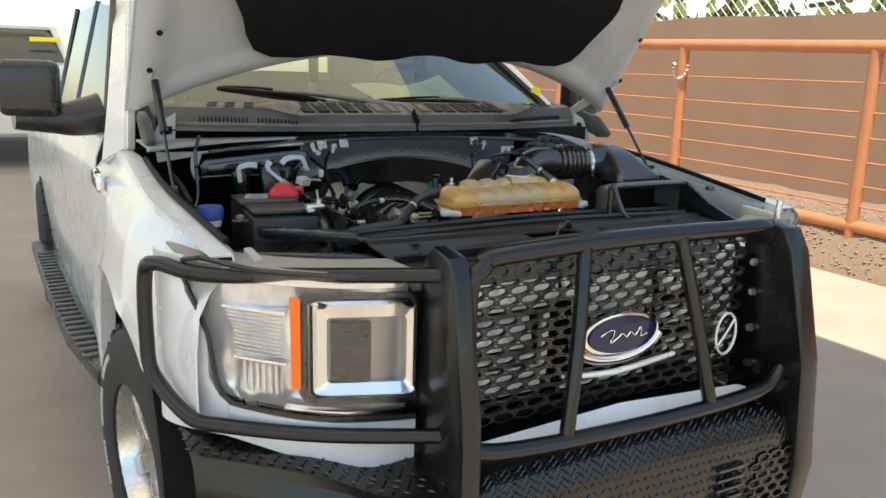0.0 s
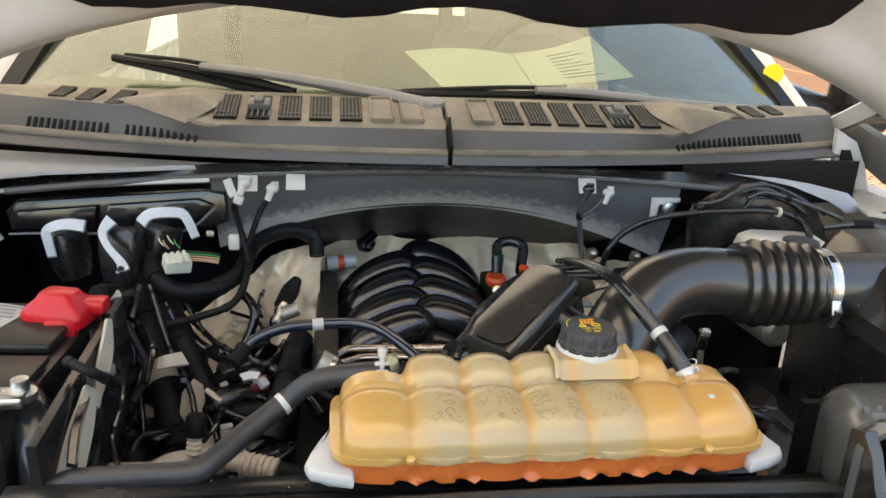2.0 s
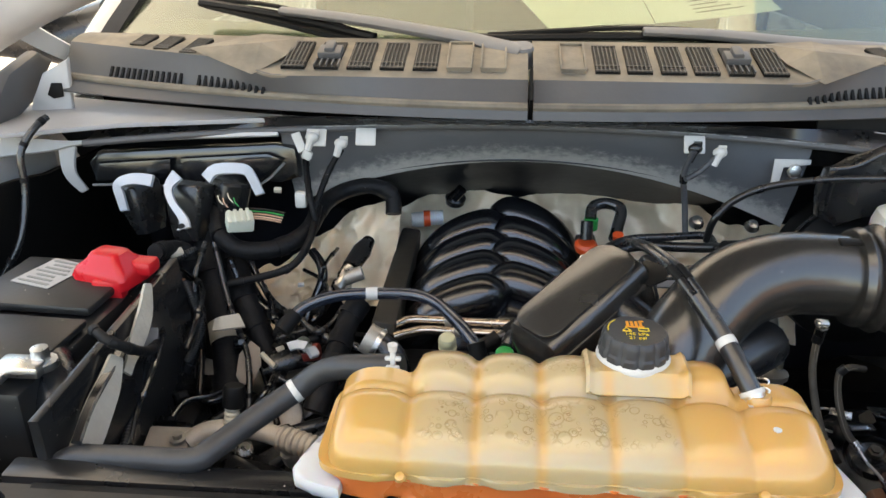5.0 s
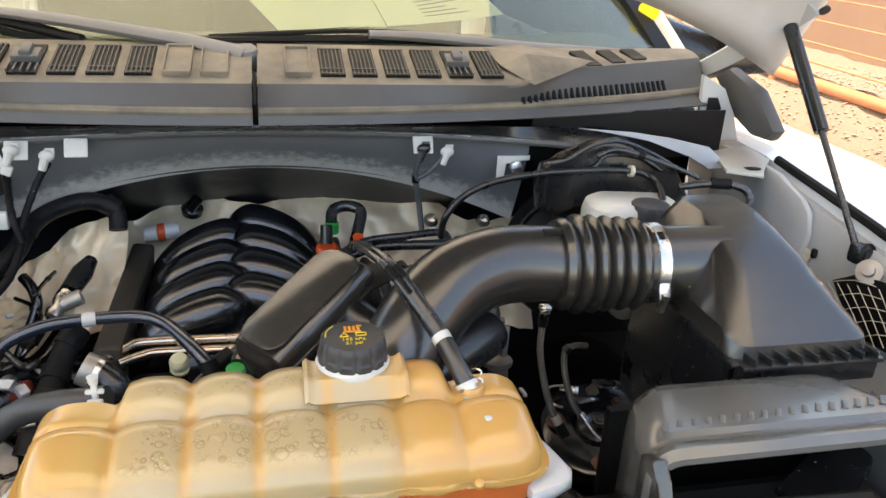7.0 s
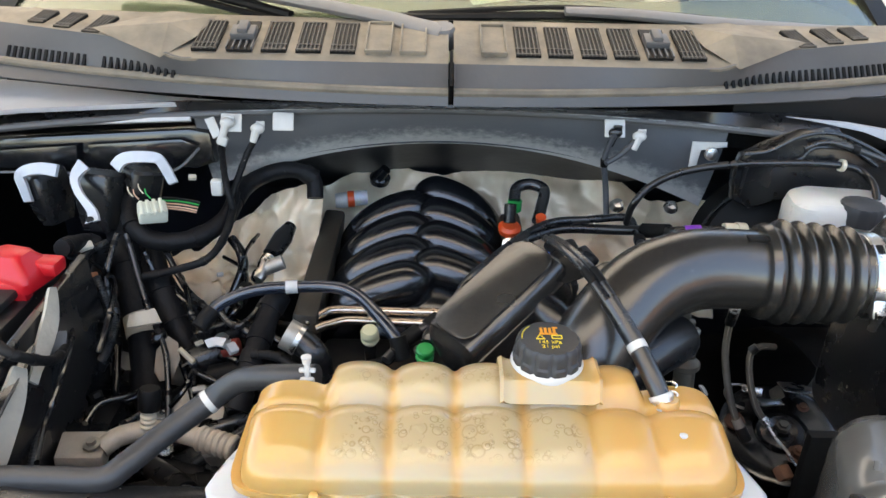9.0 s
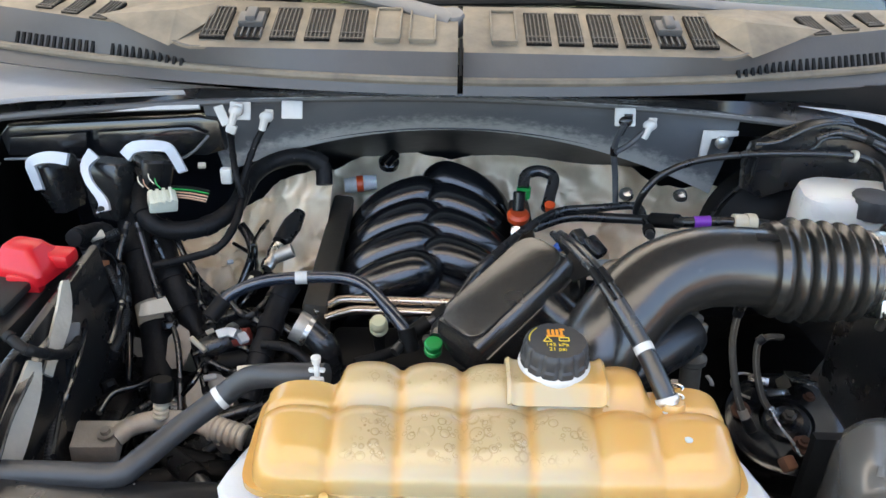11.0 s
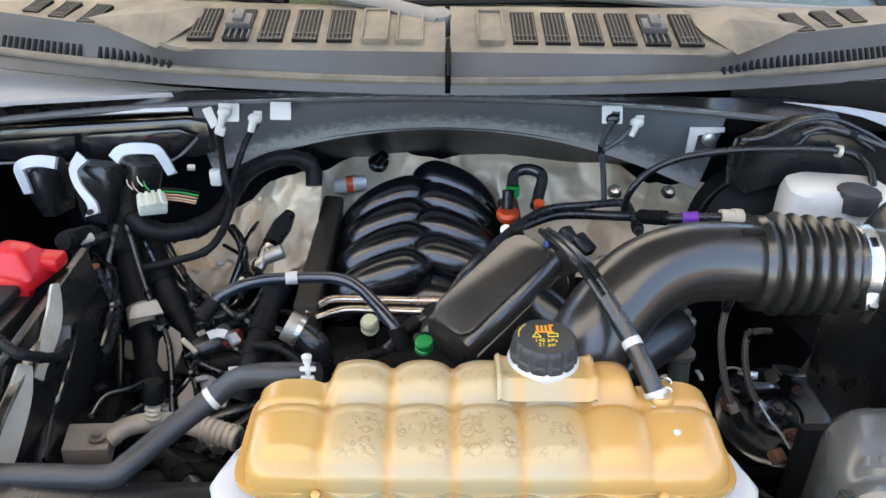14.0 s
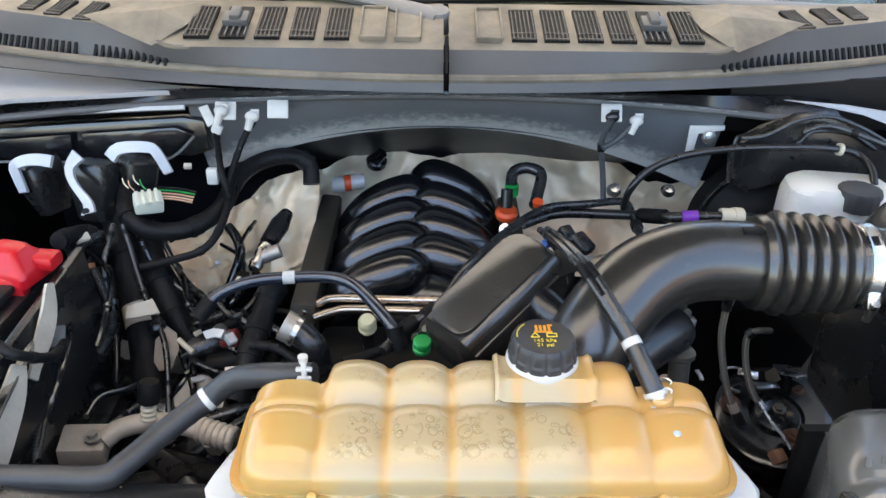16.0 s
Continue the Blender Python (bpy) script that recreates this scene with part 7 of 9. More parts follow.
# bulkhead clips
for label, plate, ball, extra in (("white plate and push clip on the bulkhead", (-0.331, 1.150, 1.338), (-0.335, 1.141, 1.341), True), ("square white pad on the bulkhead", (-0.253, 1.154, 1.340), None, False), ("white push clip on the bulkhead", None, (-0.291, 1.145, 1.331), False),
                                  ("white square pad and clip on the bulkhead", (0.253, 1.156, 1.339), (0.253, 1.148, 1.335), False), ("white push clip on the bulkhead", None, (0.291, 1.150, 1.329), False)):
    bc = thing("bulkhead_clip", plate or ball, label, "clip", "bulkhead clips")
    if plate:
        bm = B()
        box(bm, plate, (0.032, 0.004, 0.028), 0.002, Euler((-0.5, 0, 0)).to_matrix().to_4x4())
        part("pad", bm, WHITE_PL, bc)
    if ball:
        bm = B()
        bmesh.ops.create_uvsphere(bm, u_segments=14, v_segments=10, radius=0.0095, matrix=Matrix.Translation(ball) @ Matrix.Diagonal((1.15, 0.8, 0.9, 1)))
        lathe(bm, [(0.0, -0.012), (0.0055, -0.011), (0.0065, 0.008)], axis(Vector(ball) + Vector((-0.004, -0.003, -0.009)), (0.35, 0.1, 1)), 9)
        box(bm, Vector(ball) + Vector((0.004, 0.004, 0.006)), (0.013, 0.004, 0.009), 0.001)
        part("push_head", bm, WHITE_PL if label.find("square") < 0 else BLACK, bc)
    if extra:
        bm = B()
        box(bm, (-0.346, 1.145, 1.311), (0.016, 0.008, 0.016), 0.003, Euler((0, 0.4, 0)).to_matrix().to_4x4())
        ribbon(bm, [(-0.365, 1.154, 1.343), (-0.360, 1.154, 1.328), (-0.354, 1.150, 1.315)], 0.014, 0.004, (0, -0.8, 0.5))
        part("tail", bm, WHITE_PL, bc)
for p in ((-0.351, 1.107, 1.250),):
    t = thing("cable_clip", p, "white nylon clip round a thin cable", "clip")
    bm = B()
    box(bm, p, (0.018, 0.014, 0.026), 0.004)
    part("clip", bm, WHITE_PL, t)
bk = thing("ground_bracket", (0.430, 1.208, 1.283), "white bracket with a round bolt on the bulkhead", "bracket")
bm = B()
prism(bm, [(0.0, 0.0), (0.0, -0.045), (0.012, -0.045), (0.014, -0.012), (0.055, -0.008), (0.055, 0.0)], lambda u, v, w: Vector((0.380, 1.171, 1.316)) + Vector((u, -w, v)), 0.004, 0.001)
part("plate", bm, WHITE_PL, bk)
bm = B()
lathe(bm, [(0.0, 0.010), (0.009, 0.009), (0.011, 0.004), (0.011, 0)], axis((0.411, 1.166, 1.298), (0, -1, 0.2)), 16)
part("bolt", bm, STEEL, bk)


# ---- brake booster and reservoir ----
bst = thing("brake_booster", (0.47, 1.12, 1.1), "black round brake servo on the bulkhead", "brake booster")
bm = B()
lathe(bm, [(0.0, 0.07), (0.04, 0.065), (0.09, 0.05), (0.118, 0.025), (0.122, 0.0), (0.122, -0.03), (0.0, -0.03)], axis((0.53, 1.165, 1.135), (0, -1, 0.1)), 40)
part("shell", bm, BLACK_MATT, bst)
bm = B()
tube(bm, [Vector((0.53 + 0.124 * math.cos(a), 1.150, 1.137 + 0.124 * math.sin(a))) for a in [1.2 + 0.2 * k for k in range(9)]], 0.003, 8, 3)
part("rim_band", bm, BLACK, bst)
for p in ((0.365, 1.175, 1.200), (0.266, 1.133, 1.220)):
    bm = B()
    lathe(bm, [(0.0, 0.012), (0.008, 0.010), (0.012, 0.0)], axis(p, (0, -0.6, 0.8)), 12)
    part("stud", bm, STEEL, bst)
rsv = thing("brake_fluid_reservoir", (0.56, 1.03, 1.17), "white plastic brake fluid reservoir with a black cap", "fluid reservoir")
bm = B()
rings = []
for z, s in ((1.17, 0.85), (1.185, 0.95), (1.225, 1.0), (1.262, 1.0), (1.277, 0.94), (1.284, 0.78)):
    rings.append([Vector((0.556, 1.020, z + 0.006)) + Matrix.Rotation(-0.15, 3, "Z") @ Vector((a * s, b * s, 0)) for a, b in rrect(0.075, 0.045, 0.03)])
loft(bm, rings)
part("tank", bm, mat("cream_tank", (0.68, 0.67, 0.62), 0.3, col2=(0.58, 0.55, 0.48), scale=10, bump=0.03, sss=0.2), rsv)
bm = B()
rings = []
for s, h in ((1.0, 0.0), (1.0, 0.022), (0.93, 0.027), (0.8, 0.028)):
    rings.append([Vector((0.570, 0.992, 1.266)) + Vector((0.030 * s * (1 - (0.05 if k % 3 == 0 else 0)) * math.cos(k * math.tau / 48), 0.030 * s * (1 - (0.05 if k % 3 == 0 else 0)) * math.sin(k * math.tau / 48), h)) for k in range(48)])
loft(bm, rings)
part("cap", bm, CAP, rsv, "black ribbed cap")
mc = thing("brake_cylinder", (0.55, 1.0, 1.12), "dark brake master cylinder below the reservoir", "brake cylinder")
bm = B()
lathe(bm, [(0.0, 0.0), (0.03, 0.0), (0.03, 0.16), (0.02, 0.17), (0.0, 0.17)], axis((0.53, 1.13, 1.14), (0.1, -1, 0)), 20)
part("cylinder", bm, ALU, mc)

# ---- fittings round the engine ----
def fitting(name, label, category, segs, material=None):
    t = thing(name, segs[0][1], label, category)
    for nm, p, d, prof, mt in segs:
        bm = B()
        lathe(bm, prof, axis(p, d), 16)
        part(nm, bm, mt, t)
    return t


fitting("orange_connector", "white quick connector with an orange ring", "connector",
        (("body", (-0.204, 1.337, 1.129), (1, 0.12, 0.05), [(0.0, 0), (0.013, 0.0), (0.0145, 0.012), (0.0145, 0.022), (0.0, 0.023)], WHITE_PL),
         ("ring", (-0.182, 1.345, 1.129), (1, 0.12, 0.05), [(0.0, 0), (0.0155, 0.0), (0.0155, 0.012), (0.0, 0.012)], ORANGE),
         ("tail", (-0.170, 1.350, 1.129), (1, 0.12, 0.05), [(0.0, 0), (0.0145, 0.0), (0.0135, 0.024), (0.0, 0.025)], MILKY)))
fitting("red_quick_connector", "red and green quick connector beside the manifold", "connector",
        (("red_ring", (0.104, 1.176, 1.150), (0, -0.25, 1), [(0.0, 0), (0.017, 0.0), (0.019, 0.005), (0.019, 0.011), (0.014, 0.016), (0.0, 0.016)], ORANGE),
         ("green_ring", (0.115, 1.221, 1.170), (0, -0.1, 1), [(0.0, 0), (0.012, 0.0), (0.012, 0.018), (0.0, 0.018)], GREEN),
         ("neck", (0.102, 1.160, 1.175), (0.02, 0.3, 1), [(0.0, 0), (0.010, 0.0), (0.010, 0.03), (0.0, 0.03)], BLACK),
         ("tail", (0.097, 1.129, 1.150), (0, -0.8, 0.6), [(0.0, -0.01), (0.008, -0.01), (0.009, 0.012), (0.0, 0.013)], STEEL)))
fitting("hose_end_plug", "small orange plug on a hose end", "fitting", (("cap", (0.154, 1.174, 1.170), (0, -0.3, 1), [(0.0, 0), (0.007, 0.0), (0.009, 0.012), (0.0, 0.013)], ORANGE),))
hose("breather_hose", [(0.114, 1.219, 1.185), (0.119, 1.243, 1.200), (0.142, 1.251, 1.205), (0.165, 1.238, 1.200), (0.158, 1.207, 1.180), (0.150, 1.178, 1.170)], 0.010, RUBBER, "grey rubber breather hose bent behind the manifold", "hose")
fitting("map_sensor", "small black sensor behind the manifold", "sensor", (("body", (-0.126, 1.392, 1.146), (0.1, -0.3, 1), [(0.0, 0), (0.018, 0.0), (0.020, 0.012), (0.012, 0.02), (0.0, 0.021)], BLACK), ("plug", (-0.126, 1.361, 1.167), (0.6, -0.2, 0.8), [(0.0, 0), (0.010, 0.0), (0.010, 0.025), (0.0, 0.025)], BLACK_GLOSS)))
fitting("fuel_rail_valve", "metal fuel rail valve with a black plug", "valve", (("stem", (-0.283, 1.018, 1.140), (0.25, 0.8, 0.3), [(0.0, 0), (0.009, 0.0), (0.011, 0.01), (0.008, 0.02), (0.012, 0.03), (0.012, 0.045), (0.0, 0.045)], STEEL), ("plug", (-0.276, 1.097, 1.140), (0.3, 0.9, 0.3), [(0.0, 0), (0.014, 0.0), (0.016, 0.04), (0.010, 0.07), (0.0, 0.075)], BLACK), ("block", (-0.264, 1.044, 1.150), (0.9, 0.2, 0.3), [(0.0, -0.015), (0.011, -0.015), (0.011, 0.018), (0.0, 0.018)], ALU)))
fitting("solenoid", "black solenoid with a dull red connector", "solenoid", (("body", (-0.367, 0.932, 1.050), (0.8, 0.3, 0.2), [(0.0, 0), (0.022, 0.0), (0.024, 0.03), (0.018, 0.06), (0.0, 0.065)], BLACK), ("tip", (-0.376, 0.923, 1.080), (0.6, -0.4, -0.3), [(0.0, 0), (0.004, 0.0), (0.004, 0.03), (0.0, 0.03)], CREAM), ("red_lock", (-0.297, 0.900, 1.100), (1, 0, 0.2), [(0.0, -0.012), (0.012, -0.01), (0.012, 0.012), (0.0, 0.014)], mat("dull_red", (0.25, 0.03, 0.02), 0.5)), ("collar", (-0.303, 0.886, 1.120), (0.5, -0.5, 0), [(0.0, -0.006), (0.011, -0.005), (0.011, 0.005), (0.0, 0.006)], STEEL), ("plug", (-0.331, 0.912, 1.040), (0.9, 0, 0.3), [(0.0, 0), (0.018, 0.0), (0.016, 0.06), (0.0, 0.06)], BLACK_MATT)))
alu = thing("aluminium_line", (-0.429, 0.749, 1.050), "dirty aluminium refrigerant line with a square flange block", "pipe")
bm = B()
tube(bm, [(-0.422, 0.744, 1.055), (-0.408, 0.760, 1.060), (-0.382, 0.773, 1.060), (-0.343, 0.773, 1.060), (-0.306, 0.766, 1.055)], 0.0125, 16, 5)
part("pipe", bm, DIRTY_ALU, alu)
bm = B()
prof = [(0.0, 0.0)]
for k in range(4):
    prof += [(0.0075, 0.004 + k * 0.0065), (0.0098, 0.006 + k * 0.0065), (0.0098, 0.008 + k * 0.0065), (0.0075, 0.010 + k * 0.0065)]
lathe(bm, prof + [(0.0, 0.030)], axis((-0.370, 0.764, 1.068), (0.1, 0.25, 1)), 16)
br = part("branch", bm, CREAM, alu)
bm = B()
lathe(bm, [(0.0, -0.002), (0.0135, -0.002), (0.014, 0.022), (0.012, 0.026), (0.0, 0.026)], axis((-0.3665, 0.772, 1.098), (0.1, 0.25, 1)), 10)
part("branch_cap", bm, BLACK_MATT, br)
bm = B()
d = Vector((-0.261, 0.754, 1.050)) - Vector((-0.310, 0.768, 1.055))
prof = [(0.0, 0.0)]
for k in range(6):
    prof += [(0.0145, 0.0005 + k * 0.0085), (0.0165, 0.003 + k * 0.0085), (0.0165, 0.006 + k * 0.0085), (0.0145, 0.008 + k * 0.0085)]
prof += [(0.0, 0.052)]
lathe(bm, prof, axis((-0.310, 0.768, 1.055), d), 22)
part("crimp_sleeve", bm, DIRTY_ALU, alu)
bm = B()
tube(bm, [(-0.262, 0.755, 1.050), (-0.235, 0.755, 1.040), (-0.202, 0.763, 1.020)], 0.0135, 14, 3)
part("rubber_end", bm, BLACK_MATT, alu)
bm = B()
box(bm, (-0.447, 0.747, 1.045), (0.055, 0.045, 0.035), 0.004, Euler((0.1, 0.1, 0.15)).to_matrix().to_4x4())
blk = part("flange_block", bm, DIRTY_ALU, alu)
bm = B()
lathe(bm, [(0.0, 0.010), (0.006, 0.010), (0.006, 0.004), (0.011, 0.004), (0.011, 0)], axis((-0.430, 0.741, 1.064), (0, -0.1, 1)), 8)
part("bolt", bm, ALU, blk)
pad = thing("side_pad", (-0.425, 1.013, 1.000), "tan insulating pad between the harnesses", "pad")
bm = B()
prism(bm, [(-0.03, -0.04), (0.02, -0.05), (0.03, 0.0), (0.02, 0.06), (-0.02, 0.06)], lambda u, v, w: Vector((-0.419, 1.006, 1.000)) + Vector((u, v * 0.6, v * 0.6 + w)), 0.02, 0.005)
part("pad_body", bm, mat("tan_pad", (0.48, 0.42, 0.34), 0.75, col2=(0.36, 0.31, 0.25), scale=16, bump=0.3), pad)
PALE_STRIPE = mat("pale_stripe", (0.32, 0.28, 0.22), 0.5, bump=0.0)
BRAID = mat("braided_hose", (0.085, 0.072, 0.055), 0.5, col2=(0.15, 0.13, 0.10), scale=60, bump=0.5, fine=300)
for pts, ends in (([(0.403, 0.943, 1.145), (0.402, 0.946, 1.12), (0.396, 0.928, 1.09), (0.395, 0.900, 1.06), (0.399, 0.869, 1.03), (0.414, 0.850, 1.00)], (("ferrule", 0.03, 0.014, 0.0075, STEEL), ("sleeve", 0.10, 0.024, 0.0075, BLACK), ("ferrule", 0.90, 0.020, 0.0070, DIRTY_ALU), ("sleeve", 0.98, 0.020, 0.0080, BLACK))),
                  ([(0.493, 0.983, 1.06), (0.462, 0.965, 1.072), (0.450, 0.962, 1.06), (0.448, 0.942, 1.03), (0.454, 0.914, 1.00), (0.466, 0.898, 0.985)], (("ferrule", 0.30, 0.012, 0.0068, BLACK), ("ferrule", 0.97, 0.012, 0.0062, STEEL)))):
    st = hose("brake_line", pts, 0.0052, BRAID, "grey-brown braided brake hose", "hose", bands=ends)
    line = spline(pts, 6)
    for sgn in (-1, 1):
        bm = B()
        tube(bm, [q + Vector((0.0022 * sgn, -0.0046, 0.0008)) for q in line[4:-3]], 0.0006, 4, 1)
        part("tracer_stripe", bm, PALE_STRIPE, st)
hose("brake_pipe", [(0.466, 0.898, 0.985), (0.476, 0.880, 0.972), (0.484, 0.858, 0.968), (0.489, 0.835, 0.962)], 0.0022, STEEL, "thin bright brake pipe below the braided hose", "pipe")
wb = thing("washer_bottle_neck", (-0.79, 0.64, 1.15), "white washer bottle neck with a blue cap", "washer bottle")
bm = B()
lathe(bm, [(0.0, 0.03), (0.030, 0.03), (0.034, 0.022), (0.034, 0.0), (0.028, -0.005)], axis((-0.790, 0.715, 1.203), (0, 0, 1)), 26)
part("cap", bm, BLUE, wb, "bright blue cap")
bm = B()
lathe(bm, [(0.029, 0.0), (0.027, -0.022), (0.0, -0.022)], axis((-0.790, 0.715, 1.203), (0, 0, 1)), 22)
part("neck", bm, MILKY, wb)
bm = B()
lathe(bm, [(0.0, 0.0), (0.026, 0.0), (0.026, -0.20), (0.05, -0.26), (0.05, -0.45), (0.0, -0.46)], axis((-0.790, 0.715, 1.182), (0, 0, 1)), 22)
part("filler_tube", bm, BLACK_MATT, wb)

# ---- radiator panel ----
rad = thing("radiator_cover", (0, 0.3, 1.15), "black plastic radiator cover panel with a latch opening", "radiator cover")


def cover(u, v):
    x = lerp(-0.50, 0.58, u)
    y = lerp(0.09 + 0.10 * abs(x) ** 2, 0.52, v)
    z = 1.178 + 0.012 * math.sin(v * 3.0) - 0.012 * (1 - v) - 0.03 * bump01(v, 0.12, 0.0)
    z += 0.006 * (1 if 0.60 < v < 0.68 else 0)
    return Vector((x, y, z))


bm = B()
grid(bm, 60, 44, cover)
bmesh.ops.delete(bm, geom=[f for f in bm.faces if -0.075 < f.calc_center_median().x < 0.06 and 0.235 < f.calc_center_median().y < 0.335], context="FACES")
COVER_DUST = mat("dusty_cover_plastic", (0.020, 0.019, 0.0175), 0.45, col2=(0.045, 0.041, 0.035), scale=6, bump=0.12, spec=0.5)
part("panel", thicken(bm, 0.005), COVER_DUST, rad)
for y, w in ((0.47, 0.5), (0.40, 0.5), (0.20, 0.46)):
    bm = B()
    tube(bm, [(-w + 0.02, y, 1.19), (0.04, y + 0.012, 1.197), (w + 0.06, y, 1.19)], 0.007, 8, 5)
    part("rib", bm, COVER_DUST, rad)
bm = B()
tube(bm, [(0.0, 0.29, 1.16), (0.01, 0.285, 1.20), (0.03, 0.29, 1.215), (0.045, 0.295, 1.20)], 0.009, 8, 4)
box(bm, (0.0, 0.29, 1.155), (0.13, 0.08, 0.03), 0.006)
part("hood_latch", bm, BLACK, rad)
bm = B()
tube(bm, [(0.055, 0.33, 1.185), (0.085, 0.27, 1.188), (0.11, 0.22, 1.186)], 0.012, 8, 3, 0.5)
part("opening_flange", bm, BLACK_GLOSS, rad)
bm = B()
box(bm, (-0.01, 0.30, 1.12), (0.16, 0.14, 0.02))
part("latch_well", bm, BLACK_MATT, rad)
for x, y in ((-0.40, 0.30), (-0.12, 0.16), (0.16, 0.30), (0.23, 0.21), (0.42, 0.32), (0.48, 0.20), (-0.30, 0.14), (0.36, 0.16)):
    bm = B()
    lathe(bm, [(0.0, 0.0025), (0.008, 0.002), (0.011, 0.0)], axis((x, y, 1.187), (0, 0, 1)), 12)
    part("push_rivet", bm, BLACK_MATT, rad)
bm = B()
box(bm, (0.04, 0.515, 1.12), (1.02, 0.02, 0.12), 0.004)
part("rear_skirt", bm, BLACK_MATT, rad)
for sx in (-1, 1):
    bm = B()
    prism(bm, [(0.50, 0.20), (0.80, 0.36), (0.80, 0.56), (0.66, 0.62), (0.50, 0.50)], lambda u, v, w: Vector((sx * u, v, 1.125 + w)), 0.02, 0.004)
    cp = part("corner_panel", bm, BLACK, rad)
    bm = B()
    prism(bm, [(0.49, 0.43), (0.68, 0.58), (0.70, 0.64), (0.48, 0.50)], lambda u, v, w: Vector((sx * u, v, 1.165 + w)), 0.025, 0.006)
    prism(bm, [(0.50, 0.28), (0.76, 0.42), (0.78, 0.47), (0.50, 0.34)], lambda u, v, w: Vector((sx * u, v, 1.148 + w)), 0.02, 0.006)
    part("corner_brace", bm, BLACK, cp)
    bm = B()
    lathe(bm, [(0.0, 0.012), (0.012, 0.011), (0.014, 0.0), (0.02, -0.002)], axis((sx * 0.765, 0.50, 1.235), (0, 0, 1)), 14)
    part("hood_bumper", bm, RUBBER, cp)
bm = B()
prism(bm, [(0.24, 1.20), (0.34, 1.205), (0.35, 1.06), (0.27, 1.05)], lambda u, v, w: Vector((-0.80 + w, u, v)), 0.02, 0.004)
part("lamp_bracket", bm, WHITE_SHADED, truck)
bm = B()
prism(bm, [(0.24, 1.20), (0.36, 1.205), (0.37, 1.06), (0.27, 1.05)], lambda u, v, w: Vector((0.76 + w, u, v)), 0.03, 0.004)
part("lamp_bracket", bm, CREAM, truck)

# second parked vehicle behind, seen past the mirror
car = thing("parked_car", (-1.9, 12.0, 0), "white parked pickup behind the truck with a yellow windshield sticker", "car")
CX = -1.35
bm = B()
rings = [[Vector((CX + a, y, z0 + (z1 - z0) * 0.5 + b)) for a, b in rrect(w, (z1 - z0) / 2, 0.14)] for y, w, z0, z1 in ((11.30, 0.80, 0.5, 1.20), (11.36, 0.93, 0.45, 1.34), (11.6, 0.98, 0.42, 1.42), (12.4, 1.0, 0.42, 1.48), (15.0, 1.0, 0.42, 1.45), (16.6, 0.98, 0.45, 1.40))]
loft(bm, rings)
part("body", bm, WHITE, car)
bm = B()
rings = [[Vector((CX + a, yc + b, z)) for a, b in rrect(w, l, 0.15)] for z, w, l, yc in ((1.46, 0.92, 1.45, 13.9), (1.62, 0.88, 1.32, 13.95), (1.95, 0.76, 0.95, 14.1), (2.0, 0.70, 0.85, 14.1))]
loft(bm, rings)
part("greenhouse", bm, mat("dark_glass", (0.05, 0.06, 0.05), 0.08, bump=0.0), car)
bm = B()
box(bm, (CX, 14.1, 2.0), (1.5, 1.8, 0.06), 0.02)
part("roof", bm, WHITE, car)
for sx in (-1, 1):
    bm = B()
    tube(bm, [(CX + sx * 0.92, 12.5, 1.46), (CX + sx * 0.77, 13.2, 2.0)], 0.05, 8, 1)
    part("pillar", bm, WHITE, car)
    bm = B()
    box(bm, (CX + sx * 0.70, 11.33, 1.10), (0.40, 0.08, 0.26), 0.03)
    part("headlight", bm, LAMP_CHROME, car)
bm = B()
box(bm, (CX, 11.31, 1.05), (0.95, 0.06, 0.36), 0.02)
part("grille", bm, BLACK, car)
bm = B()
box(bm, (CX + 0.62, 12.72, 1.82), (0.42, 0.01, 0.10), 0, Euler((-0.85, 0, 0)).to_matrix().to_4x4())
part("sticker", bm, mat("yellow_sticker", (0.85, 0.72, 0.02), 0.5, bump=0.02), car, "yellow sale sticker")
for x in (CX - 0.9, CX + 0.9):
    for y in (12.2, 15.6):
        bm = B()
        lathe(bm, [(0.0, -0.1), (0.36, -0.12), (0.40, -0.08), (0.40, 0.08), (0.36, 0.12), (0.0, 0.1)], axis((x, y, 0.40), (1, 0, 0)), 28)
        part("wheel", bm, TYRE, car)

# more lines and small parts low in the bay
for k in range(26):
    x = random.uniform(-0.46, -0.22)
    y = random.uniform(0.62, 1.08)
    z = 0.92 + 0.10 * random.random()
    a = random.uniform(0, 6.28)
    l = random.uniform(0.06, 0.16)
    d = Vector((math.cos(a), math.sin(a), random.uniform(-0.3, 0.3))) * l
    p = Vector((x, y, z))
    harness([p - d, p + Vector((0.02, -0.01, 0.03)), p + d], random.choice((0.005, 0.007, 0.011, 0.015)), "black cable low in the engine bay", material=random.choice((TAPE, RUBBER, BLACK)))
for k in range(14):
    p = Vector((random.uniform(0.27, 0.46), random.uniform(0.62, 0.90), 0.82 + 0.08 * random.random()))
    a = random.uniform(0, 6.28)
    d = Vector((math.cos(a), math.sin(a), random.uniform(-0.4, 0.4))) * random.uniform(0.05, 0.12)
    harness([p - d, p + Vector((0.01, 0.01, 0.03)), p + d], random.choice((0.004, 0.006, 0.010)), "black cable low in the engine bay", material=random.choice((TAPE, RUBBER, BLACK)))
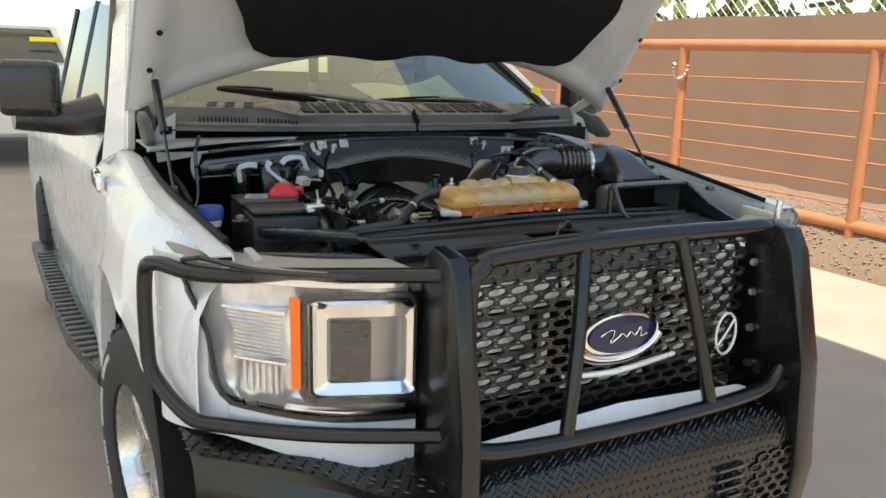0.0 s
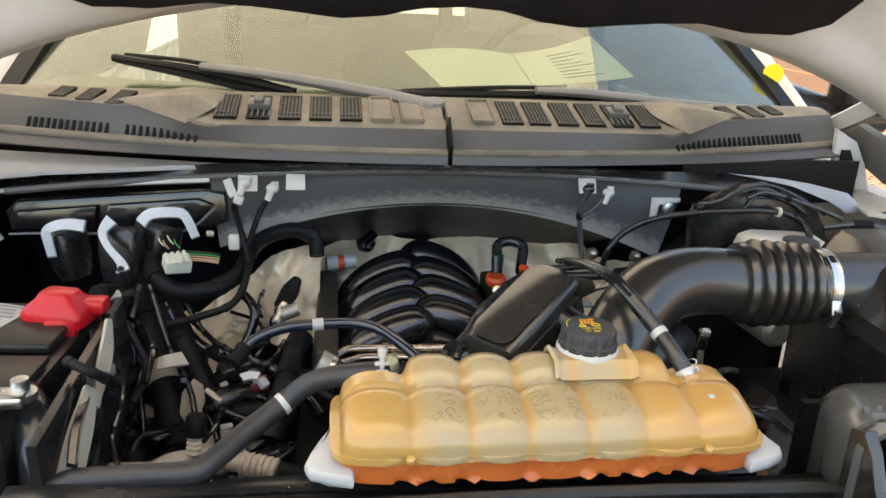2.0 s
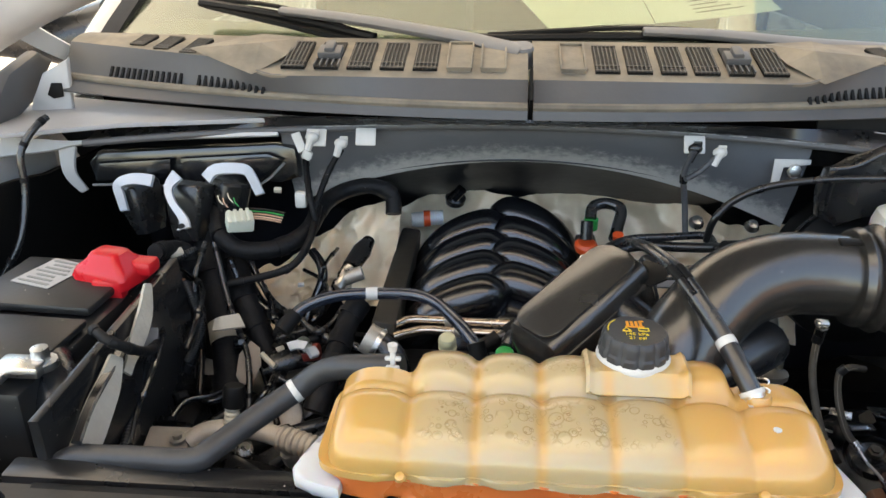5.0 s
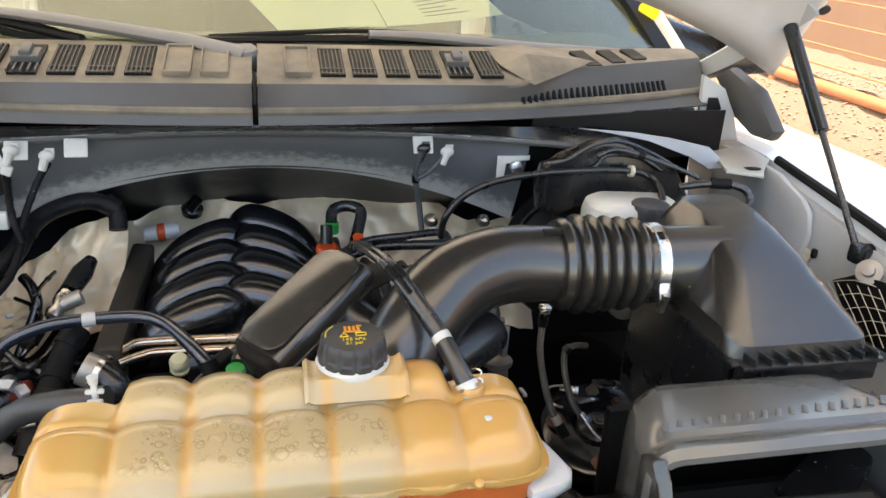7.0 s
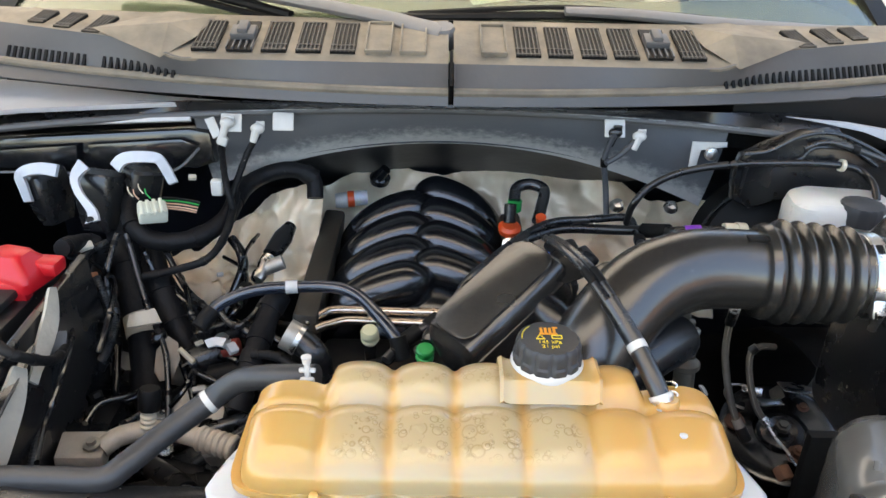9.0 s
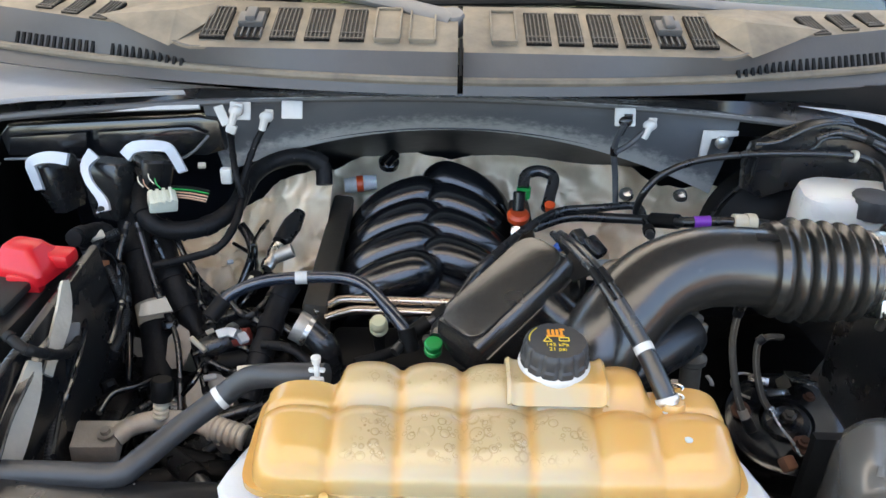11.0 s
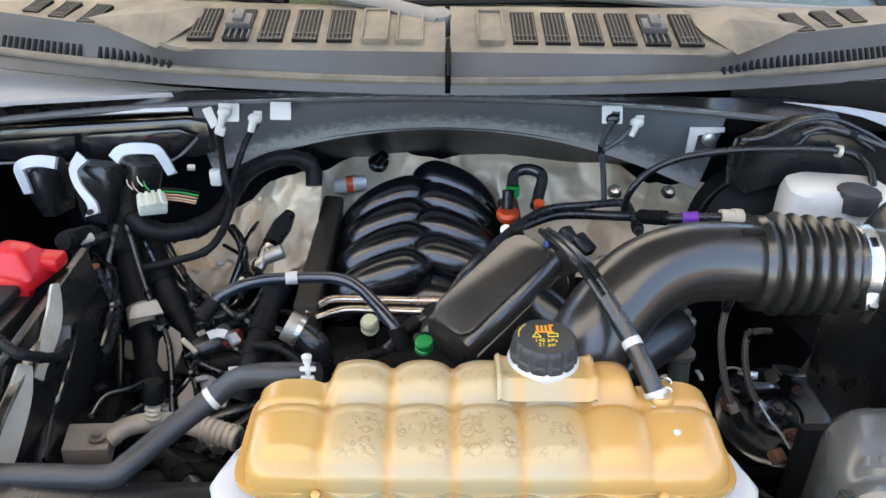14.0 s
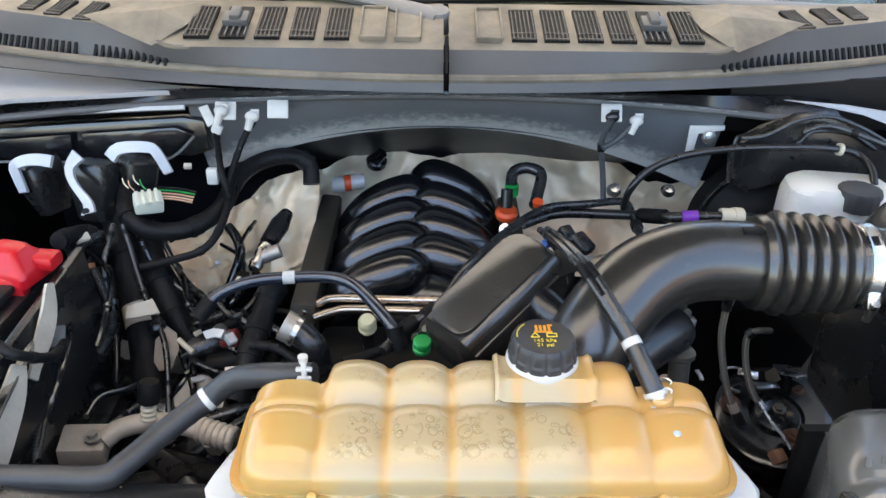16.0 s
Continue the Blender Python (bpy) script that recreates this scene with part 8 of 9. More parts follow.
for k in range(12):
    p = Vector((random.choice((random.uniform(-0.45, -0.2), random.uniform(0.28, 0.48))), random.uniform(0.64, 1.0), 0.96 + 0.05 * random.random()))
    t = thing("bracket_bolt", tuple(p), "small metal bolt head on a bracket", "bolt", "bay bolts")
    bm = B()
    lathe(bm, [(0.0, 0.008), (0.007, 0.008), (0.007, 0.0), (0.012, 0.0), (0.012, -0.03)], axis(p, (random.uniform(-0.4, 0.4), -0.4, 1)), 8)
    part("head", bm, random.choice((ALU, STEEL, DIRTY_ALU)), t)

# label on the heat shield, tape ends, loose plates and small pale parts between the cables
tg = thing("barcode_label", (0.094, 1.448, 1.094), "white barcode label behind the manifold", "label")
bm = B()
box(bm, (0.094, 1.448, 1.094), (0.045, 0.002, 0.026), 0, Euler((-0.5, 0.25, 0)).to_matrix().to_4x4())
lab = part("paper", bm, PAPER, tg)
bm = B()
for k in range(9):
    box(bm, Vector((0.094, 1.446, 1.095)) + Matrix.Rotation(0.25, 3, "Y") @ Vector((-0.016 + 0.004 * k, -0.001, 0.004)), (0.0016 + 0.0008 * (k % 2), 0.001, 0.010), 0, Euler((-0.5, 0.25, 0)).to_matrix().to_4x4())
part("bars", bm, INK, lab)
TANTAPE = mat("cream_tape", (0.60, 0.54, 0.44), 0.65, col2=(0.45, 0.40, 0.32), scale=20, bump=0.2)
tp = thing("tape_flag", (-0.427, 0.938, 1.120), "folded cream tape flag round a harness", "tape")
bm = B()
ribbon(bm, [(-0.444, 0.930, 1.120), (-0.429, 0.928, 1.125), (-0.408, 0.947, 1.120)], lambda t: 0.018 + 0.006 * t, 0.005, (0, -0.6, 0.8))
part("tape", bm, TANTAPE, tp)
GREYP = mat("grey_moulding", (0.16, 0.165, 0.17), 0.45, col2=(0.10, 0.10, 0.105), scale=15, bump=0.1)
PALEP = mat("pale_moulding", (0.58, 0.58, 0.57), 0.45, col2=(0.40, 0.39, 0.37), scale=15, bump=0.1)
for nm, lab, cat, pts, w, mt in (
        ("ring_moulding", "grey plastic moulding between the cables", "moulding", ((-0.514, 0.978, 1.000), (-0.501, 1.009, 1.000), (-0.467, 0.978, 1.000), (-0.446, 0.924, 1.000)), 0.026, GREYP),
        ("pale_bracket", "pale metal bracket low beside the harness", "bracket", ((-0.496, 0.965, 0.980), (-0.474, 0.953, 0.985), (-0.456, 0.936, 0.980)), 0.022, PALEP),
        ("pale_bracket", "pale metal strip low in the engine bay", "bracket", ((-0.517, 0.933, 0.970), (-0.492, 0.935, 0.970), (-0.472, 0.939, 0.975)), 0.009, PALEP),
        ("pale_bracket", "pale metal strip low in the engine bay", "bracket", ((-0.542, 0.910, 0.970), (-0.542, 0.929, 0.970), (-0.543, 0.948, 0.970)), 0.014, PALEP),
        ("pale_bracket", "small pale clip on a cable", "bracket", ((-0.546, 1.027, 1.050), (-0.536, 1.015, 1.050), (-0.531, 0.997, 1.050)), 0.005, PALEP),
        ("pale_bracket", "white cable tie end beside the battery", "bracket", ((-0.505, 0.868, 1.190), (-0.498, 0.880, 1.190), (-0.488, 0.877, 1.185)), 0.015, TANTAPE),
        ("pale_bracket", "thin silver strip behind the battery", "bracket", ((-0.500, 0.869, 0.980), (-0.495, 0.890, 0.985), (-0.480, 0.917, 0.980), (-0.454, 0.927, 0.980)), 0.003, STEEL),
        ("pale_bracket", "cream clip on the black hose", "bracket", ((-0.317, 0.863, 1.130), (-0.306, 0.870, 1.130), (-0.294, 0.867, 1.130)), 0.012, PALEP),
        ("pale_bracket", "small cream plug low by the harness", "bracket", ((-0.357, 0.934, 1.080), (-0.352, 0.939, 1.080), (-0.348, 0.942, 1.080)), 0.007, TANTAPE),
        ("pale_bracket", "small pale clip beside the valve", "bracket", ((0.370, 0.925, 1.030), (0.372, 0.912, 1.030), (0.371, 0.903, 1.030)), 0.005, PALEP)):
    t = thing(nm, tuple(pts[0]), lab, cat)
    bm = B()
    ribbon(bm, pts, w, 0.004, (0.1, -0.5, 0.85), 3)
    part("plate", bm, mt, t)

harness([(-0.735, 1.10, 1.375), (-0.745, 1.075, 1.362), (-0.757, 1.05, 1.33), (-0.757, 1.04, 1.27), (-0.765, 1.01, 1.20), (-0.80, 0.98, 1.14)], 0.0055, "black cable hanging down past the wing frame", material=RUBBER)
for pts in (((-0.487, 1.042, 1.200), (-0.492, 0.996, 1.160), (-0.485, 0.954, 1.100), (-0.504, 0.914, 1.040), (-0.505, 0.830, 1.000)), ((-0.452, 1.044, 1.170), (-0.417, 1.013, 1.100), (-0.375, 0.967, 1.050), (-0.360, 0.898, 1.000)), ((-0.428, 1.061, 1.170), (-0.388, 1.012, 1.130), (-0.343, 0.967, 1.120)), ((-0.516, 0.979, 1.170), (-0.541, 0.953, 1.120), (-0.533, 0.888, 1.070), (-0.505, 0.852, 1.000)),
            ((-0.473, 1.042, 1.200), (-0.437, 0.982, 1.120), (-0.398, 0.926, 1.070), (-0.381, 0.851, 1.000)), ((-0.335, 0.966, 1.130), (-0.295, 0.923, 1.120), (-0.276, 0.952, 1.120), (-0.265, 0.981, 1.130)), ((-0.353, 0.900, 1.060), (-0.312, 0.887, 1.050), (-0.287, 0.886, 1.060), (-0.274, 0.912, 1.080)), ((-0.466, 0.887, 1.000), (-0.478, 0.840, 1.000), (-0.463, 0.756, 1.000))):
    harness(pts, 0.0045, "thin glossy black cable beside the harness", material=RUBBER)
for pts in (((-0.506, 0.996, 1.150), (-0.478, 0.968, 1.120), (-0.469, 0.913, 1.090), (-0.489, 0.888, 1.050)), ((-0.522, 0.976, 1.190), (-0.511, 0.936, 1.150), (-0.518, 0.900, 1.100))):
    harness(pts, 0.007, "corrugated black plastic cable conduit", material=RUBBER)

# scattered pale clips, tape ends and bright fittings among the cables
for lab, p, sz, rot, mt in (
        ("small cream clip on a cable", (-0.517, 0.999, 1.200), (0.022, 0.014, 0.012), 0.7, TANTAPE), ("small tan tape end on a cable", (-0.517, 1.005, 1.140), (0.012, 0.03, 0.008), 0.4, mat("rust_tape", (0.30, 0.13, 0.07), 0.6, bump=0.1)),
        ("cream clip on the wiring", (-0.391, 1.120, 1.260), (0.012, 0.008, 0.008), 0.2, TANTAPE), ("bright clip round a cable", (-0.351, 1.068, 1.120), (0.010, 0.006, 0.006), 0.5, PALEP), ("pale plug between cables", (-0.290, 0.884, 1.110), (0.014, 0.016, 0.010), 0.8, PALEP),
        ("pale plug low in the bay", (-0.344, 0.885, 1.040), (0.018, 0.008, 0.006), 0.5, PALEP), ("cream tag on a hose", (-0.275, 0.830, 1.100), (0.022, 0.010, 0.004), 0.3, TANTAPE), ("steel clip by the reservoir", (0.285, 0.768, 1.100), (0.016, 0.008, 0.006), 0.1, STEEL),
        ("steel clip below the intake", (0.402, 0.943, 1.154), (0.018, 0.010, 0.008), 0.1, STEEL), ("small steel bolt plate", (0.462, 0.956, 1.000), (0.030, 0.012, 0.004), -0.3, STEEL), ("rusty nut low in the bay", (0.454, 0.802, 0.980), (0.020, 0.020, 0.016), 0.4, mat("rusty_nut", (0.22, 0.11, 0.07), 0.7, bump=0.3)),
        ("small black plug behind the manifold", (0.186, 1.058, 1.180), (0.022, 0.030, 0.018), 0.6, BLACK), ("small blue-tipped plug behind the resonator", (0.146, 0.996, 1.200), (0.012, 0.012, 0.010), 0.4, mat("blue_tip", (0.05, 0.12, 0.4), 0.5)), ("black relay behind the resonator", (0.207, 1.049, 1.170), (0.030, 0.036, 0.02), 0.8, BLACK),
        ("clear tab on the intake tube", (0.191, 0.952, 1.200), (0.045, 0.012, 0.004), 0.2, GREYP), ("pale tab beside the battery", (-0.475, 0.804, 1.170), (0.016, 0.03, 0.006), 0.3, GREYP)):
    t = thing("small_fitting", tuple(p), lab, "fitting")
    bm = B()
    box(bm, p, sz, min(sz) * 0.25, Euler((0.5, 0.1, rot)).to_matrix().to_4x4())
    part("fitting_body", bm, mt, t)

# fixings on the driver's inner wing
wbt = thing("wing_bolt", (0.859, 0.858, 1.228), "pale flanged bolt on the inner wing", "bolt")
bm = B()
lathe(bm, [(0.0, 0.016), (0.008, 0.015), (0.009, 0.006), (0.018, 0.005), (0.019, 0.0), (0.0, -0.002)], axis((0.843, 0.842, 1.237), (-0.7, -0.5, 0.5)), 18)
part("head", bm, ALU, wbt)
wcl = thing("wing_clip", (0.859, 0.996, 1.196), "cream plastic wiring clip on the inner wing", "clip")
bm = B()
box(bm, (0.854, 0.989, 1.200), (0.012, 0.026, 0.020), 0.003, Euler((0.4, 0, 0.2)).to_matrix().to_4x4())
cpl = part("clip", bm, CREAM, wcl)
bm = B()
box(bm, (0.852, 0.969, 1.210), (0.008, 0.010, 0.016), 0.003)
part("latch", bm, BLACK, cpl)
hose("sensor_hose", [(0.645, 1.050, 1.297), (0.682, 1.040, 1.305), (0.716, 1.030, 1.307), (0.741, 1.020, 1.301), (0.747, 1.010, 1.286), (0.731, 1.000, 1.275)], 0.006, RUBBER, "short black hose looped beside the air filter box", "hose", bands=(("sleeve", 0.35, 0.03, 0.0085, BLACK_MATT),))
hose("wing_pipe", [(0.513, 1.080, 1.340), (0.550, 1.080, 1.350), (0.619, 1.060, 1.333), (0.676, 1.050, 1.312)], 0.004, RUBBER, "thin black pipe along the bulkhead bracket", "pipe", bands=(("clip", 0.5, 0.01, 0.006, BLACK_MATT),))

# ---- battery tray rails, terminal boot and the finer cables beside them ----
WORN = mat("worn_black_steel", (0.012, 0.012, 0.012), 0.3, col2=(0.16, 0.155, 0.145), scale=30, detail=9, amount=0.8, bump=0.15)
for nm, pts, w in (("upper_rail", [(-0.530, 0.925, 1.196), (-0.505, 0.85, 1.198), (-0.478, 0.745, 1.198), (-0.461, 0.630, 1.196), (-0.448, 0.57, 1.19)], 0.010),
                   ("lower_rail", [(-0.534, 1.050, 1.098), (-0.518, 0.94, 1.10), (-0.503, 0.828, 1.10), (-0.484, 0.676, 1.10), (-0.478, 0.62, 1.095)], 0.014)):
    bm = B()
    ribbon(bm, pts, w, 0.006, (0.5, -0.2, 0.9))
    rl = part(nm, bm, BLACK_GLOSS, tray)
    bm = B()
    tube(bm, [Vector(p) + Vector((w * 0.5, 0, 0.0025)) for p in pts], 0.0011, 6, 3)
    part("worn_edge", bm, WORN, rl)
tb = thing("terminal_boot", (-0.53, 0.66, 1.16), "black rubber boot over the battery cable end", "cable boot")
bm = B()
tube(bm, [(-0.575, 0.735, 1.195), (-0.550, 0.705, 1.200), (-0.520, 0.668, 1.190), (-0.505, 0.632, 1.160), (-0.500, 0.605, 1.115)], lambda t: 0.013 + 0.011 * math.sin(math.pi * min(1.0, 0.15 + t * 0.8)), 20, 5)
part("boot", bm, RUBBER, tb)
for pts, r in (([(-0.528, 0.914, 1.148), (-0.479, 0.845, 1.160), (-0.443, 0.738, 1.172), (-0.444, 0.688, 1.148), (-0.415, 0.607, 1.160)], 0.0032), ([(-0.530, 1.036, 1.158), (-0.465, 0.953, 1.170), (-0.430, 0.852, 1.182), (-0.430, 0.801, 1.158)], 0.0040),
               ([(-0.451, 1.127, 1.118), (-0.392, 1.021, 1.130), (-0.349, 0.914, 1.142), (-0.324, 0.909, 1.118)], 0.0036), ([(-0.467, 0.971, 0.988), (-0.459, 0.891, 1.000), (-0.459, 0.842, 1.012), (-0.438, 0.858, 0.988), (-0.427, 0.880, 1.000)], 0.0045),
               ([(-0.376, 0.923, 1.048), (-0.337, 0.935, 1.060), (-0.289, 0.907, 1.072), (-0.259, 0.900, 1.048)], 0.0050), ([(-0.405, 1.021, 1.038), (-0.367, 0.947, 1.050), (-0.351, 0.867, 1.062), (-0.372, 0.848, 1.038)], 0.0036),
               ([(-0.366, 1.148, 1.108), (-0.312, 1.074, 1.120), (-0.295, 0.959, 1.132), (-0.319, 0.951, 1.108)], 0.0034), ([(-0.312, 1.173, 1.138), (-0.313, 1.093, 1.150), (-0.301, 1.003, 1.162)], 0.0030)):
    hose("engine_cable", pts, r, BLACK_GLOSS, "thin glossy black cable between the harnesses", "wiring", n=8, group="wiring", bands=(("tape_wrap", 0.3, 0.012, r * 1.3, TAPE), ("cable_clip", 0.7, 0.006, r * 1.5, BLACK_GLOSS)))
for p, d, mt in (((-0.385, 1.010, 1.100), (0.7, -0.6, 0.3), BLACK_MATT), ((-0.355, 0.975, 1.075), (0.5, 0.7, 0.4), BLACK_MATT), ((-0.330, 0.930, 1.110), (0.9, 0.1, 0.3), BLACK), ((-0.418, 0.960, 1.075), (0.3, -0.8, 0.5), BLACK), ((-0.300, 0.990, 1.130), (0.2, 0.9, 0.2), BLACK_MATT), ((-0.480, 0.860, 1.040), (0.5, -0.5, 0.6), BLACK_MATT)):
    cn = thing("inline_connector", p, "glossy black inline wiring connector", "connector", "inline connectors")
    m = axis(p, d)
    bm = B()
    loft(bm, [[m @ Vector((a * k, b * k, z)) for a, b in rrect(0.011, 0.008, 0.003, 3)] for z, k in ((-0.024, 0.3), (-0.022, 0.7), (-0.014, 0.75), (-0.013, 1.0), (0.010, 1.0), (0.011, 0.85), (0.022, 0.8), (0.026, 0.4))])
    body = part("housing", bm, mt, cn)
    bm = B()
    box(bm, m @ Vector((0, 0.0095, 0.0)), (0.006, 0.003, 0.014), 0.001, m.to_3x3().to_4x4())
    part("latch", bm, CREAM if p[0] > -0.34 else GREY_CABLE, body)

# ---- thin looms and plates in the corner by the battery ----
LOOM = mat("split_loom", (0.012, 0.012, 0.013), 0.45, col2=(0.03, 0.03, 0.03), scale=40, bump=0.3)
for pts, r, lab in (
        ([(-0.491, 1.016, 1.200), (-0.516, 0.992, 1.190), (-0.506, 0.949, 1.170), (-0.501, 0.908, 1.150), (-0.521, 0.908, 1.130)], 0.0055, "corrugated black split loom beside the battery"),
        ([(-0.493, 0.964, 1.170), (-0.472, 0.936, 1.150), (-0.455, 0.910, 1.130), (-0.456, 0.886, 1.110), (-0.468, 0.881, 1.090)], 0.0055, "corrugated black split loom hanging by the battery"),
        ([(-0.580, 0.816, 1.170), (-0.538, 0.793, 1.170), (-0.497, 0.768, 1.170), (-0.466, 0.788, 1.150)], 0.0055, "corrugated black split loom over the battery tray"),
        ([(-0.551, 0.954, 1.100), (-0.510, 0.862, 1.100), (-0.485, 0.771, 1.100), (-0.473, 0.706, 1.100), (-0.463, 0.663, 1.090)], 0.0045, "corrugated thin black loom along the tray")):
    hose("split_loom", [Vector(p) for p in pts], r, LOOM, lab, "wire loom", n=8, group="engine bay looms")
for pts, r, lab in (
        ([(-0.484, 0.968, 1.060), (-0.468, 0.913, 1.040), (-0.459, 0.883, 1.030), (-0.440, 0.871, 1.030), (-0.427, 0.883, 1.030)], 0.006, "bent glossy black pipe under the wiring trunk"),
        ([(-0.423, 1.045, 1.120), (-0.403, 1.021, 1.110), (-0.378, 1.005, 1.100), (-0.347, 0.970, 1.100)], 0.009, "short black rubber hose beside the fuel line"),
        ([(-0.301, 0.945, 1.110), (-0.263, 0.910, 1.110), (-0.241, 0.921, 1.100), (-0.218, 0.911, 1.090)], 0.008, "short black rubber hose below the fuel line"),
        ([(-0.270, 0.912, 1.080), (-0.242, 0.909, 1.080), (-0.222, 0.898, 1.070), (-0.207, 0.873, 1.060)], 0.008, "black vacuum hose curling behind the reservoir"),
        ([(-0.345, 1.131, 1.150), (-0.327, 1.108, 1.140), (-0.321, 1.092, 1.120), (-0.332, 1.077, 1.090), (-0.349, 1.049, 1.050)], 0.008, "black rubber elbow over the heat shield"),
        ([(-0.444, 0.762, 1.080), (-0.440, 0.799, 1.080), (-0.419, 0.827, 1.070), (-0.404, 0.861, 1.060)], 0.004, "thin black tube looping under the trunk")):
    hose("thin_hose", [Vector(p) for p in pts], r, BLACK_GLOSS, lab, "hose", n=10)
mp = thing("shield_plate", (-0.390, 0.913, 1.070), "tan dusty heat shield plate among the hoses", "heat shield")
bm = B()
prism(bm, [(-0.020, -0.018), (-0.018, 0.012), (-0.002, 0.032), (0.012, 0.023), (0.016, 0.0), (0.006, -0.028), (-0.011, -0.031)], lambda u, v, w: Vector((-0.395, 0.926, 1.060)) + Vector((u, v * 0.55, v * 0.85 + w * 0.4)), 0.003, 0.001)
part("plate", bm, mat("tan_plate", (0.36, 0.29, 0.22), 0.7, col2=(0.26, 0.21, 0.16), scale=20, bump=0.3), mp)

# ---- strut plate, its cap and the valve column beside the reservoir ----
DIRTY_STEEL = mat("dirty_steel", (0.16, 0.145, 0.12), 0.42, 0.6, col2=(0.08, 0.07, 0.055), scale=25, bump=0.2)
sp = thing("strut_plate", (0.497, 0.905, 0.955), "black pressed steel plate round the strut top", "strut plate")
c = Vector((0.500, 0.915, 0.952))
up = (-0.1, -0.30, 1)
bm = B()
lathe(bm, [(0.036, 0.000), (0.040, 0.005), (0.062, 0.004), (0.080, 0.006), (0.088, 0.002), (0.092, -0.008), (0.092, -0.05)], axis(c, up), 56)
plate = part("plate", bm, BLACK_GLOSS, sp)
bm = B()
rm = axis(c, up)
tube(bm, [rm @ Vector((0.0885 * math.cos(a), 0.0885 * math.sin(a), 0.003)) for a in [-0.2 + 0.12 * k for k in range(15)]], 0.0011, 6, 2)
part("worn_rim", bm, STEEL, plate)
for a in (-0.75, 1.15, 2.7):
    bm = B()
    lathe(bm, [(0.0, 0.0012), (0.009, 0.001), (0.010, 0.0)], rm @ Matrix.Translation((0.066 * math.cos(a), 0.066 * math.sin(a), 0.0056)) @ Matrix.Rotation(a, 4, "Z") @ Matrix.Diagonal((0.6, 1.2, 1, 1)), 16)
    part("slot", bm, BLACK_MATT, plate)
bm = B()
lathe(bm, [(0.0, 0.014), (0.010, 0.014), (0.013, 0.009), (0.022, 0.012), (0.031, 0.008), (0.035, -0.002), (0.035, -0.014)], axis(c, up), 32)
part("strut_cap", bm, RUBBER, sp)
RUST = mat("rusty_nut", (0.17, 0.08, 0.05), 0.6, 0.3, col2=(0.09, 0.05, 0.035), scale=40, bump=0.3)
bm = B()
lathe(bm, [(0.0, 0.026), (0.006, 0.026), (0.007, 0.023), (0.0105, 0.022), (0.0105, 0.012)], axis(c, up), 6)
part("nut", bm, DIRTY_STEEL, sp)
for p in ((0.500, 0.858, 0.962), (0.545, 0.955, 0.962), (0.435, 0.930, 0.962)):
    bm = B()
    lathe(bm, [(0.0, 0.016), (0.0055, 0.016), (0.0065, 0.012), (0.0095, 0.011), (0.0095, 0.002), (0.015, 0.001), (0.015, -0.004)], axis(p, up), 8)
    part("nut", bm, RUST, sp)
fb = thing("folded_bracket", (0.53, 0.97, 0.985), "shiny folded steel bracket behind the strut plate", "bracket")
bm = B()
prism(bm, [(0.0, 0.0), (0.030, -0.006), (0.046, -0.040), (0.014, -0.058), (-0.006, -0.042)], lambda u, v, w: Vector((0.515 + u, 0.992 + v, 0.988 - 0.35 * v + w)), 0.0025, 0.0008)
part("face", bm, STEEL, fb)
bm = B()
prism(bm, [(0.0, 0.0), (0.022, -0.004), (0.018, -0.032), (-0.002, -0.030)], lambda u, v, w: Vector((0.502 + u * 0.6, 0.985 + v, 0.975 + u * 0.8 + w)), 0.0025, 0.0008)
part("fold", bm, DIRTY_STEEL, fb)
hb = thing("hose_bracket", (0.46, 0.95, 0.985), "bright pressed hose bracket with a curved edge", "bracket")
bm = B()
tube(bm, [Vector((0.452 + 0.026 * math.cos(a), 0.958 + 0.030 * math.sin(a), 0.986)) for a in [0.25 * k + 0.4 for k in range(17)]], 0.0022, 6, 2)
part("curved_edge", bm, STEEL, hb)
bm = B()
prism(bm, [(-0.010, 0.004), (0.034, 0.002), (0.036, -0.010), (0.004, -0.014), (-0.012, -0.008)], lambda u, v, w: Vector((0.470 + u, 0.945 + v, 0.988 + w)), 0.003, 0.001)
part("ledge", bm, STEEL, hb)

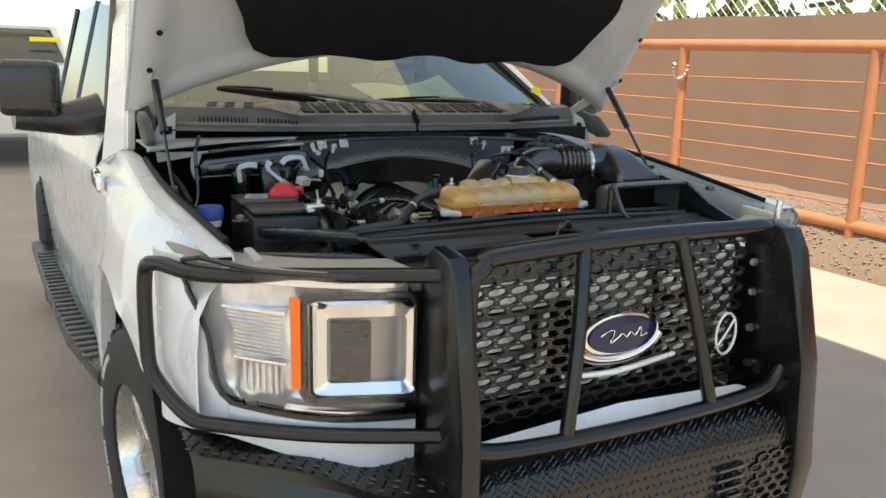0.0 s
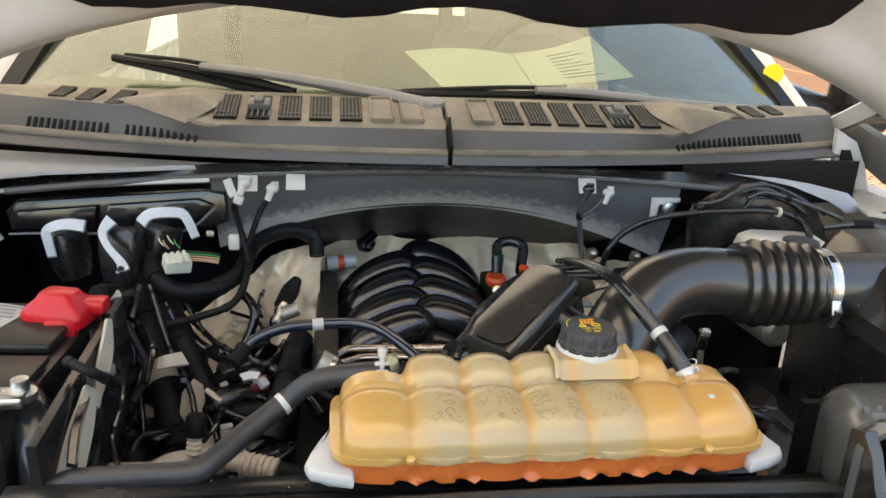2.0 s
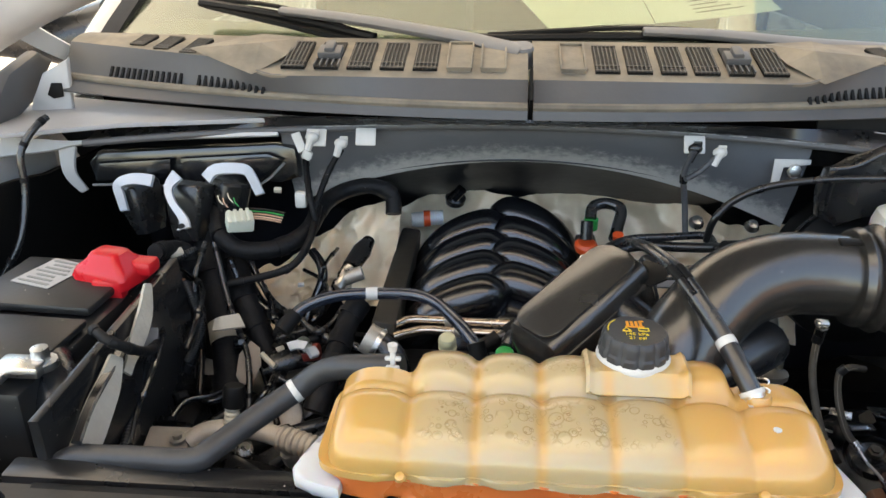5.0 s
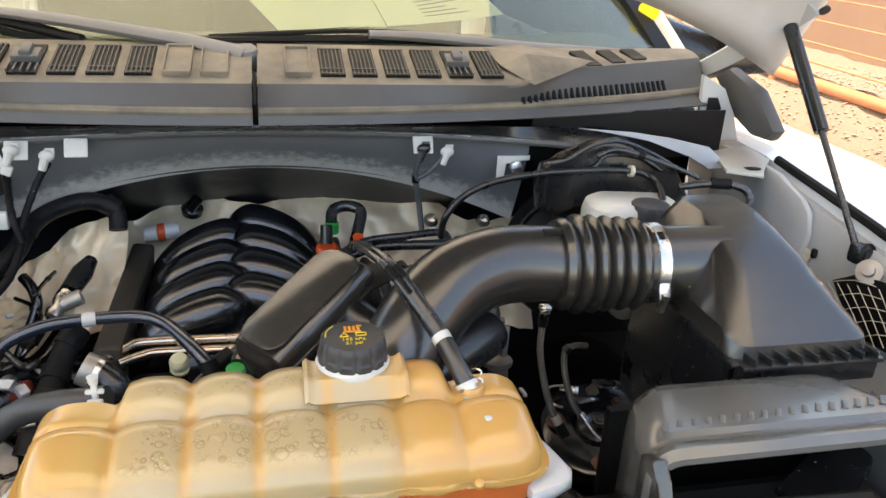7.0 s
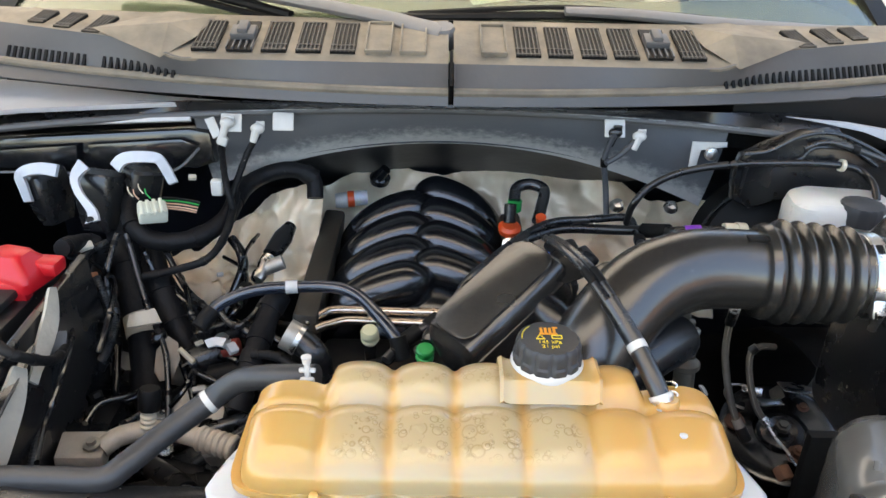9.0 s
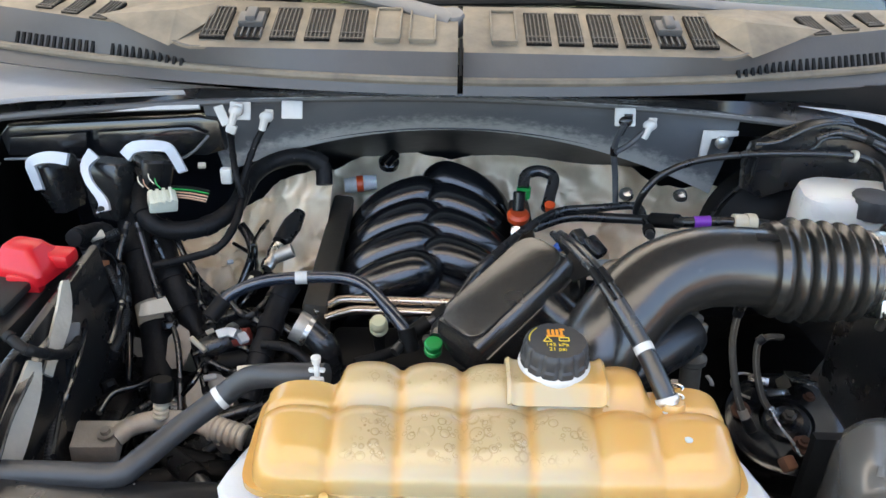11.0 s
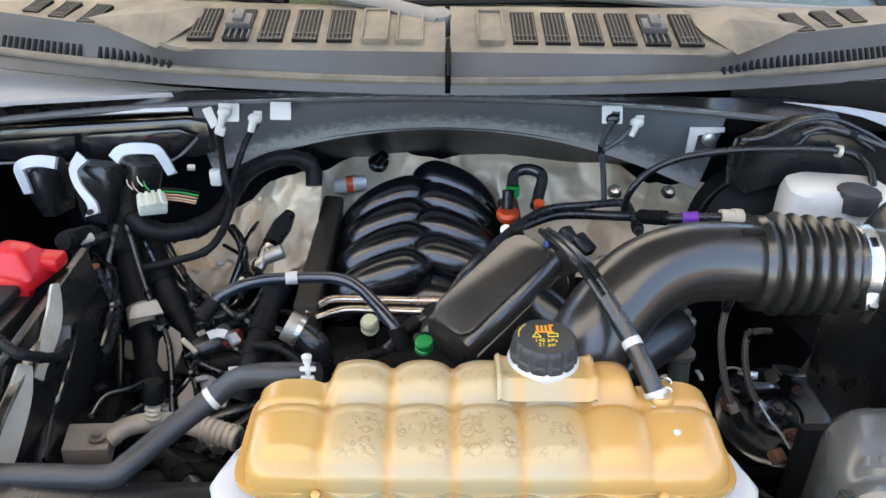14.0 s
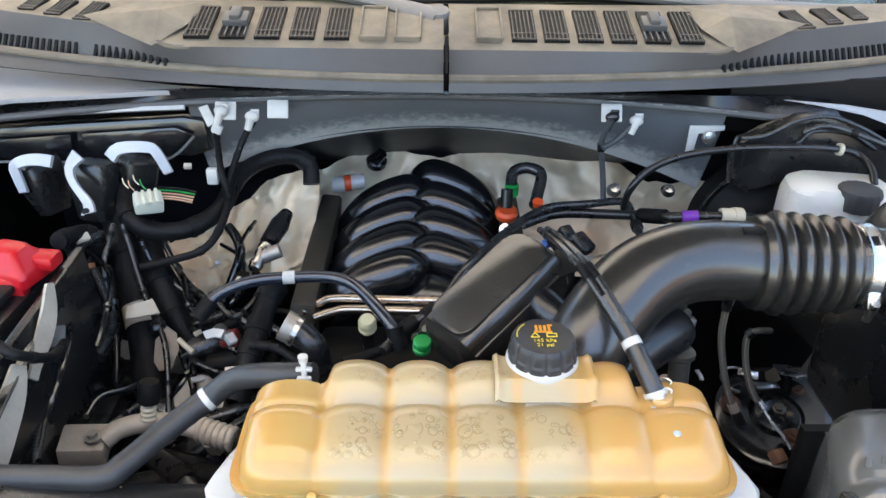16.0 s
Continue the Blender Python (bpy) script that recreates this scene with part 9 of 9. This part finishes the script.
vc = thing("valve_column", (0.283, 0.774, 1.100), "dirty metal valve column with a bolted bracket", "valve")
bm = B()
lathe(bm, [(0.0, -0.03), (0.0115, -0.03), (0.0125, 0.02), (0.0125, 0.055), (0.0, 0.057)], axis((0.281, 0.758, 1.115), (0.0, 0.22, 1)), 16)
part("column", bm, DIRTY_STEEL, vc)
bm = B()
lathe(bm, [(0.0, 0.006), (0.014, 0.006), (0.019, 0.003), (0.019, -0.003), (0.0, -0.004)], axis((0.281, 0.776, 1.174), (0, 0.1, 1)), 20)
part("collar", bm, DIRTY_STEEL, vc)
bm = B()
box(bm, (0.291, 0.784, 1.192), (0.008, 0.012, 0.050), 0.002, Euler((-0.2, 0.1, 0)).to_matrix().to_4x4())
box(bm, (0.284, 0.790, 1.216), (0.014, 0.010, 0.022), 0.003)
part("bracket", bm, DIRTY_STEEL, vc)
bm = B()
lathe(bm, [(0.0, -0.014), (0.009, -0.014), (0.011, 0.0), (0.009, 0.012), (0.006, 0.022), (0.0, 0.023)], axis((0.276, 0.798, 1.228), (-0.1, 0.1, 1)), 12)
part("valve_head", bm, DIRTY_STEEL, vc)
bm = B()
box(bm, (0.262, 0.778, 1.214), (0.026, 0.014, 0.020), 0.004, Euler((0.2, 0.1, 0.3)).to_matrix().to_4x4())
part("latch", bm, BLACK_MATT, vc)

# ---- net behind the driver's wheel arch ----
net = thing("arch_net", (0.815, 0.83, 1.20), "pale string net over a dark opening in the inner wing", "net")
bm = B()
prism(bm, [(0.905, 1.195), (0.86, 1.226), (0.80, 1.238), (0.74, 1.225), (0.72, 1.15), (0.84, 1.14)], lambda u, v, w: Vector((0.845 - w, u, v)), 0.004, 0.001)
part("opening", bm, BLACK_MATT, net)
bm = B()
for k in range(6):
    f = k / 5
    tube(bm, [(0.826, lerp(0.895, 0.80, f), lerp(1.198, 1.232, f)), (0.824, lerp(0.845, 0.765, f), lerp(1.170, 1.205, f)), (0.82, lerp(0.80, 0.73, f), lerp(1.140, 1.18, f))], 0.0007, 5, 2)
for k in range(5):
    f = k / 4
    tube(bm, [(0.827, lerp(0.885, 0.81, f), lerp(1.203, 1.150, f)), (0.825, lerp(0.845, 0.78, f), lerp(1.224, 1.172, f)), (0.82, lerp(0.80, 0.74, f), lerp(1.236, 1.190, f))], 0.0007, 5, 2)
part("strings", bm, CREAM, net, kind="stuff")
